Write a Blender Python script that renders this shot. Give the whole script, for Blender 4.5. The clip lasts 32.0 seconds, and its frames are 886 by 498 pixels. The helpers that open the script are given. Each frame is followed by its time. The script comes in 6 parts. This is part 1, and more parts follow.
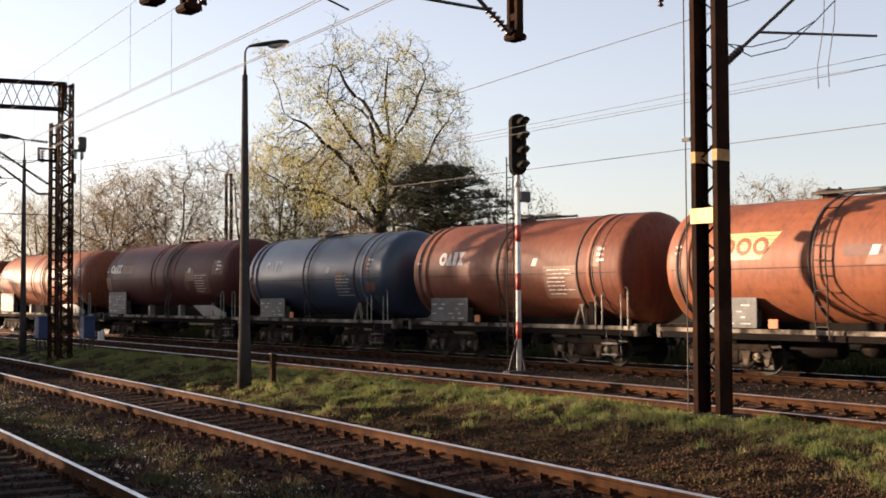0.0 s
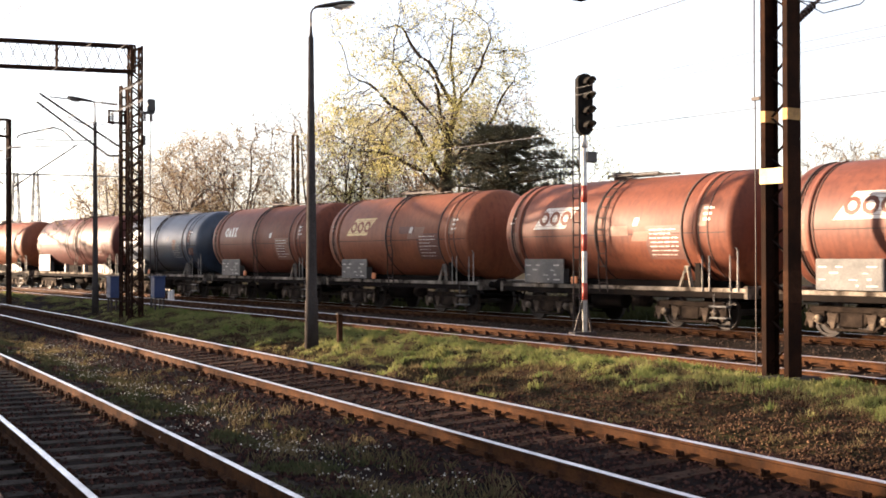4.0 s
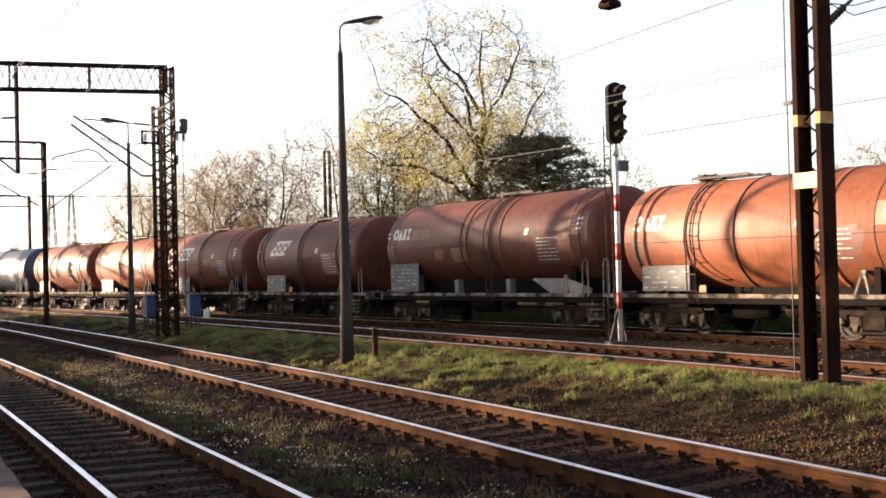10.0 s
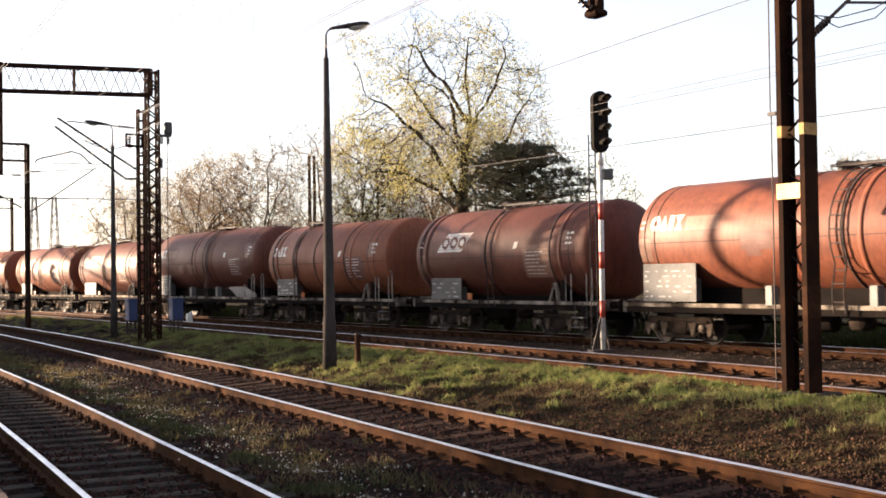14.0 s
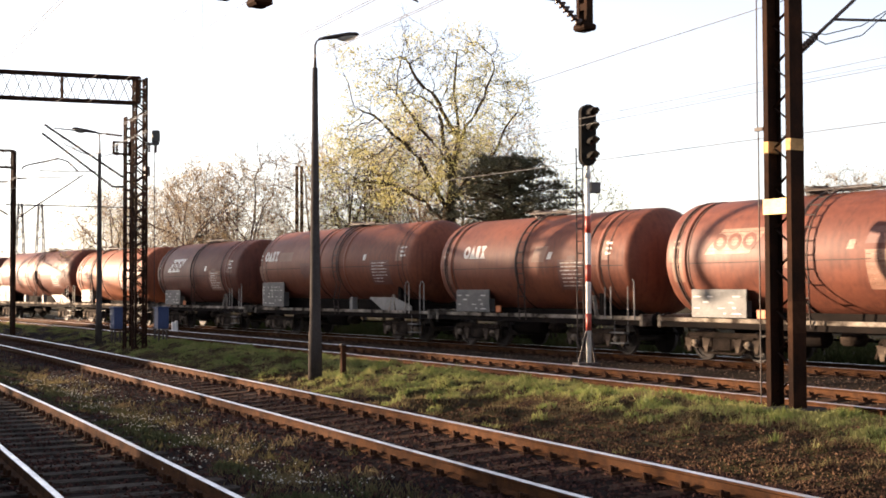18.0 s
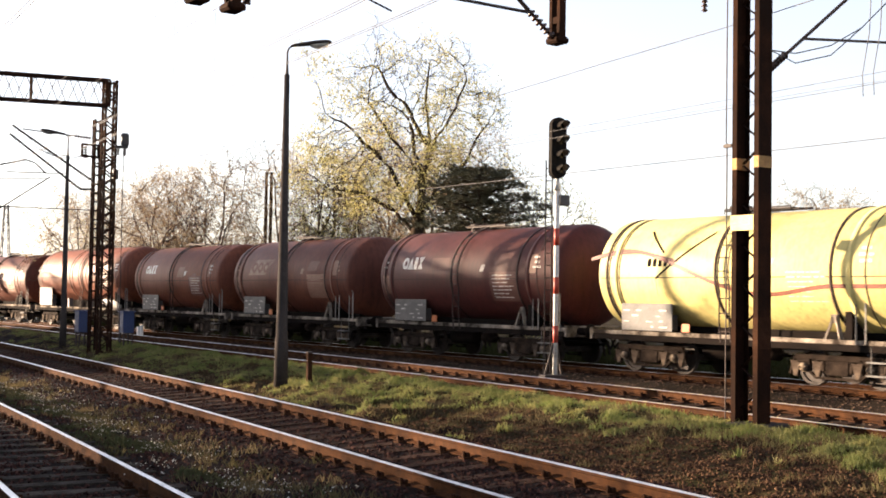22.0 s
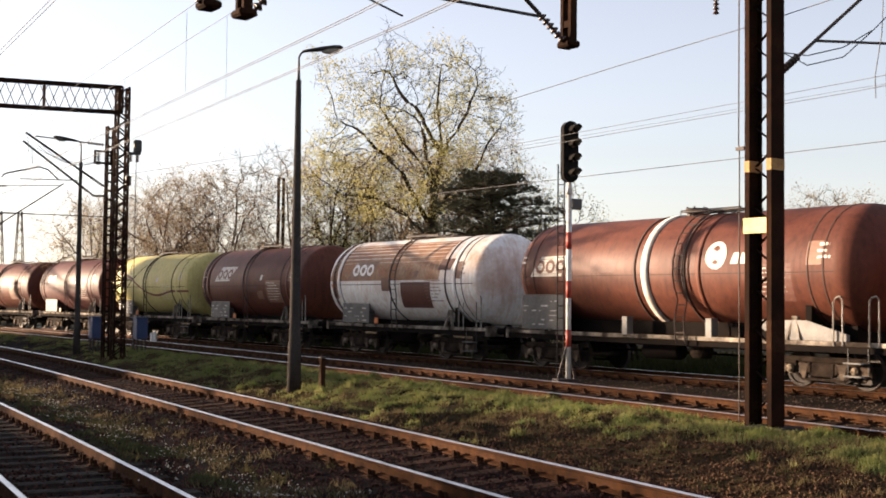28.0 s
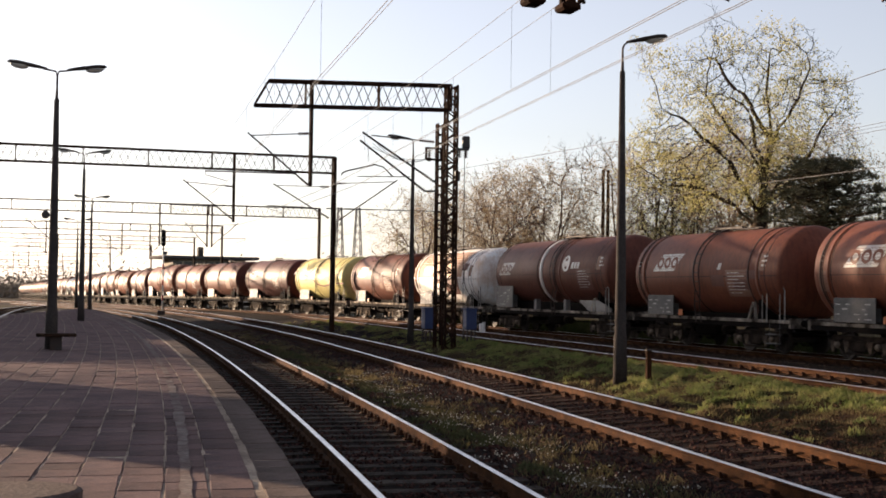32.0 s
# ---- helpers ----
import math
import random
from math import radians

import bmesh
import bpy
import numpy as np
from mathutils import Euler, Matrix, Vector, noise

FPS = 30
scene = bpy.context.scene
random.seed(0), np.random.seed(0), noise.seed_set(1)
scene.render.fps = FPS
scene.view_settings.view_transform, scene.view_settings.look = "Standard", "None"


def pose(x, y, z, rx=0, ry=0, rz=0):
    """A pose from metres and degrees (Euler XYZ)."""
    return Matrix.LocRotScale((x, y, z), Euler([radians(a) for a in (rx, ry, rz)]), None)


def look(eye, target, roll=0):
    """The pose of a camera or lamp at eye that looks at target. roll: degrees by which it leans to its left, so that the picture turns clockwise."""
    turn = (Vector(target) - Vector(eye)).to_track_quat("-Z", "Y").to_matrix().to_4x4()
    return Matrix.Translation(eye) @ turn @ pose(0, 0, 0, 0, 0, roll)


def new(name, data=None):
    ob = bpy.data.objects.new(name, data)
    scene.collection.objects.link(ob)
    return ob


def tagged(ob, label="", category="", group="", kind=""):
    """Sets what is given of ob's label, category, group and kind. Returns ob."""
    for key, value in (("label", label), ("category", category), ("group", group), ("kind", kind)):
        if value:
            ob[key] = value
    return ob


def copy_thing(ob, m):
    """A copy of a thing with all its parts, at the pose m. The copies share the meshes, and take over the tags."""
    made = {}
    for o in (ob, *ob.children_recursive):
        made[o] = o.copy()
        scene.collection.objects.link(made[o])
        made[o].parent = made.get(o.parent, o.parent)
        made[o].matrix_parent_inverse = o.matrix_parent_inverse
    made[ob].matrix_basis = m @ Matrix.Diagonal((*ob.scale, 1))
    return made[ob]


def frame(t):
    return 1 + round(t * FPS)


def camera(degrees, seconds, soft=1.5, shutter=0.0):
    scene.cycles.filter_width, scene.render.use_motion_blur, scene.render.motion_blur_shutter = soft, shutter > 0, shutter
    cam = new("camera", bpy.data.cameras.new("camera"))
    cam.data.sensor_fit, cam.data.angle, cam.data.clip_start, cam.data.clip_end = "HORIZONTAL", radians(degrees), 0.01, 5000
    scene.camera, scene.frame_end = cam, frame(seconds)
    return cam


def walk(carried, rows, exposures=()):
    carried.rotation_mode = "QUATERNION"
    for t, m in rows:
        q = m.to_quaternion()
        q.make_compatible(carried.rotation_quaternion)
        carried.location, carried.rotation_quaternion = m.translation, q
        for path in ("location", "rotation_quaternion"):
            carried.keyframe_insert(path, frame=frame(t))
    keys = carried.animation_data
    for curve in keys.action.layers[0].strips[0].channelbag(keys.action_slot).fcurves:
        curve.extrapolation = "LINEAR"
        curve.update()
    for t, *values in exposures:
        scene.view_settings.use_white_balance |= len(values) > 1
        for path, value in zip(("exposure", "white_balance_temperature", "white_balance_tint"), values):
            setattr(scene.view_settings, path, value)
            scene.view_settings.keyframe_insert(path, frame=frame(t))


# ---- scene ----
cam = camera(39.1, 32.0, soft=1.75, shutter=0.22)
EYE = (0.0, 0.0, 1.96)
PATH = [
    (0.0, pose(*EYE, 92.17, 0.25, 53.85)),
    (0.5, pose(*EYE, 91.73, 0.26, 53.68)),
    (1.0, pose(*EYE, 90.71, -0.02, 54.59)),
    (1.5, pose(*EYE, 90.67, -0.12, 54.72)),
    (2.0, pose(*EYE, 90.89, -0.25, 55.21)),
    (2.5, pose(*EYE, 91.31, -0.03, 55.70)),
    (3.0, pose(*EYE, 90.87, -0.08, 56.41)),
    (3.5, pose(*EYE, 90.39, -0.01, 56.88)),
    (5.5, pose(*EYE, 90.63, 0.92, 56.48)),
    (6.0, pose(*EYE, 90.66, 1.18, 56.38)),
    (6.5, pose(*EYE, 91.40, 1.32, 55.92)),
    (7.0, pose(*EYE, 91.33, 1.51, 55.08)),
    (7.5, pose(*EYE, 91.24, 1.44, 55.97)),
    (8.0, pose(*EYE, 91.18, 1.74, 56.37)),
    (8.5, pose(*EYE, 91.07, 2.14, 56.78)),
    (9.0, pose(*EYE, 90.85, 1.84, 57.22)),
    (9.5, pose(*EYE, 90.72, 1.65, 57.75)),
    (10.0, pose(*EYE, 90.98, 1.43, 58.40)),
    (10.5, pose(*EYE, 91.57, 1.41, 58.19)),
    (11.0, pose(*EYE, 91.49, 1.11, 58.23)),
    (11.5, pose(*EYE, 91.54, 1.01, 58.58)),
    (12.0, pose(*EYE, 91.52, 1.07, 57.90)),
    (12.5, pose(*EYE, 91.41, 0.95, 57.63)),
    (13.0, pose(*EYE, 91.20, 0.75, 57.80)),
    (13.5, pose(*EYE, 91.24, 0.82, 57.74)),
    (14.0, pose(*EYE, 91.27, 0.82, 57.65)),
    (14.5, pose(*EYE, 91.56, 0.73, 57.24)),
    (16.5, pose(*EYE, 91.40, 0.50, 57.18)),
    (17.0, pose(*EYE, 91.76, 0.24, 57.32)),
    (17.5, pose(*EYE, 91.72, 0.16, 57.27)),
    (18.0, pose(*EYE, 91.79, 0.21, 57.03)),
    (18.5, pose(*EYE, 91.87, 0.38, 57.09)),
    (19.0, pose(*EYE, 90.83, -0.37, 56.77)),
    (19.5, pose(*EYE, 91.75, -1.31, 54.88)),
    (20.0, pose(*EYE, 91.86, -0.79, 54.83)),
    (20.5, pose(*EYE, 92.35, -0.61, 55.29)),
    (21.0, pose(*EYE, 92.02, -0.59, 55.64)),
    (21.5, pose(*EYE, 92.08, -0.76, 55.43)),
    (22.0, pose(*EYE, 92.25, -0.89, 55.55)),
    (22.5, pose(*EYE, 92.48, -0.76, 55.61)),
    (23.0, pose(*EYE, 92.72, -0.72, 55.37)),
    (23.5, pose(*EYE, 93.01, -0.99, 55.59)),
    (24.0, pose(*EYE, 92.93, -1.17, 55.52)),
    (24.5, pose(*EYE, 92.67, -1.42, 55.98)),
    (26.5, pose(*EYE, 92.15, -1.50, 55.00)),
    (27.0, pose(*EYE, 92.00, -1.39, 53.74)),
    (27.5, pose(*EYE, 92.29, -0.78, 54.31)),
    (28.0, pose(*EYE, 92.45, -0.60, 56.13)),
    (28.5, pose(*EYE, 91.93, -0.69, 56.96)),
    (29.0, pose(*EYE, 91.73, -0.93, 57.03)),
    (29.5, pose(*EYE, 91.96, -0.90, 56.78)),
    (30.0, pose(*EYE, 91.86, -0.76, 57.09)),
    (30.4, pose(*EYE, 92.23, -0.92, 58.21)),
    (30.5, pose(*EYE, 92.21, -0.66, 58.88)),
    (30.8, pose(*EYE, 91.99, -1.09, 61.53)),
    (31.0, pose(*EYE, 91.86, -0.96, 64.17)),
    (31.1, pose(*EYE, 91.95, -1.29, 65.46)),
    (31.2, pose(*EYE, 92.05, -1.34, 66.63)),
    (31.3, pose(*EYE, 92.08, -1.49, 67.80)),
    (31.4, pose(*EYE, 91.90, -1.34, 68.86)),
    (31.5, pose(*EYE, 92.07, -1.10, 69.69)),
    (32.0, pose(*EYE, 91.91, -0.75, 70.98)),
]
EXPOSURE = [(t, s, 6550, 20) for t, s in ((0.0, 1.95), (1.0, 2.24), (2.0, 2.62), (3.0, 2.70), (6.0, 2.74), (8.0, 2.58), (10.0, 2.53), (14.0, 2.50), (17.0, 2.59), (19.0, 2.49), (20.0, 2.58), (22.0, 2.53), (24.0, 2.05), (27.0, 2.00), (28.0, 2.05), (29.0, 2.18), (30.0, 2.28), (31.0, 2.32), (32.0, 1.78))]
walk(cam, PATH, EXPOSURE)

# ---- light ----
SUN_YAW, SUN_UP = 125.0, 9.5
to_sun = Vector((-math.sin(radians(SUN_YAW)) * math.cos(radians(SUN_UP)),
                 math.cos(radians(SUN_YAW)) * math.cos(radians(SUN_UP)), math.sin(radians(SUN_UP))))
world = bpy.data.worlds.new("evening_sky")
scene.world = world
world.use_nodes = True
wn = world.node_tree.nodes
sky = wn.new("ShaderNodeTexSky")
sky.sky_type, sky.sun_disc = "NISHITA", False
sky.sun_elevation, sky.sun_rotation = radians(SUN_UP), math.atan2(to_sun.x, to_sun.y)
sky.dust_density, sky.air_density, sky.ozone_density = 1.0, 1.0, 1.8
wn["Background"].inputs["Strength"].default_value = 0.074
pale = wn.new("ShaderNodeHueSaturation")      # thin haze takes the colour out of the sky
pale.inputs["Saturation"].default_value = 0.5
world.node_tree.links.new(sky.outputs["Color"], pale.inputs["Color"])
world.node_tree.links.new(pale.outputs["Color"], wn["Background"].inputs["Color"])
sun = new("sun", bpy.data.lights.new("sun", "SUN"))
sun.data.energy, sun.data.angle, sun.data.color = 5.0, radians(0.6), (1.0, 0.79, 0.53)
sun.matrix_world = look(to_sun * 100, (0, 0, 0))


# ---- materials ----
def mat(name, color, rough=0.7, metal=0.0, other=None, scale=3.0, fine=40.0, bump=0.15, streak=None, mix=0.5, rand=0.0, coat=0.0, grain=0.24):
    """A weathered surface: base colour, a second colour in patches, fine grain, optional upright streaks."""
    m = bpy.data.materials.new(name)
    m.use_nodes = True
    nt = m.node_tree
    n, l = nt.nodes, nt.links
    b = n["Principled BSDF"]
    b.inputs["Metallic"].default_value = metal
    b.inputs["Coat Weight"].default_value = coat
    b.inputs["Specular IOR Level"].default_value = 0.03 if rough >= 0.84 else 0.4
    tc = n.new("ShaderNodeTexCoord")
    big, small = n.new("ShaderNodeTexNoise"), n.new("ShaderNodeTexNoise")
    big.inputs["Scale"].default_value, small.inputs["Scale"].default_value = scale, fine
    big.inputs["Detail"].default_value, small.inputs["Detail"].default_value = 6.0, 3.0
    big.inputs["Roughness"].default_value = 0.65
    for t in (big, small):
        l.new(tc.outputs["Object"], t.inputs["Vector"])
    ramp = n.new("ShaderNodeValToRGB")
    ramp.color_ramp.elements[0].position, ramp.color_ramp.elements[1].position = mix - 0.12, mix + 0.15
    other = other or tuple(c * 0.65 for c in color)
    ramp.color_ramp.elements[0].color, ramp.color_ramp.elements[1].color = (*color, 1), (*other, 1)
    l.new(big.outputs["Fac"], ramp.inputs["Fac"])
    out = ramp.outputs["Color"]

    def blend(kind, fac, a, col):
        x = n.new("ShaderNodeMix")
        x.data_type, x.blend_type = "RGBA", kind
        if isinstance(fac, float):
            x.inputs["Factor"].default_value = fac
        else:
            l.new(fac, x.inputs["Factor"])
        l.new(a, x.inputs["A"])
        if isinstance(col, tuple):
            x.inputs["B"].default_value = (*col, 1)
        else:
            l.new(col, x.inputs["B"])
        return x.outputs["Result"]

    if streak:
        mp, sn, sr = n.new("ShaderNodeMapping"), n.new("ShaderNodeTexNoise"), n.new("ShaderNodeValToRGB")
        mp.inputs["Scale"].default_value = (5.0, 5.0, 0.35)
        sn.inputs["Scale"].default_value, sn.inputs["Detail"].default_value = 1.6, 5.0
        l.new(tc.outputs["Object"], mp.inputs["Vector"])
        l.new(mp.outputs["Vector"], sn.inputs["Vector"])
        l.new(sn.outputs["Fac"], sr.inputs["Fac"])
        sr.color_ramp.elements[0].position, sr.color_ramp.elements[1].position = 0.46, 0.78
        sr.color_ramp.elements[1].color = (0.7, 0.7, 0.7, 1)
        out = blend("MIX", sr.outputs["Color"], out, streak)
    gr = n.new("ShaderNodeValToRGB")
    gr.color_ramp.elements[0].color, gr.color_ramp.elements[1].color = (*[1 - grain * 1.15] * 3, 1), (*[1 + grain * 0.85] * 3, 1)
    gr.color_ramp.elements[0].position, gr.color_ramp.elements[1].position = 0.3, 0.7
    l.new(small.outputs["Fac"], gr.inputs["Fac"])
    out = blend("MULTIPLY", 1.0, out, gr.outputs["Color"])
    if rand:
        oi, rr = n.new("ShaderNodeObjectInfo"), n.new("ShaderNodeMapRange")
        rr.inputs["To Min"].default_value, rr.inputs["To Max"].default_value = 1 - rand, 1 + rand
        l.new(oi.outputs["Random"], rr.inputs["Value"])
        out = blend("MULTIPLY", 1.0, out, rr.outputs["Result"])
    l.new(out, b.inputs["Base Color"])
    rm = n.new("ShaderNodeMapRange")
    rm.inputs["To Min"].default_value, rm.inputs["To Max"].default_value = max(rough - 0.12, 0.05), min(rough + 0.12, 1)
    l.new(big.outputs["Fac"], rm.inputs["Value"])
    l.new(rm.outputs["Result"], b.inputs["Roughness"])
    if bump:
        bp = n.new("ShaderNodeBump")
        bp.inputs["Strength"].default_value, bp.inputs["Distance"].default_value = bump, 0.02
        l.new(small.outputs["Fac"], bp.inputs["Height"])
        l.new(bp.outputs["Normal"], b.inputs["Normal"])
    return m


M = {
    "ballast": mat("ballast", (0.0095, 0.0048, 0.0038), 0.95, other=(0.006, 0.0035, 0.003), scale=0.7, fine=22, bump=0.9),
    "gravel": mat("gravel", (0.0289, 0.021, 0.0152), 0.95, other=(0.0168, 0.0126, 0.0095), scale=0.8, fine=25, bump=0.8),
    "soil": mat("soil", (0.030, 0.026, 0.010), 0.95, other=(0.030, 0.017, 0.010), scale=1.6, fine=26, bump=1.0),
    "rail_side": mat("rusty_rail", (0.0582, 0.0245, 0.0098), 0.85, other=(0.0245, 0.0122, 0.0073), scale=4, fine=60),
    "rail_top": mat("polished_rail", (0.80, 0.78, 0.77), 0.36, 1.0, scale=3, fine=80, bump=0.03),
    "wood": mat("old_sleeper", (0.050, 0.028, 0.019), 0.9, other=(0.009, 0.006, 0.0048), scale=5, fine=40, bump=0.6, rand=0.35),
    "concrete_sleeper": mat("grey_sleeper", (0.055, 0.045, 0.037), 0.9, other=(0.0122, 0.0105, 0.0088), scale=4, fine=40, bump=0.5, rand=0.3),
    "clip": mat("rusty_clip", (0.040, 0.019, 0.0105), 0.86, scale=6),
    "dark_steel": mat("dark_steel", (0.0248, 0.0198, 0.0187), 0.7, 0.2, other=(0.0413, 0.0248, 0.0176), scale=2),
    "mast_paint": mat("mast_paint", (0.014, 0.0075, 0.005), 0.86, 0.0, other=(0.034, 0.015, 0.008), scale=1.2, mix=0.56),
    "concrete": mat("weathered_concrete", (0.0532, 0.0465, 0.0426), 0.9, other=(0.0325, 0.028, 0.0263), scale=1.2, fine=30, bump=0.4),
    "yellow_paint": mat("yellow_paint", (0.496, 0.376, 0.136), 0.6, other=(0.4, 0.288, 0.096), scale=4),
    "white_paint": mat("white_paint", (0.612, 0.6035, 0.578), 0.55, other=(0.425, 0.408, 0.374), scale=3),
    "red_paint": mat("red_paint", (0.336, 0.044, 0.028), 0.55, other=(0.24, 0.04, 0.024), scale=3),
    "black": mat("black_paint", (0.012, 0.012, 0.012), 0.5, other=(0.03, 0.028, 0.026), scale=3),
    "axle_dust": mat("axle_dust", (0.17, 0.135, 0.10), 0.86, other=(0.05, 0.037, 0.028), scale=5),
    "bogie": mat("bogie_grime", (0.028, 0.020, 0.015), 0.9, 0.0, other=(0.0075, 0.0055, 0.0045), scale=3, fine=30, bump=0.4),
    # near-black: the shade beneath the wagons is put into this grime colour
    "under": mat("underframe_shade_grime", (0.007, 0.006, 0.0055), 0.9, 0.0, other=(0.012, 0.0085, 0.007), scale=2),
    "beam": mat("dusty_beam", (0.38, 0.325, 0.265), 0.85, other=(0.026, 0.020, 0.016), scale=1.1, fine=30, mix=0.43),
    "rail_grey": mat("handrail_paint", (0.30, 0.275, 0.245), 0.7, other=(0.10, 0.085, 0.07), scale=4),
    "wheel": mat("steel_wheel", (0.033, 0.0234, 0.0174), 0.7, 0.2, other=(0.0135, 0.0096, 0.0075), scale=5),
    "plate": mat("grey_plate", (0.080, 0.078, 0.074), 0.65, other=(0.0506, 0.0488, 0.0476), scale=2.2, fine=20),
    "grey_support": mat("grey_support", (0.1575, 0.1537, 0.1462), 0.6, other=(0.105, 0.0975, 0.09), scale=2),
    "orange": mat("orange_sign", (0.40, 0.105, 0.018), 0.6, other=(0.30, 0.08, 0.018), scale=4),
    "logo_white": mat("logo_white", (0.561, 0.527, 0.4845), 0.55, other=(0.408, 0.34, 0.289), scale=3),
    "logo_yellow": mat("logo_yellow", (0.576, 0.416, 0.176), 0.55, other=(0.48, 0.304, 0.12), scale=3),
    "patch_pale": mat("patch_pale", (0.186, 0.0899, 0.0558), 0.65, other=(0.155, 0.0713, 0.0434), scale=2),
    "patch_dark": mat("patch_dark", (0.1054, 0.0341, 0.0211), 0.65, other=(0.0868, 0.0279, 0.0186), scale=2),
    "wave_red": mat("wave_red", (0.17, 0.045, 0.022), 0.6, other=(0.11, 0.035, 0.02), scale=1.2),
    "visor": mat("visor_paint", (0.40, 0.36, 0.31), 0.7, other=(0.25, 0.2, 0.16), scale=6),
    "head_black": mat("signal_black", (0.010, 0.0095, 0.009), 0.86, other=(0.018, 0.016, 0.014), scale=3),
    "band_paint": mat("band_paint", (0.34, 0.20, 0.065), 0.8, other=(0.2, 0.11, 0.04), scale=4),
    "rust_stain": mat("rust_stain", (0.25, 0.105, 0.042), 0.7, other=(0.36, 0.25, 0.17), scale=0.9, fine=14, mix=0.56, streak=(0.17, 0.07, 0.03)),
    # distance haze is mixed into this pale wood colour
    "far_wood": mat("far_wood", (0.20, 0.165, 0.135), 0.95, other=(0.15, 0.13, 0.10), scale=0.03, bump=0.0),
    "weed": mat("weed_leaf", (0.040, 0.050, 0.022), 0.85, other=(0.075, 0.068, 0.036), scale=1.3, bump=0.0),
    "guard": mat("guard_dust", (0.095, 0.072, 0.054), 0.86, other=(0.03, 0.022, 0.017), scale=4, fine=30, mix=0.46),
    "plate_ink": mat("plate_ink", (0.42, 0.41, 0.39), 0.6, other=(0.25, 0.24, 0.23), scale=6),
    "logo_dim": mat("logo_dim", (0.2108, 0.124, 0.0806), 0.6, other=(0.1364, 0.062, 0.0372), scale=3),
    "insulator": mat("brown_insulator", (0.05, 0.025, 0.018), 0.3, scale=4, bump=0.0),
    "wire": mat("wire", (0.09, 0.087, 0.087), 0.8, 0.0, scale=1, bump=0.0),
    "hoop": mat("hoop_grime", (0.0238, 0.0119, 0.0091), 0.8, 0.1, other=(0.0455, 0.021, 0.014), scale=2),
    "twig": mat("twig_bark", (0.100, 0.072, 0.052), 0.95, other=(0.060, 0.044, 0.033), scale=2, fine=25, bump=0.4),
    "sand": mat("joint_sand", (0.34, 0.275, 0.215), 0.95, other=(0.10, 0.075, 0.06), scale=1.6, fine=40, mix=0.5),
    "bark": mat("bark", (0.0392, 0.028, 0.019), 0.95, other=(0.0224, 0.0168, 0.0123), scale=2, fine=25, bump=0.8),
    "leaf_spring": mat("spring_leaf", (0.37, 0.33, 0.115), 0.7, other=(0.28, 0.265, 0.10), scale=0.5, bump=0.0),
    "leaf_bud": mat("budding_leaf", (0.235, 0.175, 0.095), 0.7, other=(0.19, 0.13, 0.075), scale=0.5, bump=0.0),
    "needle": mat("pine_needle", (0.0338, 0.0375, 0.0165), 0.8, other=(0.0638, 0.0525, 0.024), scale=0.8, bump=0.0),
    "grass": mat("grass_blade", (0.098, 0.130, 0.030), 0.8, other=(0.225, 0.21, 0.078), scale=1.1, bump=0.0),
    # grass colour darkened to hold the shade behind the train
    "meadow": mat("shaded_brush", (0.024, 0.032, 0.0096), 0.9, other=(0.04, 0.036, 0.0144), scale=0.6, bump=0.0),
    "dry_grass": mat("dry_grass", (0.1445, 0.1105, 0.0595), 0.9, other=(0.0638, 0.0578, 0.0255), scale=0.6, bump=0.0),
    "tile": mat("paving_slab", (0.126, 0.084, 0.078), 0.9, other=(0.074, 0.054, 0.056), scale=1.5, fine=30, bump=0.6, rand=0.28),
    "edge_slab": mat("edge_slab", (0.108, 0.0828, 0.072), 0.9, other=(0.0684, 0.0518, 0.0461), scale=1.5, fine=30, bump=0.4, rand=0.12),
    "line_paint": mat("worn_line", (0.17, 0.145, 0.135), 0.85, other=(0.104, 0.0736, 0.0656), scale=3.5, fine=20, mix=0.47),
    "blue": mat("blue_box", (0.010, 0.030, 0.10), 0.5, other=(0.008, 0.022, 0.075), scale=2),
    "glass_lamp": mat("lamp_cover", (0.45, 0.45, 0.42), 0.25, scale=4, bump=0.0),
    "plaster": mat("grey_plaster", (0.368, 0.328, 0.28), 0.9, other=(0.288, 0.248, 0.208), scale=0.8),
    "roof": mat("roof_felt", (0.10, 0.09, 0.085), 0.9, scale=1),
    "window": mat("dark_window", (0.03, 0.035, 0.04), 0.12, scale=1, bump=0.0),
}


def let_through(m, share=0.45):
    """Thin leaves let part of the light through."""
    n, l = m.node_tree.nodes, m.node_tree.links
    p, o = n["Principled BSDF"], n["Material Output"]
    t, x = n.new("ShaderNodeBsdfTranslucent"), n.new("ShaderNodeMixShader")
    l.new(p.inputs["Base Color"].links[0].from_socket, t.inputs["Color"])
    x.inputs["Fac"].default_value = share
    l.new(p.outputs["BSDF"], x.inputs[1])
    l.new(t.outputs["BSDF"], x.inputs[2])
    l.new(x.outputs["Shader"], o.inputs["Surface"])


for key in ("leaf_spring", "leaf_bud", "grass", "dry_grass"):
    let_through(M[key])


# ---- mesh helpers ----
def part(name, bm, material, parent=None, label="", smooth=False, kind=""):
    me = bpy.data.meshes.new(name)
    bm.to_mesh(me)
    bm.free()
    if smooth:
        me.polygons.foreach_set("use_smooth", [True] * len(me.polygons))
    me.materials.append(material)
    ob = new(name, me)
    ob.parent = parent
    return tagged(ob, label, kind=kind)


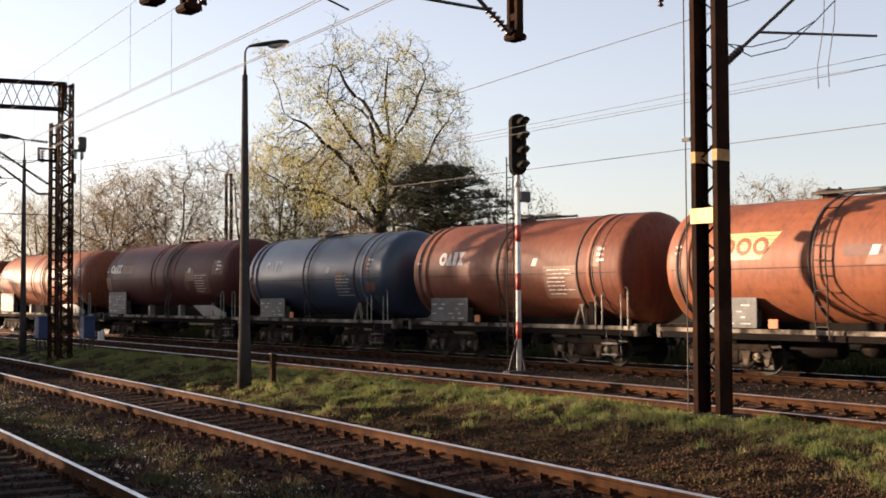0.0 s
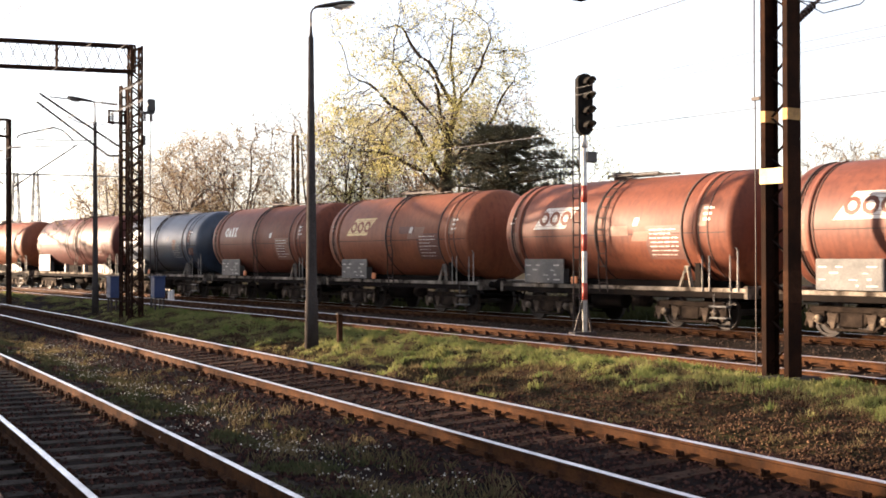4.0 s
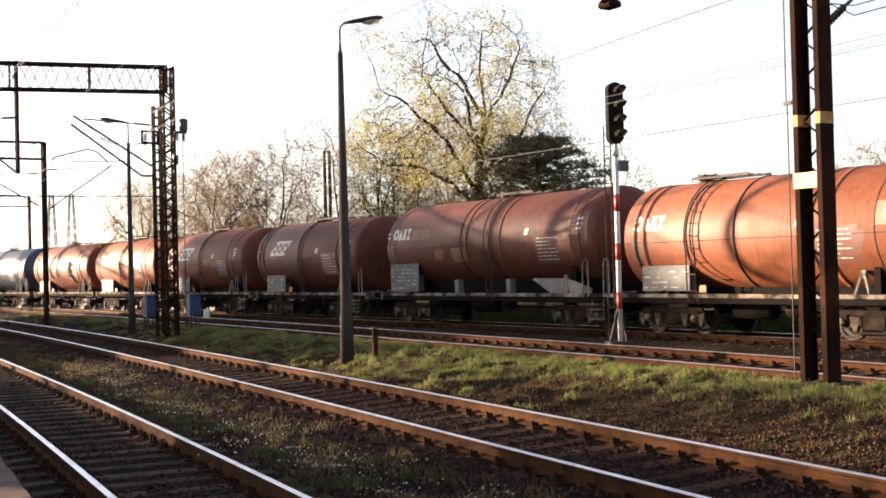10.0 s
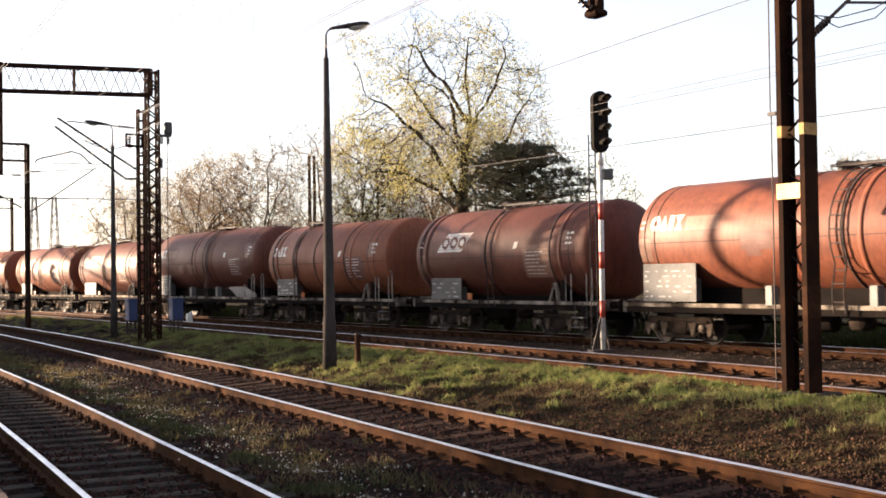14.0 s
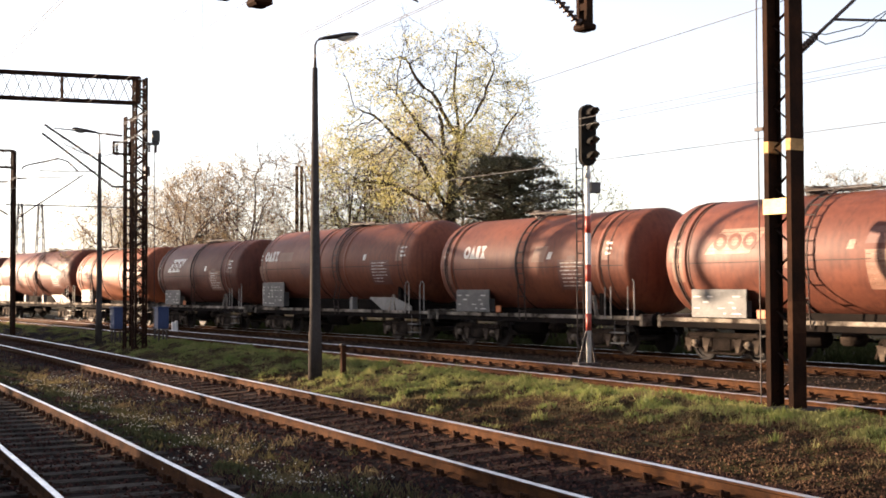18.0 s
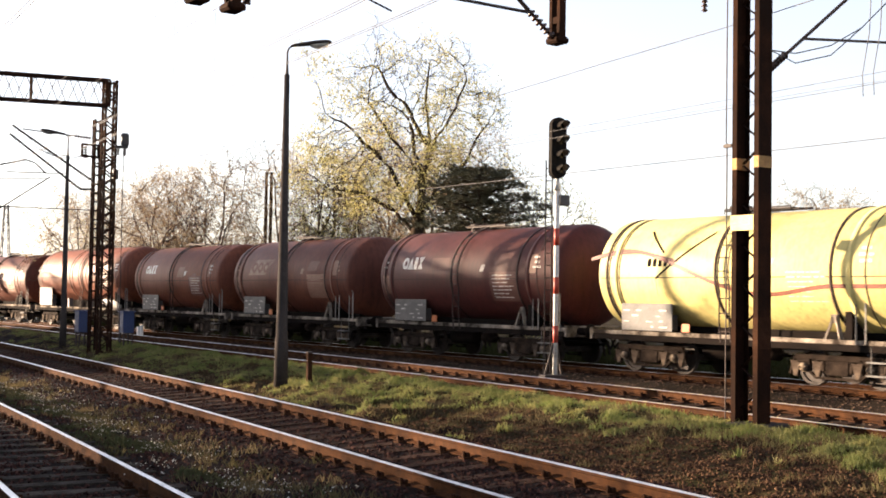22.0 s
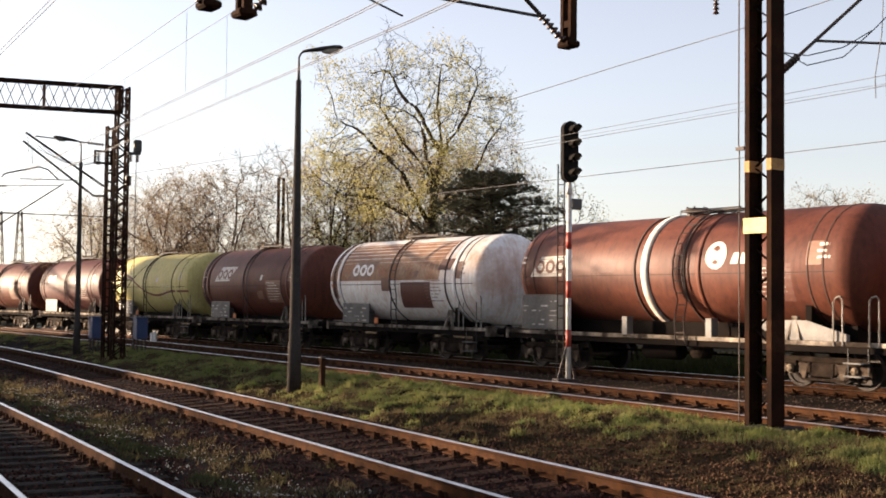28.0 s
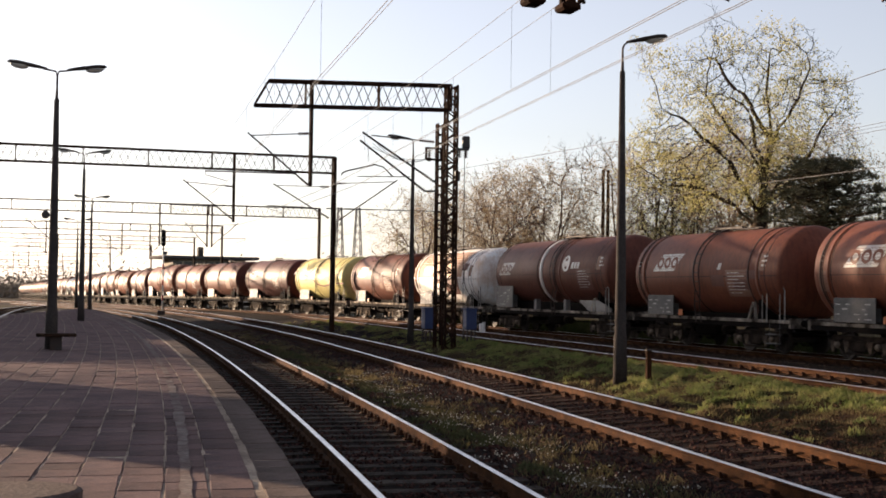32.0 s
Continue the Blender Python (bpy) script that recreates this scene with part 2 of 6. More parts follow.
def again(name, me, material, parent, m=None, label=""):
    """Another part on a mesh that exists; its material hangs on the object."""
    ob = new(name, me)
    ob.parent = parent
    if m is not None:
        ob.matrix_basis = m
    if material is not None and me.materials[0] != material:
        ob.material_slots[0].link = "OBJECT"
        ob.material_slots[0].material = material
    return tagged(ob, label)


def mesh_of(name, bm, material, smooth=False):
    me = bpy.data.meshes.new(name)
    bm.to_mesh(me)
    bm.free()
    if smooth:
        me.polygons.foreach_set("use_smooth", [True] * len(me.polygons))
    me.materials.append(material)
    return me


def box(bm, x0, x1, y0, y1, z0, z1, bevel=0.0, m=None):
    g = bmesh.ops.create_cube(bm, size=1.0)["verts"]
    for v in g:
        v.co = Vector((x0 + (v.co.x + 0.5) * (x1 - x0), y0 + (v.co.y + 0.5) * (y1 - y0), z0 + (v.co.z + 0.5) * (z1 - z0)))
    if bevel:
        es = list({e for v in g for e in v.link_edges})
        r = bmesh.ops.bevel(bm, geom=es, offset=bevel, segments=1, affect="EDGES")
        g = list({v for f in r["faces"] for v in f.verts} | {v for v in g if v.is_valid})
    if m is not None:
        bmesh.ops.transform(bm, matrix=m, verts=g)
    return bm


def rod(bm, a, b, r, r2=None, n=8):
    """A round bar from a to b."""
    a, b = Vector(a), Vector(b)
    d = b - a
    m = Matrix.Translation((a + b) / 2) @ d.to_track_quat("Z", "Y").to_matrix().to_4x4()
    bmesh.ops.create_cone(bm, cap_ends=True, segments=n, radius1=r, radius2=r if r2 is None else r2, depth=d.length, matrix=m)
    return bm


def bar(bm, a, b, w, h=None):
    """A square bar from a to b."""
    a, b = Vector(a), Vector(b)
    d = b - a
    m = Matrix.Translation((a + b) / 2) @ d.to_track_quat("Z", "Y").to_matrix().to_4x4() @ Matrix.Diagonal((w, h or w, d.length, 1))
    bmesh.ops.create_cube(bm, size=1.0, matrix=m)
    return bm


def path_tube(bm, pts, r, n=6):
    """One bent round bar through all the points."""
    pts = [Vector(p) for p in pts]
    rings = []
    for i, p in enumerate(pts):
        d = (pts[min(i + 1, len(pts) - 1)] - pts[max(i - 1, 0)]).normalized()
        a = d.cross(Vector((0.31, 0.17, 0.93))).normalized()
        c = d.cross(a)
        rings.append([bm.verts.new(p + (a * math.cos(2 * math.pi * k / n) + c * math.sin(2 * math.pi * k / n)) * r) for k in range(n)])
    for p, q in zip(rings[:-1], rings[1:]):
        for k in range(n):
            bm.faces.new((p[k], p[(k + 1) % n], q[(k + 1) % n], q[k]))
    bm.faces.new(list(reversed(rings[0])))
    bm.faces.new(rings[-1])
    return bm


def lathe(bm, prof, n=32, axis="x"):
    """Turns a profile [(along, radius)] round the axis."""
    rings = []
    for a, r in prof:
        ring = []
        for k in range(n):
            t = 2 * math.pi * k / n
            c, s = math.cos(t) * r, math.sin(t) * r
            ring.append(bm.verts.new((a, c, s) if axis == "x" else (c, s, a)))
        rings.append(ring)
    for p, q in zip(rings[:-1], rings[1:]):
        for k in range(n):
            bm.faces.new((p[k], p[(k + 1) % n], q[(k + 1) % n], q[k]))
    bm.faces.new(rings[0])
    bm.faces.new(list(reversed(rings[-1])))
    bmesh.ops.recalc_face_normals(bm, faces=bm.faces[:])
    return bm


def empty(name, m, label, category, group=""):
    ob = new(name)
    ob.empty_display_size = 0.2
    ob.matrix_basis = m
    return tagged(ob, label, category, group)


# ---- plan of the lines ----
def fall(x):
    """The yard drops gently far out."""
    return 0.0 if x > -110 else -(-110 - x) * 0.0068


def spline(ctrl):
    """A smooth curve y(x) through the places given, tabled every 0.1 m and straight past its ends."""
    xs = np.array([c[0] for c in ctrl][::-1], float)
    ys = np.array([c[1] for c in ctrl][::-1], float)
    d = np.gradient(ys, xs)
    x = np.arange(xs[0], xs[-1] + 0.05, 0.1)
    k = np.clip(np.searchsorted(xs, x) - 1, 0, len(xs) - 2)
    h = xs[k + 1] - xs[k]
    u = (x - xs[k]) / h
    table = (ys[k] * (2 * u**3 - 3 * u * u + 1) + d[k] * h * (u**3 - 2 * u * u + u) + ys[k + 1] * (3 * u * u - 2 * u**3) + d[k + 1] * h * (u**3 - u * u)).tolist()
    first, last = float(xs[0]), len(table) - 2

    def y(q):
        v = (q - first) * 10
        n = 0 if v < 0 else last if v > last else int(v)
        return table[n] + (table[n + 1] - table[n]) * (v - n)
    return y


GAUGE = 1.507
LINE = {
    1: spline([(45, -5.8), (20, -0.50), (0, 2.66), (-10, 3.94), (-20, 5.04), (-30, 5.97), (-40, 6.77), (-50, 7.43), (-60, 7.96), (-75, 8.40), (-90, 8.35), (-110, 7.35), (-140, 4.75), (-175, 0.75)]),
    2: spline([(45, 1.2), (20, 4.57), (0, 7.15), (-10, 8.35), (-20, 9.45), (-30, 10.43), (-40, 11.29), (-50, 12.0), (-60, 12.51), (-80, 12.93), (-100, 12.45), (-125, 10.9), (-150, 8.4), (-190, 2.8), (-230, -4.2)]),
    3: lambda x: 20.35 - 0.00041 * (x + 95) ** 2,
    4: spline([(80, 25.1), (20, 25.15), (-20, 25.15), (-45, 25.0), (-65, 24.5), (-83, 23.5), (-98, 21.6), (-111, 19.5), (-125, 17.7), (-160, 14.7), (-271, 9.7), (-420, 2.5)]),
    5: spline([(45, -9.0), (-40, -3.6), (-75, -1.75), (-96, -0.80), (-113, 0.25), (-127, 1.35), (-150, 2.7), (-175, 0.2)]),
}
CANT = {1: 0.0, 2: 0.09, 3: 0.09, 4: 0.0, 5: 0.0}
REACH = {1: (45, -175), 2: (45, -230), 3: (45, -92), 4: (70, -415), 5: (-60, -172)}


def line_points(k, step):
    """Places along a line, evenly spaced: x, y, z, heading."""
    f, (x, end) = LINE[k], REACH[k]
    out = []
    while x > end:
        s = (f(x + 0.5) - f(x - 0.5))
        out.append((x, f(x), fall(x), math.atan(s)))
        x -= step / math.hypot(1, s)
    return out


# ---- ground ----
def ground_height(x, y):
    z = -0.30
    for k in LINE:
        if k == 3 and x < -92:
            continue
        d = abs(y - LINE[k](x))
        c = CANT[k] * max(0.0, min(1.0, (y - LINE[k](x)) / GAUGE + 0.5))
        z = max(z, (-0.182 if k == 1 else -0.175 if k == 2 else -0.197) + c - (0.10 + c) * max(0.0, d - 1.5) / 0.9) if d < 2.6 else z
    y2, y3 = LINE[2](x) + 2.0, LINE[3](x) - 1.2
    if y2 < y < y3 and x > -80:
        u = (y - y2) / (y3 - y2)
        z = -0.42 + 0.34 * min(1.0, u * 1.6) if u < 0.85 else -0.08 - 0.09 * (u - 0.85) / 0.15
    if y2 < y < y3 and x > -80:
        e = min(1.0, (y - y2) / 1.0, (y3 - y) / 0.8)
        z += e * (0.5 + 0.5 * min(1.0, max(0.0, (-14 - x) / 5))) * (0.12 * noise.noise((x * 0.45, y * 0.7, 3)) + 0.13 * noise.noise((x * 1.1, y * 1.3, 7)) + 0.10 * noise.noise((x * 2.3, y * 2.7, 2)))
    return z + fall(x) + 0.025 * noise.noise((x * 0.8, y * 0.8, 0)) + 0.012 * noise.noise((x * 3, y * 3, 4))


def make_ground():
    xs = list(np.arange(12, -6, -0.6)) + list(np.arange(-6, -46, -0.19)) + list(np.arange(-46, -60, -0.4)) + list(np.arange(-60, -130, -1.2)) + list(np.arange(-130, -430, -8.0))
    ys = list(np.arange(-12, 8, 0.5)) + list(np.arange(8, 21, 0.17)) + list(np.arange(21, 32, 0.35)) + list(np.arange(32, 60, 3.0))
    xs = [3000, 900, 300, 120, 60, 30] + xs + [-520, -800, -1500, -4000]
    ys = [-4000, -1500, -600, -250, -100, -50, -25] + ys + [80, 130, 250, 600, 1500, 4000]
    verts = [(x, y, ground_height(x, y) if -430 < x < 70 and -25 < y < 60 else -0.3 + fall(max(x, -430))) for x in xs for y in ys]
    n = len(ys)
    faces = [(i * n + j, i * n + j + 1, (i + 1) * n + j + 1, (i + 1) * n + j) for i in range(len(xs) - 1) for j in range(n - 1)]
    me = bpy.data.meshes.new("ground")
    me.from_pydata(verts, [], faces)
    me.flip_normals()
    for m in ("ballast", "soil", "gravel"):
        me.materials.append(M[m])
    idx = []
    for p in me.polygons:
        c = p.center
        k = 1
        if -430 < c.x < 70 and -25 < c.y < 60:
            wob = 0.35 * noise.noise((c.x * 0.5, c.y * 0.5, 9))
            for q in LINE:
                if abs(c.y - LINE[q](c.x)) < 2.1 + wob and not (q == 3 and c.x < -92):
                    k = 0 if q < 3 else 2
            if LINE[1](c.x) - 2 < c.y < LINE[2](c.x) + (2.95 if c.x > -32 else 2.45) + wob:
                k = 0
            if LINE[3](c.x) < c.y < LINE[4](c.x) + 2:
                k = 2
            # far bank takes the dark ballast colour to stand in for its shade
            if c.x < -47 + 3 * wob and LINE[2](c.x) < c.y < LINE[3](c.x):
                k = 0
        idx.append(k)
    me.polygons.foreach_set("material_index", idx)
    me.polygons.foreach_set("use_smooth", [True] * len(idx))
    return tagged(new("ground", me), "dark ballast, gravel and sparse grass between the railway lines", "ground", kind="structure")


make_ground()

# ---- railway lines ----
RAIL = [(-0.075, -0.165, 0), (-0.075, -0.150, 0), (-0.012, -0.130, 0), (-0.010, -0.045, 0), (-0.036, -0.030, 0), (-0.036, -0.004, 1), (-0.028, 0.0, 1), (0.028, 0.0, 1),
        (0.036, -0.004, 0), (0.036, -0.030, 0), (0.010, -0.045, 0), (0.012, -0.130, 0), (0.075, -0.150, 0), (0.075, -0.165, 0)]


def make_rail(track, pts, off, cant):
    verts, faces, top = [], [], []
    n = len(RAIL)
    for x, y, z, a in pts:
        for u, w, _ in RAIL:
            d = off + u
            verts.append((x - math.sin(a) * d, y + math.cos(a) * d, z + w + cant * (d / GAUGE + 0.5)))
    for i in range(len(pts) - 1):
        for k in range(n - 1):
            faces.append((i * n + k, (i + 1) * n + k, (i + 1) * n + k + 1, i * n + k + 1))
            top.append(RAIL[k][2])
    me = bpy.data.meshes.new("rail")
    me.from_pydata(verts, [], faces)
    me.materials.append(M["rail_side"])
    me.materials.append(M["rail_top"])
    me.polygons.foreach_set("material_index", top)
    ob = new("rail", me)
    ob.parent = track
    return ob


TRACK = {}
for k in LINE:
    t = empty("railway_track", Matrix(), {1: "curved railway track on grey sleepers beside the platform", 2: "curved railway track with rusty rails on dark sleepers",
              3: "rusty siding track on wooden sleepers beside the grass bank", 4: "freight track on gravel under the tank train", 5: "far curved track joining the main line behind the platform"}[k], "railway track", "railway tracks")
    TRACK[k] = t
    pts = line_points(k, 1.0)
    make_rail(t, pts, -GAUGE / 2, CANT[k])
    make_rail(t, pts, GAUGE / 2, CANT[k])


# ---- tank train ----


def tank_profile(x0, x1, r, dome):
    inner = [(x0 + dome * (1 - math.cos(a)) , r * math.sin(a)) for a in np.linspace(0.05, math.pi / 2, 8)]
    other = [(x1 - dome * (1 - math.cos(a)), r * math.sin(a)) for a in np.linspace(math.pi / 2, 0.05, 8)]
    return inner + other


def on_tank(bm, x0, x1, z0, z1, r, skew=0.0, n=6):
    """A thin painted field on the near side of the tank, between two heights above the axis."""
    a0, a1 = math.asin(max(-0.98, min(0.98, z0 / r))), math.asin(max(-0.98, min(0.98, z1 / r)))
    rows = []
    for i in range(n + 1):
        a = a0 + (a1 - a0) * i / n
        dx = skew * i / n
        rows.append([bm.verts.new((x + dx, -math.cos(a) * r, math.sin(a) * r)) for x in (x0, x1)])
    for p, q in zip(rows[:-1], rows[1:]):
        bm.faces.new((p[0], p[1], q[1], q[0]))
    return bm


def ribbon(bm, pts, wide, r):
    """A painted line that wanders along the near side of the tank."""
    rows = []
    for x, z in pts:
        rows.append([bm.verts.new((x, -math.sqrt(r * r - q * q), q)) for q in (z - wide / 2, z + wide / 2)])
    for p, q in zip(rows[:-1], rows[1:]):
        bm.faces.new((p[0], q[0], q[1], p[1]))
    return bm


def hoop_mesh(r, w=0.09):
    bm = bmesh.new()
    lathe(bm, [(-w / 2, r - 0.01), (-w / 2, r + 0.022), (w / 2, r + 0.022), (w / 2, r - 0.01)], 48)
    return bm


def make_bogie_meshes():
    d = {}
    bm = bmesh.new()      # cast side frame with hanging guards
    for x in (-0.9, 0.9):
        box(bm, x - 0.13, x + 0.13, -0.05, 0.05, 0.34, 0.62, 0.03)
        for s in (-1, 1):
            bar(bm, (x + s * 0.18, 0, 0.62), (x + s * 0.26, 0, 0.22), 0.06, 0.05)
    box(bm, -1.25, 1.25, -0.05, 0.05, 0.62, 0.76, 0.02)
    bar(bm, (-0.7, 0, 0.62), (-0.25, 0, 0.36), 0.10, 0.14)
    bar(bm, (0.7, 0, 0.62), (0.25, 0, 0.36), 0.10, 0.14)
    box(bm, -0.34, 0.34, -0.07, 0.07, 0.28, 0.62, 0.03)
    bar(bm, (-0.62, -0.03, 0.22), (0.62, -0.03, 0.22), 0.05, 0.06)
    for s in (-1, 1):
        bar(bm, (s * 0.62, -0.03, 0.22), (s * 0.80, -0.03, 0.36), 0.05, 0.06)
        bar(bm, (s * 1.25, -0.02, 0.70), (s * 1.38, -0.02, 0.28), 0.07, 0.05)
        box(bm, s * 0.95 - 0.20, s * 0.95 + 0.20, -0.10, 0.05, 0.57, 0.66, 0.02)
    d["side_frame"] = mesh_of("side_frame", bm, M["bogie"])
    bm = bmesh.new()      # hanging three-cornered guard plate beside the axle
    va = [bm.verts.new((x, -0.075, z)) for x, z in ((-0.15, 0.60), (0.15, 0.60), (0.05, 0.24), (-0.04, 0.24))]
    vb = [bm.verts.new((v.co.x, -0.05, v.co.z)) for v in va]
    bm.faces.new(va)
    bm.faces.new(list(reversed(vb)))
    for k in range(4):
        bm.faces.new((va[k], vb[k], vb[(k + 1) % 4], va[(k + 1) % 4]))
    bmesh.ops.recalc_face_normals(bm, faces=bm.faces[:])
    d["axle_guard"] = mesh_of("axle_guard", bm, M["guard"])
    bm = bmesh.new()
    for r, x0, x1 in ((0.10, -0.13, 0.03), (0.135, -0.04, 0.06)):
        rod(bm, (0, x0, 0.46), (0, x1, 0.46), r, n=14)
    for s in (-1, 1):
        rod(bm, (s * 0.09, -0.15, 0.46), (s * 0.09, -0.10, 0.46), 0.025, n=6)
    d["axle_box"] = mesh_of("axle_box", bm, M["axle_dust"], True)
    bm = bmesh.new()
    for s in (-1, 1):
        lathe(bm, [(s * 0.69, 0.46), (s * 0.70, 0.46), (s * 0.78, 0.46), (s * 0.81, 0.455), (s * 0.81, 0.38), (s * 0.775, 0.37), (s * 0.765, 0.18), (s * 0.80, 0.15), (s * 0.80, 0.02)], 24)
    bmesh.ops.transform(bm, matrix=Matrix.Rotation(math.pi / 2, 4, "Z"), verts=bm.verts)
    rod(bm, (0, -0.8, 0), (0, 0.8, 0), 0.085, n=12)
    d["wheelset"] = mesh_of("wheelset", bm, M["wheel"])
    bm = bmesh.new()
    lathe(bm, [(0.38 + 0.02 * i, 0.085 if i % 2 else 0.062) for i in range(13)], 10, "z")
    d["spring"] = mesh_of("spring", bm, M["bogie"], True)
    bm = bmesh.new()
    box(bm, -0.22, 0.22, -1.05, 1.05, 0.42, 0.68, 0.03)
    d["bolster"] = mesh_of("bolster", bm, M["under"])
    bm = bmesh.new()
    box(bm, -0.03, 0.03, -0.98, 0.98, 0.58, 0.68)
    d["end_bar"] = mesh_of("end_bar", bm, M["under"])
    bm = bmesh.new()
    box(bm, -0.10, 0.10, -0.05, 0.05, 0.22, 0.62, 0.03)
    d["brake_shoe"] = mesh_of("brake_shoe", bm, M["bogie"])
    return d


BOGIE = make_bogie_meshes()


def bogie(parent, x):
    b = again("bogie", BOGIE["bolster"], None, parent, pose(x, 0, 0))
    for y, r in ((-1.12, 0), (1.12, 180)):
        again("side_frame", BOGIE["side_frame"], None, b, pose(0, y, 0, 0, 0, r))
        for ax in (-0.95, 0.95):
            again("axle_box", BOGIE["axle_box"], None, b, pose(ax, y, 0, 0, 0, r))
            again("brake_shoe", BOGIE["brake_shoe"], None, b, pose(ax * 0.5, y * 0.66, 0))
        for gx in (-1.20, -0.56, 0.56, 1.20):
            if y < 0:
                again("axle_guard", BOGIE["axle_guard"], None, b, pose(gx, y, 0))
        for sx in (-0.40, 0.40):
            again("spring", BOGIE["spring"], None, b, pose(sx, y, 0))
    for ax in (-1.3, 1.3):
        again("end_bar", BOGIE["end_bar"], None, b, pose(ax, 0, 0))
    for ax in (-0.95, 0.95):
        w = again("wheelset", BOGIE["wheelset"], None, b, pose(ax, 0, 0.46))
        WHEELS.append((w, ax))
    return b


WHEELS = []
TYPES = {}


def ladder_bm(x, r, zc, wide=0.34):
    bm = bmesh.new()
    pts = [(-(r + 0.10) * math.cos(a), zc + (r + 0.10) * math.sin(a)) for a in np.linspace(-0.9, 1.35, 12)]
    pts = [(-r * 0.98, 0.95)] + [(-r * 1.02, 1.5)] + [p for p in pts if p[1] > 2.0]
    for s in (-wide / 2, wide / 2):
        path_tube(bm, [(x + s, y, z) for y, z in pts], 0.022, 5)
    for (y0, z0), (y1, z1) in zip(pts[:-1], pts[1:]):
        k = max(1, int(math.hypot(y1 - y0, z1 - z0) / 0.28))
        for i in range(k):
            u = (i + 0.5) / k
            rod(bm, (x - wide / 2, y0 + (y1 - y0) * u, z0 + (z1 - z0) * u), (x + wide / 2, y0 + (y1 - y0) * u, z0 + (z1 - z0) * u), 0.016, n=5)
    return bm


def wagon_type(key, half, tank0, tank1, r, zc, dome, pivots, plate, hoops, ladder, long=False):
    """Meshes of one kind of tank wagon; x = 0 at the middle between the buffers."""
    d = {"half": half, "pivots": pivots, "r": r, "zc": zc, "plate": plate, "hoops": hoops, "ladder": ladder, "long": long, "tank": (tank0, tank1)}
    bm = bmesh.new()
    lathe(bm, tank_profile(tank0, tank1, r, dome), 56)
    d["tank_mesh"] = mesh_of("tank", bm, M["red_paint"], True)
    d["hoop"] = mesh_of("hoop", hoop_mesh(r, 0.065), M["hoop"], True)
    d["thin_hoop"] = mesh_of("weld_band", hoop_mesh(r - 0.006, 0.16), M["red_paint"], True)
    d["seam"] = mesh_of("seam_band", hoop_mesh(r - 0.012, 0.035), M["hoop"], True)
    bm = bmesh.new()
    ribbon(bm, [(x, -0.12) for x in np.linspace(tank0 + dome, tank1 - dome, 24)], 0.022, r + 0.002)
    d["side_seam"] = mesh_of("side_seam", bm, M["hoop"])
    bm = bmesh.new()          # short bracket between sill and tank
    for s in (-1, 1):
        bar(bm, (s * 0.22, 0, 1.14), (s * 0.05, 0.06, 1.66), 0.10, 0.05)
    box(bm, -0.10, 0.10, 0.02, 0.10, 1.52, 1.72, 0.015)
    d["tank_bracket"] = mesh_of("tank_bracket", bm, M["beam"])
    bm = bmesh.new()
    e = half - 0.62
    box(bm, -e, e, -0.045, 0.045, 1.03, 1.14, 0.012)
    d["sill"] = mesh_of("sill", bm, M["beam"])
    # web in near-black, as the shade below the pale flange
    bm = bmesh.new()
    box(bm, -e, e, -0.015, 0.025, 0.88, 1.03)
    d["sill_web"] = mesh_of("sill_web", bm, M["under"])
    # near-black box standing in for the shade between sill and tank
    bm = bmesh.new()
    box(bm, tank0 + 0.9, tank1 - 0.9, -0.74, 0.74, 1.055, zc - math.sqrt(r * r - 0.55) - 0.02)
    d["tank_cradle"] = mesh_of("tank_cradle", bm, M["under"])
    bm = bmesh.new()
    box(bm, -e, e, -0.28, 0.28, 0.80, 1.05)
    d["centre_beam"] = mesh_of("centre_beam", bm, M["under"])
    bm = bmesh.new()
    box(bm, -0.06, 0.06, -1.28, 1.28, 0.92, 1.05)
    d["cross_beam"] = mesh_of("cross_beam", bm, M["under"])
    bm = bmesh.new()
    lathe(bm, [(-0.72, 0.05), (-0.70, 0.20), (-0.64, 0.24), (0.64, 0.24), (0.70, 0.20), (0.72, 0.05)], 14)
    d["air_tank"] = mesh_of("air_tank", bm, M["under"], True)
    bm = bmesh.new()
    lathe(bm, [(-0.3, 0.06), (-0.29, 0.17), (0.25, 0.17), (0.26, 0.05), (0.5, 0.04), (0.51, 0.01)], 14)
    d["brake_cylinder"] = mesh_of("brake_cylinder", bm, M["bogie"], True)
    bm = bmesh.new()
    rod(bm, (-e, 0.2, 0.62), (e, 0.2, 0.62), 0.03, n=6)
    d["brake_rod"] = mesh_of("brake_rod", bm, M["under"])
    bm = bmesh.new()
    box(bm, -0.07, 0.07, -1.36, 1.36, 0.86, 1.20, 0.015)
    d["headstock"] = mesh_of("headstock", bm, M["beam"])
    bm = bmesh.new()
    lathe(bm, [(0.0, 0.11), (0.30, 0.11), (0.30, 0.085), (0.52, 0.085), (0.53, 0.20), (0.575, 0.225), (0.60, 0.20), (0.62, 0.05)], 20)
    d["buffer"] = mesh_of("buffer", bm, M["under"], True)
    bm = bmesh.new()
    rod(bm, (0.0, 0, 0.98), (0.55, 0, 0.98), 0.05, n=8)
    rod(bm, (0.10, 0.28, 0.95), (0.28, 0.34, 0.55), 0.03, n=6)
    rod(bm, (0.28, 0.34, 0.55), (0.50, 0.28, 0.70), 0.03, n=6)
    d["coupling"] = mesh_of("coupling", bm, M["under"])
    bm = bmesh.new()          # tank saddle
    arc = [(-(r + 0.012) * math.sin(a), zc - (r + 0.012) * math.cos(a)) for a in np.linspace(-0.95, 0.95, 15)]
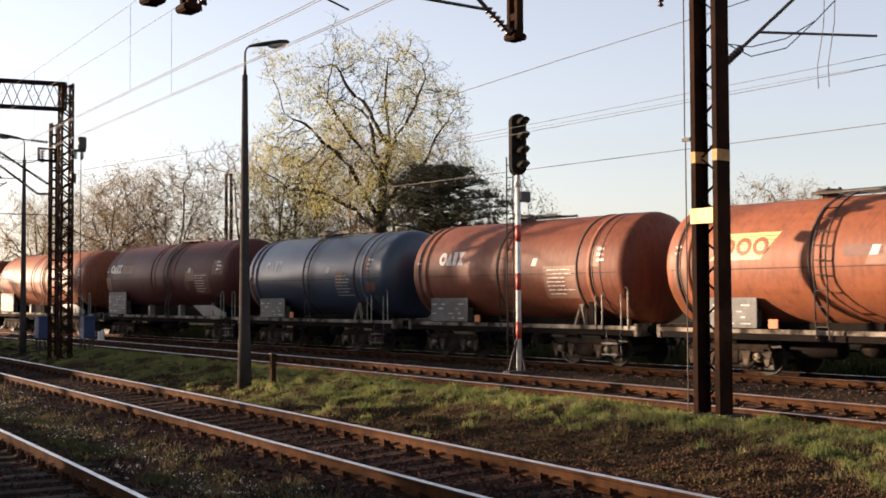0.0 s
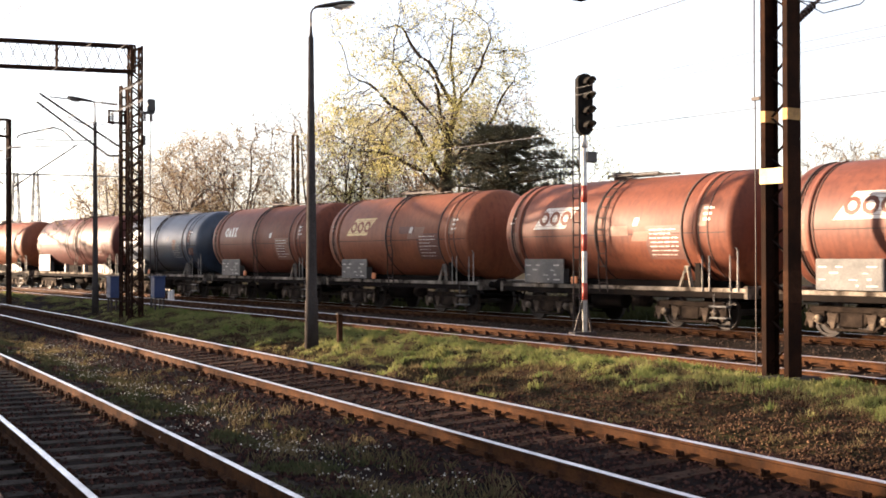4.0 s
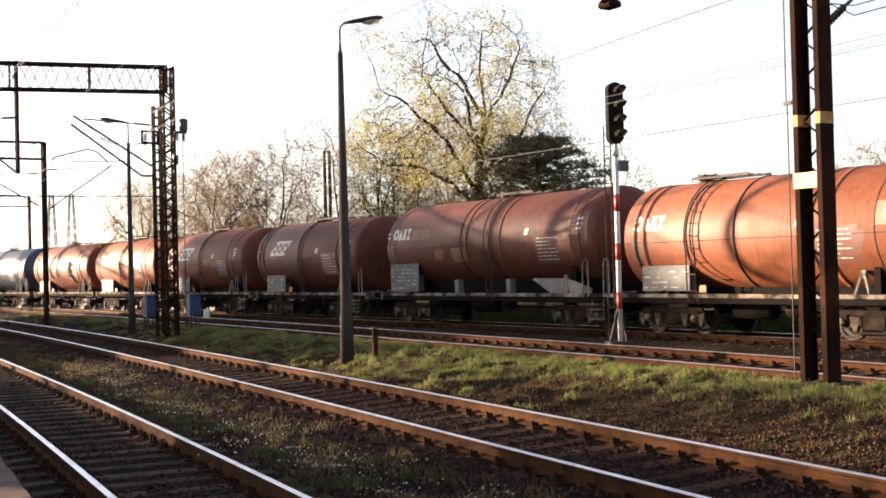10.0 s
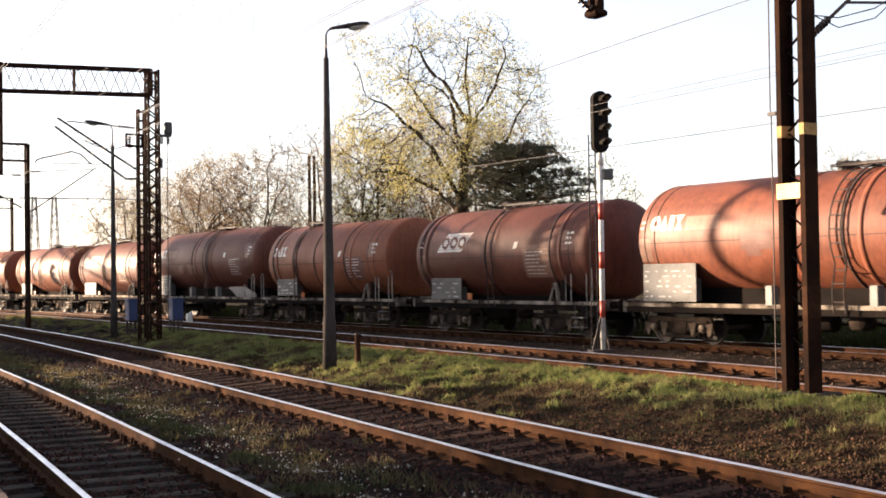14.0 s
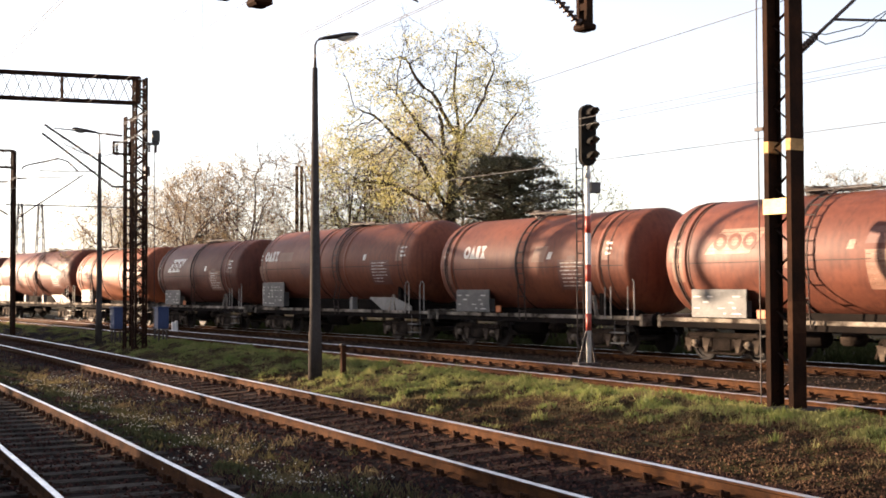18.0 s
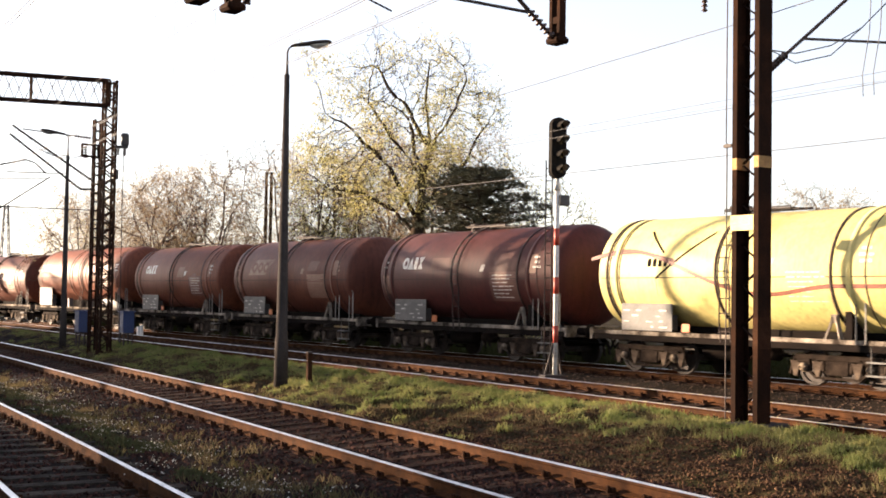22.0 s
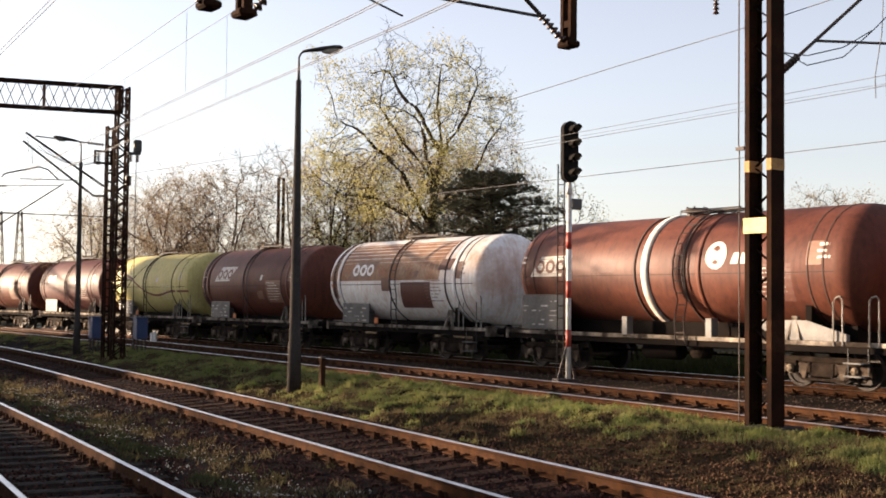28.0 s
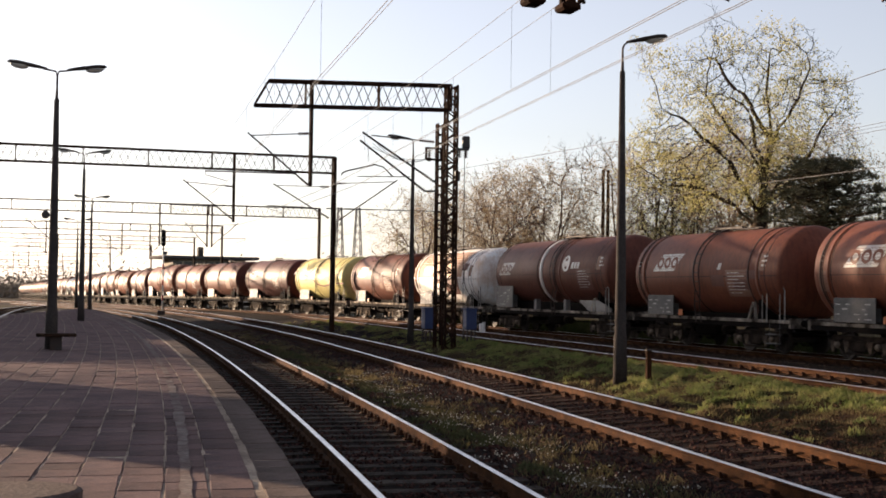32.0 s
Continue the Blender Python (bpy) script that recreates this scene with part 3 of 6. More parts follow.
    rim = [(arc[0][0], 1.10)] + arc + [(arc[-1][0], 1.10)]
    va, vb = [bm.verts.new((-0.09, *q)) for q in rim], [bm.verts.new((0.09, *q)) for q in rim]
    bm.faces.new(va)
    bm.faces.new(list(reversed(vb)))
    for k in range(len(rim)):
        bm.faces.new((va[k], vb[k], vb[(k + 1) % len(rim)], va[(k + 1) % len(rim)]))
    bmesh.ops.recalc_face_normals(bm, faces=bm.faces[:])
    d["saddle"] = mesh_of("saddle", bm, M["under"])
    bm = bmesh.new()
    w, h = plate[1] / 2, plate[2]
    box(bm, -w, w, -0.02, 0.02, 0, h, 0.008)
    box(bm, -w + 0.1, w - 0.1, 0.02, 0.28, 0.02, h * 0.6)
    d["plate_mesh"] = mesh_of("plate", bm, M["plate"])
    bm = bmesh.new()
    rng = random.Random(len(key))
    rows = 6 if long else 4
    for row in range(rows):
        z = h * (0.12 + 0.80 * row / rows)
        x = -w + 0.08
        while x < w - 0.25:
            L = rng.uniform(0.06, 0.34)
            if rng.random() < 0.6:
                box(bm, x, min(x + L, w - 0.06), -0.026, -0.021, z, z + rng.uniform(0.022, 0.048))
            x += L + rng.uniform(0.05, 0.3)
    d["plate_marks"] = mesh_of("plate_marks", bm, M["plate_ink"])
    bm = bmesh.new()
    box(bm, -0.14, 0.14, -0.015, 0.015, 0, 0.22, 0.006)
    d["sign"] = mesh_of("orange_sign", bm, M["orange"])
    if not ladder is None:
        d["ladder_mesh"] = mesh_of("ladder", ladder_bm(0, r, zc), M["dark_steel"])
    bm = bmesh.new()          # top walkway with rails
    zt = zc + r + 0.10
    for y in (-0.32, 0.0, 0.32):
        box(bm, -1.1, 1.1, y - 0.10, y + 0.10, zt - 0.03, zt)
    for y in (-0.42, 0.42):
        rod(bm, (-1.1, y, zt + 0.02), (1.1, y, zt + 0.02), 0.018, n=5)
        for x in (-1.1, 0, 1.1):
            rod(bm, (x, y, zt - 0.10), (x, y, zt + 0.03), 0.014, n=5)
    d["walkway"] = mesh_of("walkway", bm, M["dark_steel"])
    bm = bmesh.new()
    rod(bm, (0, 0, zc + r - 0.06), (0, 0, zc + r + 0.16), 0.27, n=18)
    rod(bm, (0, 0, zc + r + 0.16), (0, 0, zc + r + 0.20), 0.31, n=18)
    for a in range(6):
        rod(bm, (0.27 * math.cos(a * 1.047), 0.27 * math.sin(a * 1.047), zc + r + 0.19), (0.27 * math.cos(a * 1.047), 0.27 * math.sin(a * 1.047), zc + r + 0.24), 0.03, n=6)
    d["manhole"] = mesh_of("manhole", bm, M["dark_steel"])
    bm = bmesh.new()          # bent handrail beside the steps at the wagon's end
    path_tube(bm, [(-0.16, 0, 1.05), (-0.16, 0, 2.05), (-0.10, 0, 2.16), (0.02, 0, 2.20), (0.10, 0, 2.12), (0.10, 0, 1.05)], 0.021, 6)
    d["handrail"] = mesh_of("handrail", bm, M["rail_grey"])
    bm = bmesh.new()
    for z in (0.36, 0.66):
        box(bm, -0.30, 0.30, -0.10, 0.10, z - 0.018, z + 0.018)
    for x in (-0.28, 0.28):
        bar(bm, (x, 0.06, 0.34), (x, 0.06, 1.0), 0.014)
    d["step"] = mesh_of("step", bm, M["plate"])
    if long:
        bm = bmesh.new()      # wedge-shaped grey support under the tank's end
        vs = [bm.verts.new(q) for q in ((-1.3, -0.02, 1.145), (0.75, -0.02, 1.145), (0.75, -0.02, 1.30), (-0.45, -0.02, 1.62), (-2.3, -0.02, 1.62))]
        ws = [bm.verts.new((v.co.x, 0.02, v.co.z)) for v in vs]
        bm.faces.new(vs)
        bm.faces.new(list(reversed(ws)))
        for k in range(5):
            bm.faces.new((vs[k], ws[k], ws[(k + 1) % 5], vs[(k + 1) % 5]))
        bmesh.ops.recalc_face_normals(bm, faces=bm.faces[:])
        d["wedge"] = mesh_of("support_wedge", bm, M["grey_support"])
        bm = bmesh.new()
        box(bm, -0.12, 0.12, -0.12, 0.12, 1.10, 1.62, 0.02)
        d["post"] = mesh_of("support_post", bm, M["grey_support"])
    TYPES[key] = d


#            half  tank0  tank1   r     zc   dome  pivots      plate(x,w,h,z)          hoops               ladder
wagon_type("short", 5.90, -5.25, 5.40, 1.57, 2.71, 0.62, (-3.1, 3.1), (-2.95, 1.95, 0.74, 1.16), (-4.4, -0.35, 3.2), 0.0)
wagon_type("mid", 6.30, -5.38, 5.62, 1.57, 2.71, 0.45, (-3.5, 3.5), (-3.4, 1.95, 0.72, 1.22), (-4.5, -2.4, -0.6, 2.0), -2.2)
wagon_type("long", 7.75, -6.95, 6.95, 1.55, 2.92, 0.95, (-5.1, 5.1), (-5.15, 2.1, 1.05, 1.18), (-1.0, 0.9), 0.75, True)
wagon_type("ringed", 7.70, -6.85, 6.66, 1.55, 2.89, 0.95, (-5.1, 5.1), (-5.15, 2.1, 1.05, 1.18), (-1.0, 0.9), 0.75, True)


def paint(name, color, other, streak, mix=0.5, rough=0.55, spec=0.16):
    m = mat(name, color, rough, other=other, scale=0.55, fine=9, bump=0.03, streak=streak, mix=mix, grain=0.09)
    m.node_tree.nodes["Principled BSDF"].inputs["Specular IOR Level"].default_value = spec
    return m


PAINT = {
    "oxide": paint("oxide_red_paint", (0.156, 0.050, 0.026), (0.124, 0.038, 0.021), (0.066, 0.023, 0.016)),
    "orange": paint("orange_red_paint", (0.205, 0.068, 0.032), (0.170, 0.055, 0.027), (0.100, 0.034, 0.020)),
    "burgundy": paint("burgundy_paint", (0.078, 0.021, 0.017), (0.060, 0.017, 0.014), (0.036, 0.013, 0.011)),
    "brown": paint("brown_red_paint", (0.118, 0.039, 0.023), (0.088, 0.028, 0.018), (0.045, 0.017, 0.013)),
    "yellow": paint("yellow_paint", (0.52, 0.455, 0.185), (0.47, 0.40, 0.15), (0.34, 0.27, 0.11)),
    "blue": paint("blue_grey_paint", (0.026, 0.042, 0.068), (0.020, 0.031, 0.050), (0.018, 0.022, 0.028), rough=0.36, spec=0.6),
    "white": paint("stained_white_paint", (0.76, 0.74, 0.71), (0.42, 0.21, 0.10), (0.50, 0.33, 0.20), 0.62),
}


def bars(bm, x, z, rows, w, r, rng, gap=0.13, h=0.055):
    """Lines of unreadable small writing, broken into words."""
    for i in range(rows):
        q, end = x + rng.uniform(0, 0.06), x + w * rng.uniform(0.6, 1.0)
        while q < end:
            L = min(rng.uniform(0.08, 0.30), end - q)
            on_tank(bm, q, q + L, z - i * gap, z - i * gap + h * rng.uniform(0.75, 1.0), r + 0.005, n=1)
            q += L + 0.045


def stripes_logo(bm, x, z, w, h, r):
    """A slanted field made of level stripes."""
    for i in range(7):
        z0, sk = z + h * i / 7, 0.34 * w * i / 7
        on_tank(bm, x + sk, x + sk + w, z0, z0 + h / 8.2, r + 0.004, 0.34 * w / 8.2, 2)


def ring(bm, x, z, a, b, r, wide=1.0, n=18):
    """A flat ring painted on the tank's side."""
    rows = []
    for k in range(n):
        t = 2 * math.pi * k / n
        rows.append([bm.verts.new((x + q * wide * math.cos(t), -math.sqrt(r * r - (z + q * math.sin(t)) ** 2), z + q * math.sin(t))) for q in (a, b)])
    for p, q in zip(rows, rows[1:] + rows[:1]):
        bm.faces.new((p[0], p[1], q[1], q[0]))
    return bm


def logo_cutout(bm, x, z, w, h, r):
    """Three round shapes left open in the striped field."""
    for k in range(3):
        ring(bm, x + w * (0.33 + 0.33 * k), z + h * 0.48, h * 0.17, h * 0.33, r + 0.009, 1.1)


def wedge(bm, r, x0, x1, tip, z0, z1, n=5):
    """A plain three-cornered field on the tank's side: its base at z0, its tip at z1."""
    rows = []
    for k in range(n + 1):
        u, z = k / n * 0.96, z0 + (z1 - z0) * k / n
        rows.append([bm.verts.new((q + (tip - q) * u, -math.sqrt(r * r - z * z), z)) for q in (x0, x1)])
    for p, q in zip(rows[:-1], rows[1:]):
        bm.faces.new((p[0], p[1], q[1], q[0]))


def block_logo(bm, x, z, w, h, r):
    """Four heavy plain shapes in a row: a ring, a wedge, a block and two wedges tip to tip."""
    q = r + 0.006
    ring(bm, x + 0.13 * w, z + h / 2, h * 0.22, h * 0.5, q, 0.9)
    wedge(bm, q, x + 0.27 * w, x + 0.53 * w, x + 0.40 * w, z, z + h)
    on_tank(bm, x + 0.56 * w, x + 0.71 * w, z, z + h, q, 0, 3)
    wedge(bm, q, x + 0.75 * w, x + 1.0 * w, x + 0.875 * w, z, z + h * 0.6)
    wedge(bm, q, x + 0.75 * w, x + 1.0 * w, x + 0.875 * w, z + h, z + h * 0.4)


def disc(bm, x, z, rad, r, n=20):
    mid = bm.verts.new((x, -math.sqrt(r * r - z * z), z))
    ring = []
    for k in range(n):
        a, q = 2 * math.pi * k / n, z + rad * math.sin(2 * math.pi * k / n)
        ring.append(bm.verts.new((x + rad * math.cos(a), -math.sqrt(r * r - q * q), q)))
    for k in range(n):
        bm.faces.new((mid, ring[k], ring[(k + 1) % n]))
    return bm


def mark_at(d):
    """Where the maker's mark begins, by the kind of wagon."""
    return d["tank"][0] + (1.2 if d["long"] else 0.85 if d is TYPES["mid"] else 1.95)


def extra_marks(i, tank, d, logo):
    """Patches of newer paint, and what sets single wagons apart."""
    rng = random.Random(900 + i)
    r, (t0, t1) = d["r"] + 0.003, d["tank"]
    lx = mark_at(d)
    for _ in range(0 if logo == "wave" else rng.choice((1, 2, 2, 3))):
        bm = bmesh.new()
        x, z, w, h = rng.uniform(t0 + 3.6, t1 - 1.6), rng.uniform(-0.75, 0.35), rng.uniform(0.35, 1.1), rng.uniform(0.25, 0.5)
        on_tank(bm, x, x + w, z, z + h, r, rng.choice((0.0, 0.0, 0.15)), 4)
        part("paint_patch", bm, M[rng.choice(("patch_pale", "patch_dark"))], tank, "square of newer paint")
    if logo != "wave":
        bm = bmesh.new()
        on_tank(bm, t1 - 1.75, t1 - 1.30, 0.05, 0.62, r, 0, 4)
        part("paint_patch", bm, M["patch_pale"], tank, "square of newer paint")
    if logo not in ("wave", "disc"):
        bm = bmesh.new()
        on_tank(bm, t0 + 0.72, t0 + 1.20, -0.62, 0.02, r, 0, 4)
        part("paint_patch", bm, M["patch_pale"], tank, "square of newer paint")
    if logo == "wave":
        bm = bmesh.new()
        pts = [(t0 + 0.15 + u * (t1 - t0 - 0.4), 0.42 + 0.22 * math.sin(min(u / 0.14, 1.0) * math.pi / 2) - 1.18 * (0.5 - 0.5 * math.cos(min(max(u - 0.12, 0) / 0.50, 1.0) * math.pi)) + 0.20 * (0.5 - 0.5 * math.cos(min(max(u - 0.62, 0) / 0.2, 1.0) * math.pi))) for u in np.linspace(0, 1, 60)]
        ribbon(bm, pts, 0.10, r + 0.004)
        part("wavy_line", bm, M["wave_red"], tank, "red-brown wavy line along the tank")
        bm = bmesh.new()
        ribbon(bm, [(t0 + 0.15 + 3.4 * u, 0.40 + 0.30 * math.sin(u * 2.6) - 0.25 * u) for u in np.linspace(0, 1, 24)], 0.05, r + 0.0045)
        part("wavy_line", bm, M["patch_dark"], tank, "thin brown line beside the wave")
        for x0, z0, x1, z1 in ((2.75, -0.15, 4.6, 1.05), (2.75, -0.15, 2.85, -1.1), (2.2, 1.15, 3.0, 0.55)):
            bm = bmesh.new()
            ribbon(bm, [(t0 + x0 + (x1 - x0) * u, z0 + (z1 - z0) * u) for u in np.linspace(0, 1, 8)], 0.07, r + 0.006)
            part("pipe", bm, M["under"], tank, "dark pipe running up the tank's side")
    if logo == "disc":
        bm = bmesh.new()
        disc(bm, 2.0, 0.35, 0.36, r + 0.004)
        part("white_disc", bm, M["logo_white"], tank)
        bm = bmesh.new()
        lathe(bm, [(-0.72, r - 0.01), (-0.72, r + 0.03), (-0.46, r + 0.03), (-0.46, r - 0.01)], 48)
        part("white_ring", bm, M["logo_white"], tank, "broad white ring", True)
        bm = bmesh.new()
        for k in range(3):
            on_tank(bm, 2.55 + 0.28 * k, 2.75 + 0.28 * k, 0.12, 0.40, r + 0.004, 0.06, 2)
        part("letter_blocks", bm, M["logo_white"], tank, kind="stuff")
    if i not in (2, 14, 16):
        bm = bmesh.new()
        on_tank(bm, t1 - 3.62, t1 - 2.2, -0.82, 0.10, r - 0.0005, 0, 5)
        part("text_field", bm, M["patch_dark" if i % 3 else "patch_pale"], tank, "square field behind the small writing")
    if i in (1, 7, 10):
        bm = bmesh.new()
        on_tank(bm, lx + 1.35, lx + 2.6, 0.20, 0.58, r, 0, 4)
        part("pale_field", bm, M["patch_pale"], tank, "pale field beside the mark")
    if i == 16:
        bm = bmesh.new()
        on_tank(bm, t0 + 0.55, t1 - 2.6, 0.02, 1.38, r - 0.001, 0.3, 9)
        part("rust_field", bm, M["rust_stain"], tank, "broad rusty stain over the tank's upper side")
        bm = bmesh.new()
        on_tank(bm, 0.2, 2.1, -0.95, -0.05, r, 0.2, 6)
        part("red_field", bm, M["patch_dark"], tank, "red-brown field low on the side")
        bm = bmesh.new()
        disc(bm, t0 + 0.8, -0.15, 0.16, r + 0.004, 4)
        part("orange_diamond", bm, M["orange"], tank)


TRAIN = []


def make_wagon(i, at, kind, colour, logo, logo_mat="logo_white", label="", detail=True):
    """at: place of the wagon's middle along the train at the start."""
    d = TYPES[kind]
    rng = random.Random(100 + i)
    P, r, zc = PAINT[colour], d["r"], d["zc"]
    w = empty("tank_wagon", Matrix(), label, "tank wagon", "wagons of the train")
    tank = again("tank", d["tank_mesh"], P, w, pose(0, 0, zc))
    for x in d["hoops"]:
        again("hoop", d["hoop"], None, tank, pose(x, 0, 0))
    t0, t1 = d["tank"]
    for x in (t0 + 0.95, t0 + 1.35, t1 - 1.25, t1 - 1.75 + 0.2 * rng.random()):
        again("seam_band", d["seam"], None, tank, pose(x, 0, 0))
    again("side_seam", d["side_seam"], None, tank)
    for x in (t0 + 2.1, t1 - 2.3):
        again("tank_bracket", d["tank_bracket"], None, w, pose(x, -1.32, 0))
    for x in (d["hoops"][0] + 0.35, d["hoops"][-1] + 0.5):
        again("weld_band", d["thin_hoop"], P, tank, pose(x, 0, 0))
    for y in (-1.32, 1.32):
        again("sill_web", d["sill_web"], None, again("sill", d["sill"], None, w, pose(0, y, 0)))
    again("centre_beam", d["centre_beam"], None, w)
    again("tank_cradle", d["tank_cradle"], None, w)
    again("brake_rod", d["brake_rod"], None, w)
    again("air_tank", d["air_tank"], None, w, pose(-0.9, -0.5, 0.68))
    again("brake_cylinder", d["brake_cylinder"], None, w, pose(0.8, -0.75, 0.70))
    e = d["half"] - 0.62
    for x in np.linspace(-e + 0.6, e - 0.6, 5):
        again("cross_beam", d["cross_beam"], None, w, pose(x, 0, 0))
    for s in (-1, 1):
        again("headstock", d["headstock"], None, w, pose(s * e, 0, 0))
        for y in (-0.875, 0.875):
            again("buffer", d["buffer"], None, w, pose(s * e, y, 1.04, 0, 0, 0 if s > 0 else 180))
        again("coupling", d["coupling"], None, w, pose(s * e, 0, 0, 0, 0, 0 if s > 0 else 180))
        again("saddle", d["saddle"], None, w, pose(s * (d["tank"][1] - 1.9), 0, 0))
    for p in d["pivots"]:
        bogie(w, p)
    px, pw, ph, pz = d["plate"]
    pl = again("plate", d["plate_mesh"], None, w, pose(px, -1.42, pz))
    tagged(again("plate_lettering", d["plate_marks"], None, pl), kind="stuff")
    if not d["long"]:
        again("orange_sign", d["sign"], None, w, pose(px + pw / 2 + 0.45, -1.39, 1.16))
    if d["ladder"] is not None:
        again("ladder", d["ladder_mesh"], None, w, pose(d["ladder"], 0, 0))
    again("walkway", d["walkway"], None, w, pose(d["ladder"] or 0, 0, 0))
    again("manhole", d["manhole"], None, w, pose((d["ladder"] or 0) - 0.9, 0, 0))
    for x in (e - 0.35, e - 1.35):
        again("handrail", d["handrail"], None, w, pose(x, -1.38, 0))
    again("step", d["step"], None, w, pose(e - 0.85, -1.40, 0))
    if d["long"]:
        again("support_wedge", d["wedge"], None, w, pose(5.2, -1.30, 0))
        again("support_wedge", d["wedge"], None, w, pose(-5.2, 1.30, 0, 0, 0, 180))
        for x in (-1.6, 1.6):
            again("support_post", d["post"], None, w, pose(x, -1.25, 0))
    bm = bmesh.new()
    t0, t1 = d["tank"]
    lx = mark_at(d)
    if logo == "stripes":
        stripes_logo(bm, lx, 0.10, 1.55, 0.66, r)
    elif logo == "blocks":
        block_logo(bm, lx, 0.22, 1.25, 0.42, r)
    elif logo == "disc":
        stripes_logo(bm, lx, -0.12, 1.45, 0.62, r)
    elif logo == "wave":
        for k in range(5):
            on_tank(bm, lx + 0.5 + 0.2 * k, lx + 0.63 + 0.2 * k, 0.18, 0.40, r + 0.005, n=2)
    if len(bm.verts):
        part("logo", bm, M[logo_mat], tank)
    else:
        bm.free()
    if logo in ("stripes", "disc"):
        bm = bmesh.new()
        logo_cutout(bm, lx, 0.10 if logo == "stripes" else -0.12, 1.55 if logo == "stripes" else 1.45, 0.66 if logo == "stripes" else 0.62, r)
        part("logo_cutout", bm, P, tank)
    bm = bmesh.new()
    bars(bm, t1 - 3.5, -0.02, 7, 1.15, r, rng, 0.115, 0.030)
    bars(bm, t1 - 1.45, 0.50, 3, 0.40, r, rng, 0.15, 0.075)
    bars(bm, t0 + 0.75, 0.45, 2, 0.25, r, rng, 0.16, 0.06)
    on_tank(bm, t1 - 4.15, t1 - 3.95, 0.12, 0.34, r + 0.005, 0.08, 2)
    part("lettering", bm, M["logo_white" if logo_mat != "logo_dim" else "logo_dim"], tank, kind="stuff")
    extra_marks(i, tank, d, logo)
    TRAIN.append((w, at, d))
    return w


STD = 8.8 - 5.9      # the plate stands this far ahead of the wagon's middle
WAGONS = [
    # plate, kind, paint, logo, logo paint, label
    (-74.6, "long", "orange", "blocks", "logo_white", "long orange-red tank wagon with grey wedge supports"),
    (-59.0, "long", "burgundy", "blocks", "logo_white", "long burgundy tank wagon with grey wedge supports"),
    (-43.7, "short", "blue", "blocks", "logo_white", "blue-grey tank wagon with a white block mark"),
    (-32.1, "short", "oxide", "blocks", "logo_white", "oxide-red tank wagon with a white block mark"),
    (-20.7, "short", "orange", "stripes", "logo_yellow", "orange-red tank wagon with a yellow striped mark"),
    (-8.8, "short", "oxide", "stripes", "logo_white", "oxide-red tank wagon with a white striped mark"),
    (2.7, "short", "brown", "stripes", "logo_white", "brown-red tank wagon with patched paint and a striped mark"),
    (14.2, "long", "brown", "blocks", "logo_white", "long brown-red tank wagon with grey wedge supports"),
    (28.8, "mid", "orange", "blocks", "logo_white", "orange-red tank wagon with four raised hoops"),
    (41.5, "short", "brown", "stripes", "logo_white", "brown-red tank wagon with a white striped mark"),
    (52.9, "long", "oxide", "blocks", "logo_white", "long oxide-red tank wagon with a pale patch beside its mark"),
    (68.1, "short", "oxide", "blocks", "logo_white", "oxide-red tank wagon with a pale square mark"),
    (79.4, "short", "brown", "stripes", "logo_dim", "brown-red tank wagon with a faded striped mark"),
    (91.4, "short", "burgundy", "blocks", "logo_white", "burgundy tank wagon with a white block mark"),
    (103.1, "short", "yellow", "wave", "under", "yellow tank wagon with a red wavy line"),
    (114.6, "short", "brown", "stripes", "logo_white", "brown-red tank wagon with a white striped mark"),
    (126.7, "short", "white", "stripes", "logo_dim", "white tank wagon covered in rusty stains"),
    (138.0, "ringed", "brown", "disc", "logo_white", "long brown-red tank wagon with a white ring and disc"),
    (153.4, "short", "oxide", "stripes", "logo_white", "oxide-red tank wagon with a white striped mark"),
    (165.0, "short", "oxide", "stripes", "logo_white", "oxide-red tank wagon with a white striped mark"),
    (176.8, "short", "oxide", "stripes", "logo_white", "oxide-red tank wagon with a white striped mark"),
    (188.6, "short", "oxide", "blocks", "logo_white", "oxide-red tank wagon with a white block mark"),
]
front = -74.6
for i in range(11):
    front -= 11.8
    WAGONS.append((front, "short", ("oxide", "orange", "burgundy", "brown")[(i * 3 + i // 4) % 4], ("stripes", "blocks")[i % 2], "logo_white", "faded red tank wagon far down the train"))
for i, (p, kind, colour, logo, lm, label) in enumerate(WAGONS):
    make_wagon(i, p - TYPES[kind]["plate"][0], kind, colour, logo, lm, label)


def train_run(t):
    """Metres the train has gone at t seconds."""
    return 5.4 * t + 0.01 * t * t + 0.0004 * t**3


# arc length along the freight track
ARC_X = np.arange(90.0, -425.0, -0.5)
ARC_Y = np.array([LINE[4](x) for x in ARC_X])
ARC_S = np.concatenate([[0], np.cumsum(np.hypot(np.diff(ARC_X), np.diff(ARC_Y)))])
ARC_0 = float(np.interp(-25.0, ARC_X[::-1], ARC_S[::-1]))


def on_line(s):
    """The place on the freight track; s counts as x does on its near straight."""
    a = ARC_0 - (s + 25.0)
    x = float(np.interp(a, ARC_S, ARC_X))
    if a < 0:
        x = 90.0 - a
    return Vector((x, LINE[4](min(x, 79)), fall(x)))


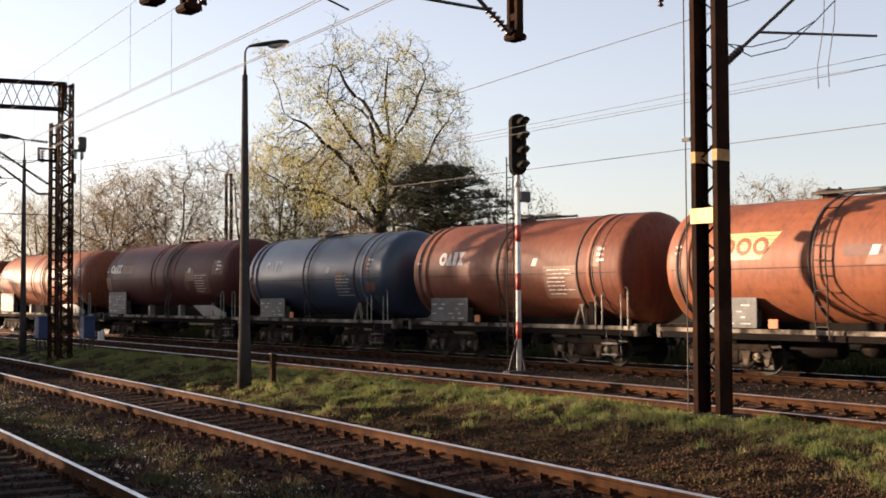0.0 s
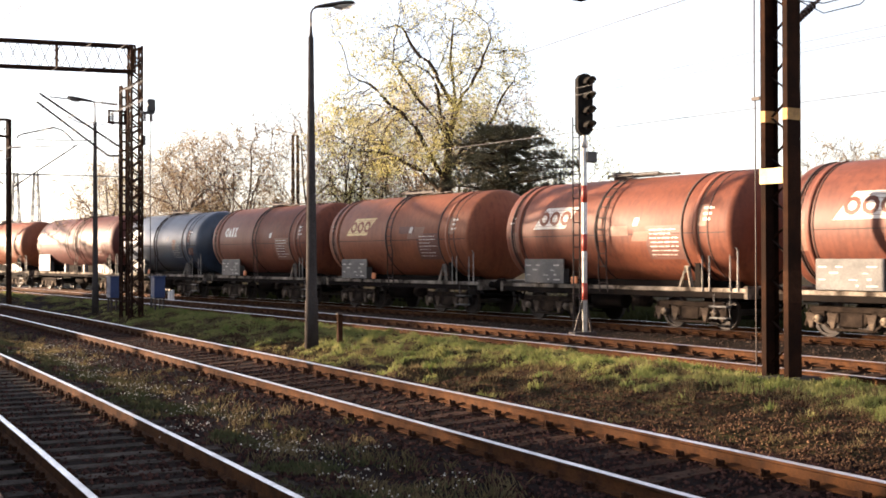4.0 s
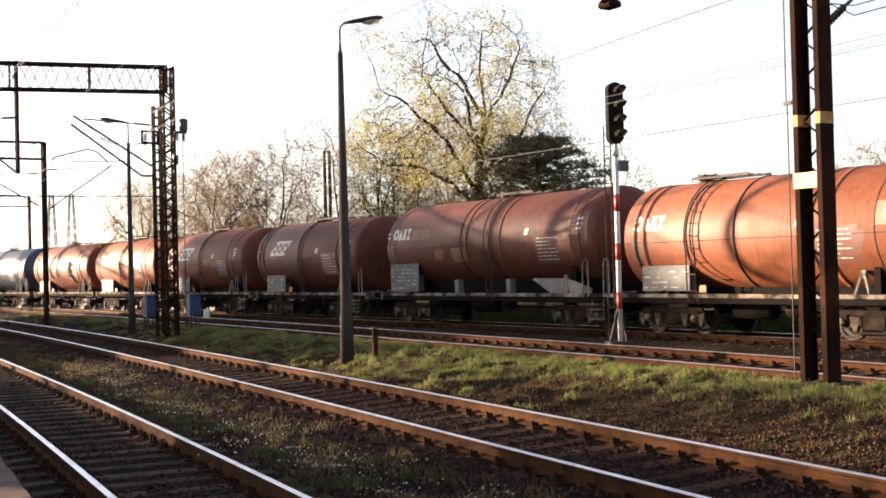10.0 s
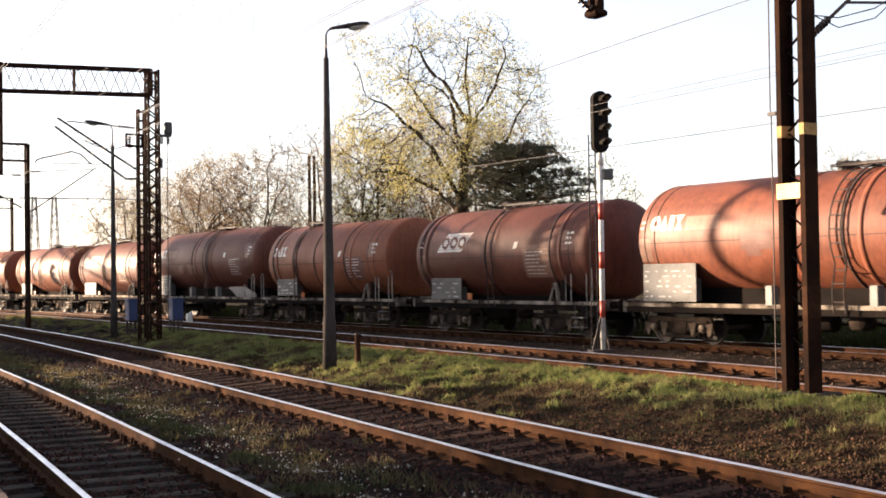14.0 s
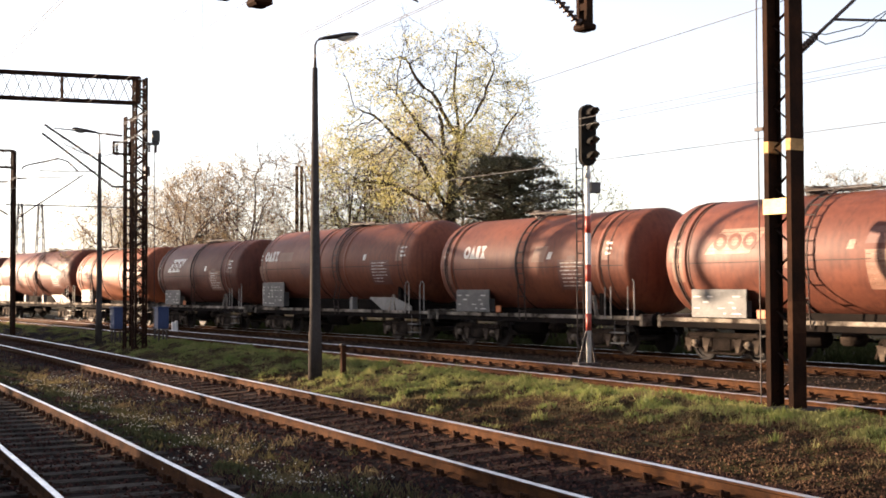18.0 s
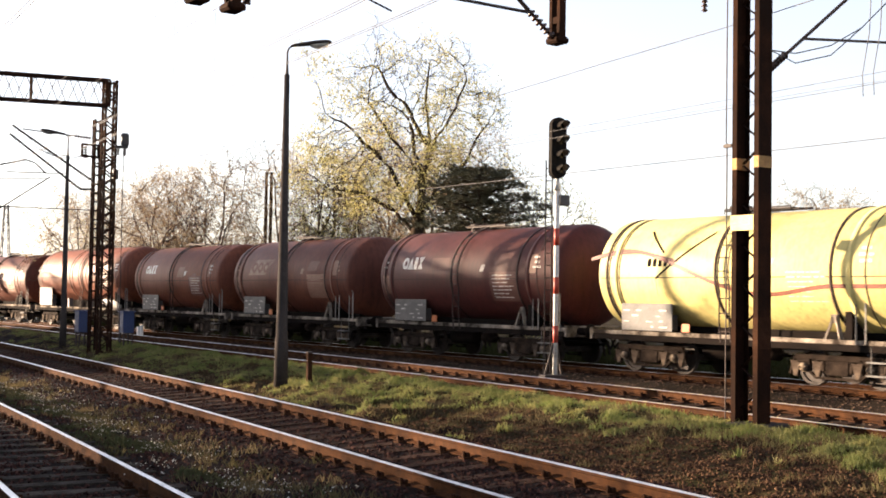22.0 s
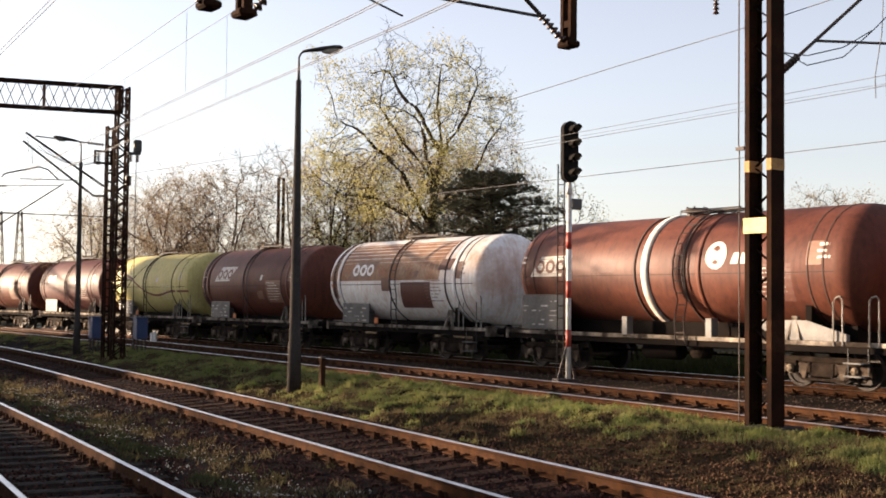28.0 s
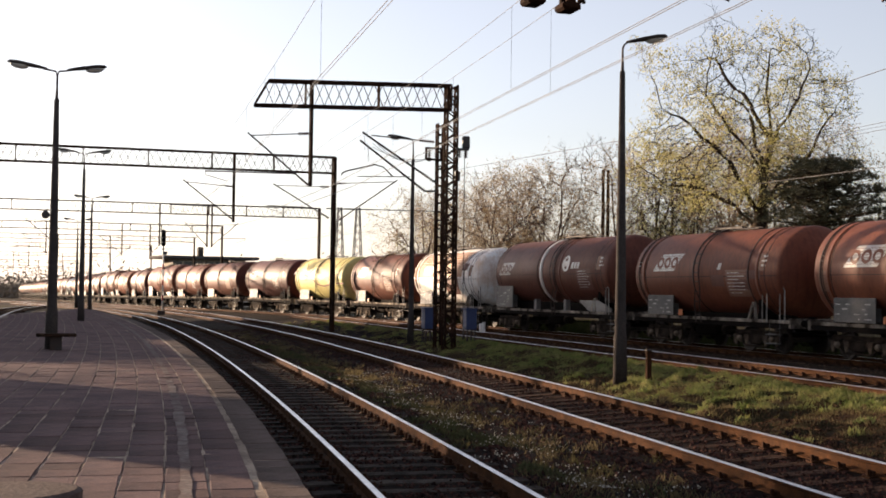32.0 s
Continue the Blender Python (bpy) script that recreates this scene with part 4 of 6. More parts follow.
def motions():
    times = [i * 2.0 for i in range(17)]
    for w, at, d in TRAIN:
        rows = []
        for t in times:
            s = at - train_run(t)
            a, b = on_line(s + d["pivots"][0]), on_line(s + d["pivots"][1])
            c, v = (a + b) / 2, b - a
            rows.append((t, pose(c.x, c.y, c.z, 0, -math.degrees(math.atan2(v.z, v.x)), math.degrees(math.atan2(v.y, v.x)))))
        walk(w, rows)
    # the wheels of the near wagons roll; the rest are too far to see
    turns = [i / 10 for i in range(321)]
    for w, ax in WHEELS[:88]:
        walk(w, [(t, pose(ax, 0, 0.46, 0, -math.degrees(train_run(t) / 0.46))) for t in turns])


# ---- platform ----
edge_y = spline([(45, -7.5), (20, -2.15), (8, -0.15), (0, 0.89), (-5, 1.64), (-10, 2.30), (-20, 3.38), (-30, 4.18), (-40, 4.80), (-50, 5.22), (-60, 5.50), (-75, 5.62), (-100, 4.9)])
PLAT_Z = 0.35


def make_platform():
    xs = np.arange(20, -97, -1.0)
    verts, faces = [], []
    for x in xs:
        e = edge_y(x) - 0.03
        far = e - 9.5 if x > -58 else max(e - 9.5 + (-58 - x) * 0.25, LINE[5](x) + 1.6)
        verts += [(x, far, -0.4), (x, far, PLAT_Z - 0.005), (x, e, PLAT_Z - 0.005), (x, e, -0.4)]
    for i in range(len(xs) - 1):
        a, b = i * 4, i * 4 + 4
        faces += [(a + k, a + k + 1, b + k + 1, b + k) for k in range(3)]
    faces += [(0, 3, 2, 1), tuple(len(verts) - 4 + k for k in range(4))]
    me = bpy.data.meshes.new("platform")
    me.from_pydata(verts, [], faces)
    me.materials.append(M["sand"])
    return tagged(new("platform", me), "low station platform paved with worn concrete slabs", "platform", kind="structure")


platform = make_platform()


def rounded(pts, z0, z1, inset=0.008):
    """A slab over four corners, with a bevelled rim: vertices and faces."""
    c = sum((Vector(p) for p in pts), Vector((0, 0))) / 4
    top = [Vector(p) + (c - Vector(p)).normalized() * inset * 1.6 for p in pts]
    v = [(*p, z0) for p in pts] + [(*p, z1 - inset) for p in pts] + [(*p, z1) for p in top]
    f = [(8, 9, 10, 11)] + [(4 + k, 4 + (k + 1) % 4, 8 + (k + 1) % 4, 8 + k) for k in range(4)] + [(k, (k + 1) % 4, 4 + (k + 1) % 4, 4 + k) for k in range(4)]
    return v, f


def make_slabs():
    rng = random.Random(5)
    size = 0.42
    across = 0.36
    sv, sf, ev, ef = [], [], [], []
    n = 0
    col = []
    x = 6.0
    while x > -96:
        slope = edge_y(x + 0.5) - edge_y(x - 0.5)
        n_dir = Vector((-slope, 1)).normalized()
        p0, p1 = Vector((x, edge_y(x))), Vector((x - size, edge_y(x - size)))
        near = -16.4 < x < -9.0
        deep = 9.4 if x > -58 else edge_y(x) - max(edge_y(x) - 9.4 + (-58 - x) * 0.25, LINE[5](x) + 1.7)
        rows = [(0.0, 0.36)] + [(0.42 + across * r, 0.42 + across * (r + 1)) for r in range(25 if x > -60 else 16)]
        for r, (a, b) in enumerate(rows):
            if b > deep:
                break
            g = rng.uniform(0.003, 0.010)
            if r == 0:
                w = 0.0
            q = [p1 - n_dir * b + Vector((g, g)), p0 - n_dir * b + Vector((-g, g)), p0 - n_dir * a + Vector((-g, -g)), p1 - n_dir * a + Vector((g, -g))]
            z = PLAT_Z + rng.uniform(-0.004, 0.008)
            if near and r < 17:
                c = sum(q, Vector((0, 0))) / 4
                v, f = rounded([tuple(u - c) for u in q], -0.06, 0)
                me = bpy.data.meshes.new("slab")
                me.from_pydata(v, [], f)
                me.materials.append(M["edge_slab"] if r == 0 else M["tile"])
                ob = new("slab", me)
                ob.parent = platform
                ob.location = (c.x + rng.uniform(-0.006, 0.006), c.y + rng.uniform(-0.006, 0.006), z)
                ob.rotation_euler = (rng.uniform(-0.010, 0.010), rng.uniform(-0.010, 0.010), rng.uniform(-0.014, 0.014))
            else:
                v, f = rounded([tuple(u) for u in q], PLAT_Z - 0.06, z)
                o = len(ev if r == 0 else sv)
                (ev if r == 0 else sv).extend(v)
                (ef if r == 0 else sf).extend(tuple(k + o for k in t) for t in f)
        x -= size
    for name, v, f, m in (("paving_slabs", sv, sf, "tile"), ("edge_slabs", ev, ef, "edge_slab")):
        me = bpy.data.meshes.new(name)
        me.from_pydata(v, [], f)
        me.materials.append(M[m])
        ob = tagged(new(name, me), kind="stuff")
        ob.parent = platform
    # worn safety line
    v, f = [], []
    for i, x in enumerate(np.arange(6, -90, -0.3)):
        y = edge_y(x) - 0.97
        v += [(x, y - 0.055 + rng.uniform(-0.02, 0.02), PLAT_Z + 0.011), (x, y + 0.055 + rng.uniform(-0.02, 0.02), PLAT_Z + 0.011)]
        if i and rng.random() > 0.05:
            f.append((2 * i - 2, 2 * i - 1, 2 * i + 1, 2 * i))
    me = bpy.data.meshes.new("safety_line")
    me.from_pydata(v, [], f)
    me.materials.append(M["line_paint"])
    ob = new("safety_line", me)
    ob.parent = platform


# ---- lamps, masts and gantries ----
def luminaire(parent, at, yaw, tilt=8, s=1.0):
    """A flat street-lamp head with a bulging cover, pointing along +x."""
    bm = bmesh.new()
    prof = [(0.0, 0.05, 0.04), (0.15, 0.09, 0.06), (0.42, 0.14, 0.08), (0.75, 0.15, 0.09), (0.92, 0.11, 0.07), (0.98, 0.05, 0.03)]
    rings = []
    for x, w, h in prof:
        rings.append([bm.verts.new((x * s, w * math.cos(a) * s, (h * math.sin(a) if math.sin(a) > 0 else 0.25 * h * math.sin(a)) * s)) for a in np.linspace(0, 2 * math.pi, 12, endpoint=False)])
    for p, q in zip(rings[:-1], rings[1:]):
        for k in range(12):
            bm.faces.new((p[k], p[(k + 1) % 12], q[(k + 1) % 12], q[k]))
    bm.faces.new(rings[0])
    bm.faces.new(list(reversed(rings[-1])))
    bmesh.ops.recalc_face_normals(bm, faces=bm.faces[:])
    hood = part("lamp_head", bm, M["concrete"], parent, "grey sheet-metal lamp head", True)
    hood.matrix_basis = Matrix.Translation(at) @ pose(0, 0, 0, 0, -tilt, yaw)
    bm = bmesh.new()
    bmesh.ops.create_uvsphere(bm, u_segments=12, v_segments=7, radius=1.0)
    bmesh.ops.transform(bm, matrix=Matrix.Translation((0.68 * s, 0, -0.02 * s)) @ Matrix.Diagonal((0.24 * s, 0.12 * s, 0.10 * s, 1)), verts=bm.verts)
    part("lamp_cover", bm, M["glass_lamp"], hood, "pale translucent cover", True)


def lamp_post(x, y, z0, z_pole, z_top, arms, label, reach=0.15, r0=0.14):
    w = empty("street_lamp", pose(x, y, 0), label, "street lamp", "platform and yard lamps")
    bm = bmesh.new()
    lathe(bm, [(z0 - 0.3, r0), (z0 + 0.9, r0 * 0.95), (z0 + 1.0, r0 * 0.82), (z_pole, 0.065), (z_pole + 0.02, 0.02)], 14, "z")
    part("pole", bm, M["concrete"], w, "tapered concrete pole", True)
    bm = bmesh.new()
    lathe(bm, [(z_pole, 0.045), (z_pole + 0.25, 0.03), (z_top - 0.12, 0.025), (z_top - 0.1, 0.01)], 10, "z")
    for a in arms:
        c, s = math.cos(radians(a)), math.sin(radians(a))
        path_tube(bm, [(0, 0, z_top - 0.14), (c * 0.04, s * 0.04, z_top - 0.03), (c * reach, s * reach, z_top + 0.02)], 0.024, 8)
    part("arm", bm, M["dark_steel"], w, "thin bent steel arm")
    for a in arms:
        luminaire(w, (math.cos(radians(a)) * reach * 0.7, math.sin(radians(a)) * reach * 0.7, z_top + 0.01), a)
    return w


lamp_post(-26.67, 13.66, 0.0, 7.25, 7.93, [64], "tall grey concrete lamp post in the grass", 0.12, 0.17)
for px, py, top in ((-33.16, 0.95, 7.45), (-59.85, 3.0, 8.1), (-88.6, 5.0, 8.0), (-111.6, 5.17, 7.6)):
    lamp_post(px, py, PLAT_Z, top - 0.75, top, [88, -92], "grey concrete platform lamp with two heads", 0.35, 0.16)
lamp_post(-48.4, 15.32, 0.0, 7.3, 8.1, [-107], "slim grey lamp post beside the lattice tower", 0.12, 0.14)
lamp_post(-68.5, 38.6, 0.0, 8.6, 9.6, [180], "grey lamp post standing among the trees", 0.12, 0.12)


def lattice(bm, cx, cy, w, d, z0, z1, n, t=0.06):
    """Four corner angles with zigzag lacing on all sides."""
    for sx in (-1, 1):
        for sy in (-1, 1):
            bar(bm, (cx + sx * w / 2, cy + sy * d / 2, z0), (cx + sx * w / 2, cy + sy * d / 2, z1), t)
    h = (z1 - z0) / n
    for i in range(n):
        a, b = z0 + i * h, z0 + (i + 1) * h
        f = 1 if i % 2 else -1
        for s in (-1, 1):
            bar(bm, (cx - f * w / 2, cy + s * d / 2, a), (cx + f * w / 2, cy + s * d / 2, b), t * 0.62)
            bar(bm, (cx + s * w / 2, cy - f * d / 2, a), (cx + s * w / 2, cy + f * d / 2, b), t * 0.62)
    return bm


def truss(bm, a, b, depth, n, wide=0.5, t=0.07, cut=0.0):
    """A boxed lattice beam from a to b; a and b on its lower chord."""
    a, b = Vector(a), Vector(b)
    d = (b - a).normalized()
    side = Vector((-d.y, d.x, 0)) * wide / 2
    up = Vector((0, 0, depth))
    for s in (-1, 1):
        bar(bm, a + side * s, b + side * s, t)
        bar(bm, a + side * s + up, b + side * s + up - d * cut, t)
        L = (b - a).length
        for i in range(2 * n):
            p, q = a + d * L * i / (2 * n) + side * s, a + d * L * (i + 1) / (2 * n) + side * s
            if (i % 2 == 0) == (s > 0):
                p = p + up
            else:
                q = q + up
            if cut and i == 2 * n - 1:
                continue
            bar(bm, p, q, t * 0.30)
        for i in range(0, n + 1, 4):
            p = a + d * (L - cut) * i / n + side * s
            bar(bm, p, p + up, t * 0.6)
        if cut:
            bar(bm, b + side * s, b - d * cut + side * s + up, t * 0.6)
    for i in range(n + 1):
        p = a + d * (b - a).length * i / n
        bar(bm, p + side, p - side, t * 0.5)
    return bm


def insulator(bm, a, b, r=0.07, n=6):
    a, b = Vector(a), Vector(b)
    rod(bm, a, b, 0.025, n=6)
    for i in range(n):
        p = a + (b - a) * (i + 0.5) / n
        d = (b - a).normalized() * 0.02
        rod(bm, p - d, p + d, r, r * 0.55, n=10)
    return bm


def cantilever(parent, foot, head, wire, mess, ins=0.45, lift=0.0, reach=0.75):
    """A bracket: a slanting tube from foot to the messenger wire, a tie from head, and an arm to the contact wire."""
    foot, head, wire, mess = (Vector(p) for p in (foot, head, wire, mess))
    bm = bmesh.new()
    u = (mess - foot).normalized()
    rod(bm, foot + u * ins, mess + u * 0.15, 0.032, n=8)
    v = (mess - head).normalized()
    rod(bm, head + v * ins, mess, 0.02, n=6)
    k = foot + (mess - foot) * 0.42
    e = (wire - foot)
    e.z = 0
    e.normalize()
    p = Vector((k.x, k.y, wire.z + 0.32))
    tip = wire + e * reach + Vector((0, 0, 0.36 + lift + (0.32 if reach > 1 else 0.0)))
    rod(bm, foot + (mess - foot) * max(0.12, min(0.6, (wire.z + 0.34 + lift - foot.z) / max(mess.z - foot.z, 0.01))), tip, 0.024, n=6)
    if reach < 1:
        path_tube(bm, [tip, tip + Vector((0, 0, -0.12)), wire + Vector((0, 0, 0.02))], 0.014, 5)
    part("bracket", bm, M["dark_steel"], parent, "slim steel wire bracket")
    for a, d in ((foot, u), (head, v)):
        bm = bmesh.new()
        insulator(bm, a, a + d * ins)
        part("insulator", bm, M["insulator"], parent, "brown ribbed insulator", True)


CONTACT, MESSENGER = 5.70, 6.75


def at_line(k, x, z):
    return Vector((x, LINE[k](x), z + fall(x)))


# lattice tower with its one-sided beam
def make_tower():
    w = empty("lattice_mast", pose(0, 0, 0), "dark rusty lattice mast carrying a one-sided beam", "overhead mast", "overhead line masts")
    bm = bmesh.new()
    lattice(bm, -42.65, 14.93, 0.32, 0.38, -0.3, 9.42, 34, 0.072)
    part("column", bm, M["mast_paint"], w, "laced steel column")
    bm = bmesh.new()
    for sx in (-0.11, 0.11):
        for sy in (-0.12, 0.12):
            bar(bm, (-44.05 + sx, 15.0 + sy, -0.3), (-44.05 + sx, 15.0 + sy, 8.2), 0.06)
    for z in np.arange(0.1, 8.3, 0.32):
        for q in (-0.12, 0.12):
            bar(bm, (-44.16, 15.0 + q, z), (-43.94, 15.0 + q, z), 0.05)
        for q in (-0.11, 0.11):
            bar(bm, (-44.05 + q, 14.88, z), (-44.05 + q, 15.12, z), 0.05)
    part("column", bm, M["mast_paint"], w, "narrow steel column with rungs")
    bm = bmesh.new()
    truss(bm, (-42.65, 14.9, 8.52), (-43.9, 7.95, 8.45), 0.88, 10, 0.42, 0.085, 0.5)
    part("beam", bm, M["mast_paint"], w, "laced steel beam")
    bm = bmesh.new()
    for s in (-0.09, 0.09):
        bar(bm, (-43.47 + s, 9.93, 5.6), (-43.47 + s, 9.93, 9.42), 0.07, 0.10)
    for z in np.arange(5.7, 9.3, 0.5):
        bar(bm, (-43.56, 9.93, z), (-43.38, 9.93, z), 0.05)
    part("drop_post", bm, M["mast_paint"], w, "hanging steel post")
    for z in (2.6, 4.4, 6.6):
        bm = bmesh.new()
        bar(bm, (-44.05, 15.0, z), (-42.65, 14.93, z), 0.06)
        part("tie", bm, M["mast_paint"], w)
    # switch with its round insulators on the train's side
    bm = bmesh.new()
    box(bm, -42.6, -42.3, 15.08, 15.52, 7.05, 7.12, 0.01)
    box(bm, -42.55, -42.35, 15.30, 15.58, 7.12, 7.58, 0.05)
    part("switch_box", bm, M["black"], w)
    for y in (15.20, 15.44):
        bm = bmesh.new()
        insulator(bm, (-42.45, y, 6.78), (-42.45, y, 7.08), 0.09, 4)
        part("feeder_insulator", bm, M["insulator"], w, "dark ribbed feeder insulator")
    bm = bmesh.new()
    rod(bm, (-42.45, 15.40, 0.2), (-42.45, 15.40, 7.1), 0.014, n=5)
    part("switch_rod", bm, M["dark_steel"], w, "thin upright switch rod")
    bm = bmesh.new()
    box(bm, -42.75, -42.55, 15.10, 15.28, 5.95, 6.30, 0.02)
    part("drive_box", bm, M["black"], w)
    # square frame with two insulators on the narrow column
    bm = bmesh.new()
    for z in (6.86, 7.28):
        bar(bm, (-44.15, 14.45, z), (-44.15, 15.10, z), 0.07)
    for y in (14.48, 15.07):
        bar(bm, (-44.15, y, 6.86), (-44.15, y, 7.28), 0.07)
    part("insulator_frame", bm, M["mast_paint"], w)
    for y in (14.62, 14.92):
        bm = bmesh.new()
        insulator(bm, (-44.2, y, 6.78), (-44.2, y, 7.22), 0.115, 5)
        part("feeder_insulator", bm, M["insulator"], w, "dark ribbed feeder insulator")
    # twin brackets towards the middle line, one for each wire run
    for dx, foot, top in ((0.0, (14.75, 6.02), (11.97, 7.72)), (-0.35, (14.52, 5.67), (11.98, 7.46))):
        bm = bmesh.new()
        f, q = Vector((-44.0 + dx, *foot)), Vector((-44.0 + dx, *top))
        rod(bm, f + (q - f) * 0.16, q, 0.04, n=8)
        bar(bm, f, Vector((-44.05, 14.93, foot[1])), 0.07)
        part("bracket", bm, M["dark_steel"], w, "slanting steel bracket tube")
        bm = bmesh.new()
        insulator(bm, f, f + (q - f) * 0.17, 0.075, 6)
        part("insulator", bm, M["insulator"], w, "brown ribbed insulator", True)
    bm = bmesh.new()
    rod(bm, (-44, 12.31, 7.62), (-44, 14.15, 7.53), 0.024, n=6)
    path_tube(bm, [(-44, 11.2, 6.10), (-44, 11.25, 6.20), (-44, 11.4, 6.27), (-44, 12.47, 6.55), (-44, 12.78, 6.47), (-44, 13.16, 6.13)], 0.028, 6)
    rod(bm, (-44, 11.81, 6.09), (-44, 13.82, 6.16), 0.018, n=6)
    for y, z in ((12.05, 7.6), (12.2, 7.2)):
        rod(bm, (-44, y, z), (-44, y + 0.03, z - 0.55), 0.010, n=4)
    part("steady_arm", bm, M["dark_steel"], w, "curved steady arm and thin tie")
    bm = bmesh.new()
    insulator(bm, (-44, 14.15, 7.53), (-44, 14.75, 7.50), 0.075, 6)
    part("insulator", bm, M["insulator"], w, "brown ribbed insulator", True)
    bm = bmesh.new()
    for z0, sag in ((7.34, 0.35), (7.5, 0.42), (7.2, 0.20)):
        path_tube(bm, [(-44 - 0.1 * k, 12.36 + 2.4 * k / 8, z0 + (6.95 - z0) * k / 8 - sag * 4 * k / 8 * (1 - k / 8)) for k in range(9)], 0.011, 5)
    part("jumper", bm, M["wire"], w, "sagging jumper wires")
    cantilever(w, (-43.47, 9.9, 5.62), (-43.47, 9.9, 7.5), at_line(1, -44, CONTACT), (-43.5, 7.79, 7.32))
    return w


make_tower()


def make_gantry(x0, y0, y1, top, drops, lean=0.06, mast_w=0.34, depth=0.8):
    """A portal over several lines: one laced mast on the train's side, a long beam, hanging posts with brackets."""
    w = empty("gantry", pose(0, 0, 0), "dark steel gantry spanning the lines with hanging brackets", "overhead gantry", "overhead line masts")
    z = fall(x0)
    bm = bmesh.new()
    for s in (-1, 1):
        bar(bm, (x0 + s * mast_w / 2, y0, z - 0.3), (x0 + s * mast_w / 2, y0, z + top), 0.13, 0.16)
    for i in range(12):
        f = 1 if i % 2 else -1
        bar(bm, (x0 - f * mast_w / 2, y0, z + top * i / 12), (x0 + f * mast_w / 2, y0, z + top * (i + 1) / 12), 0.05)
    part("mast", bm, M["mast_paint"], w, "laced steel mast")
    bm = bmesh.new()
    for s in (-1, 1):
        bar(bm, (x0 + s * mast_w / 2 - 1.6, y1, z - 0.3), (x0 + s * mast_w / 2 - 1.6, y1, z + top), 0.13, 0.16)
    part("mast", bm, M["mast_paint"], w, "laced steel mast")
    bm = bmesh.new()
    truss(bm, (x0, y0, z + top - depth), (x0 - 1.6, y1, z + top - depth), depth, int((y0 - y1) / 0.75), 0.4, 0.075)
    part("beam", bm, M["mast_paint"], w, "laced steel beam")
    for y, k in drops:
        xd = x0 - 1.6 * (y0 - y) / (y0 - y1)
        bm = bmesh.new()
        for s in (-0.08, 0.08):
            bar(bm, (xd + s, y, z + 5.2), (xd + s, y, z + top), 0.07, 0.11)
        part("drop_post", bm, M["mast_paint"], w, "hanging steel post")
        if k:
            cantilever(w, (xd, y, z + 5.3), (xd, y, z + 6.95), (xd, y + k, z + CONTACT - 0.1), (xd, y + k, z + 7.1))
    return w


g = make_gantry(-61.2, 15.2, -16.0, 8.6, [(10.2, -2.35)])
cantilever(g, (-61.3, 14.98, 5.54), (-61.3, 14.96, 7.12), at_line(2, -61.2, CONTACT), (-61.3, 12.27, 7.08))
cantilever(g, (-61.3, 15.38, 5.36), (-61.3, 15.38, 7.3), at_line(3, -61.2, CONTACT), (-61.3, 18.45, 7.52))
make_gantry(-100.6, 23.8, -22.0, 8.6, [(10.93, 0), (14.67, -1.75), (15.04, 2.0), (3.0, -2.2)], depth=0.8)
make_gantry(-128.4, 20.2, -24.0, 8.4, [(10.25, -2.2), (13.0, 1.6), (3.0, -2.2)], depth=0.7)
make_gantry(-155.0, 21.0, -26.0, 8.4, [(11.0, 2.4), (5.0, -2.2)], depth=0.6)
make_gantry(-182.0, 18.6, -26.0, 8.4, [(9.0, 2.4), (2.0, -2.2)], depth=0.6)
make_gantry(-225.0, 16.0, -28.0, 8.4, [(8.0, 2.2), (0.0, -2.2)], depth=0.6)
make_gantry(-275.0, 14.0, -30.0, 8.4, [(5.0, 2.2)], depth=0.6)
make_gantry(-330.0, 12.0, -30.0, 8.4, [(3.0, 2.2)], depth=0.6)


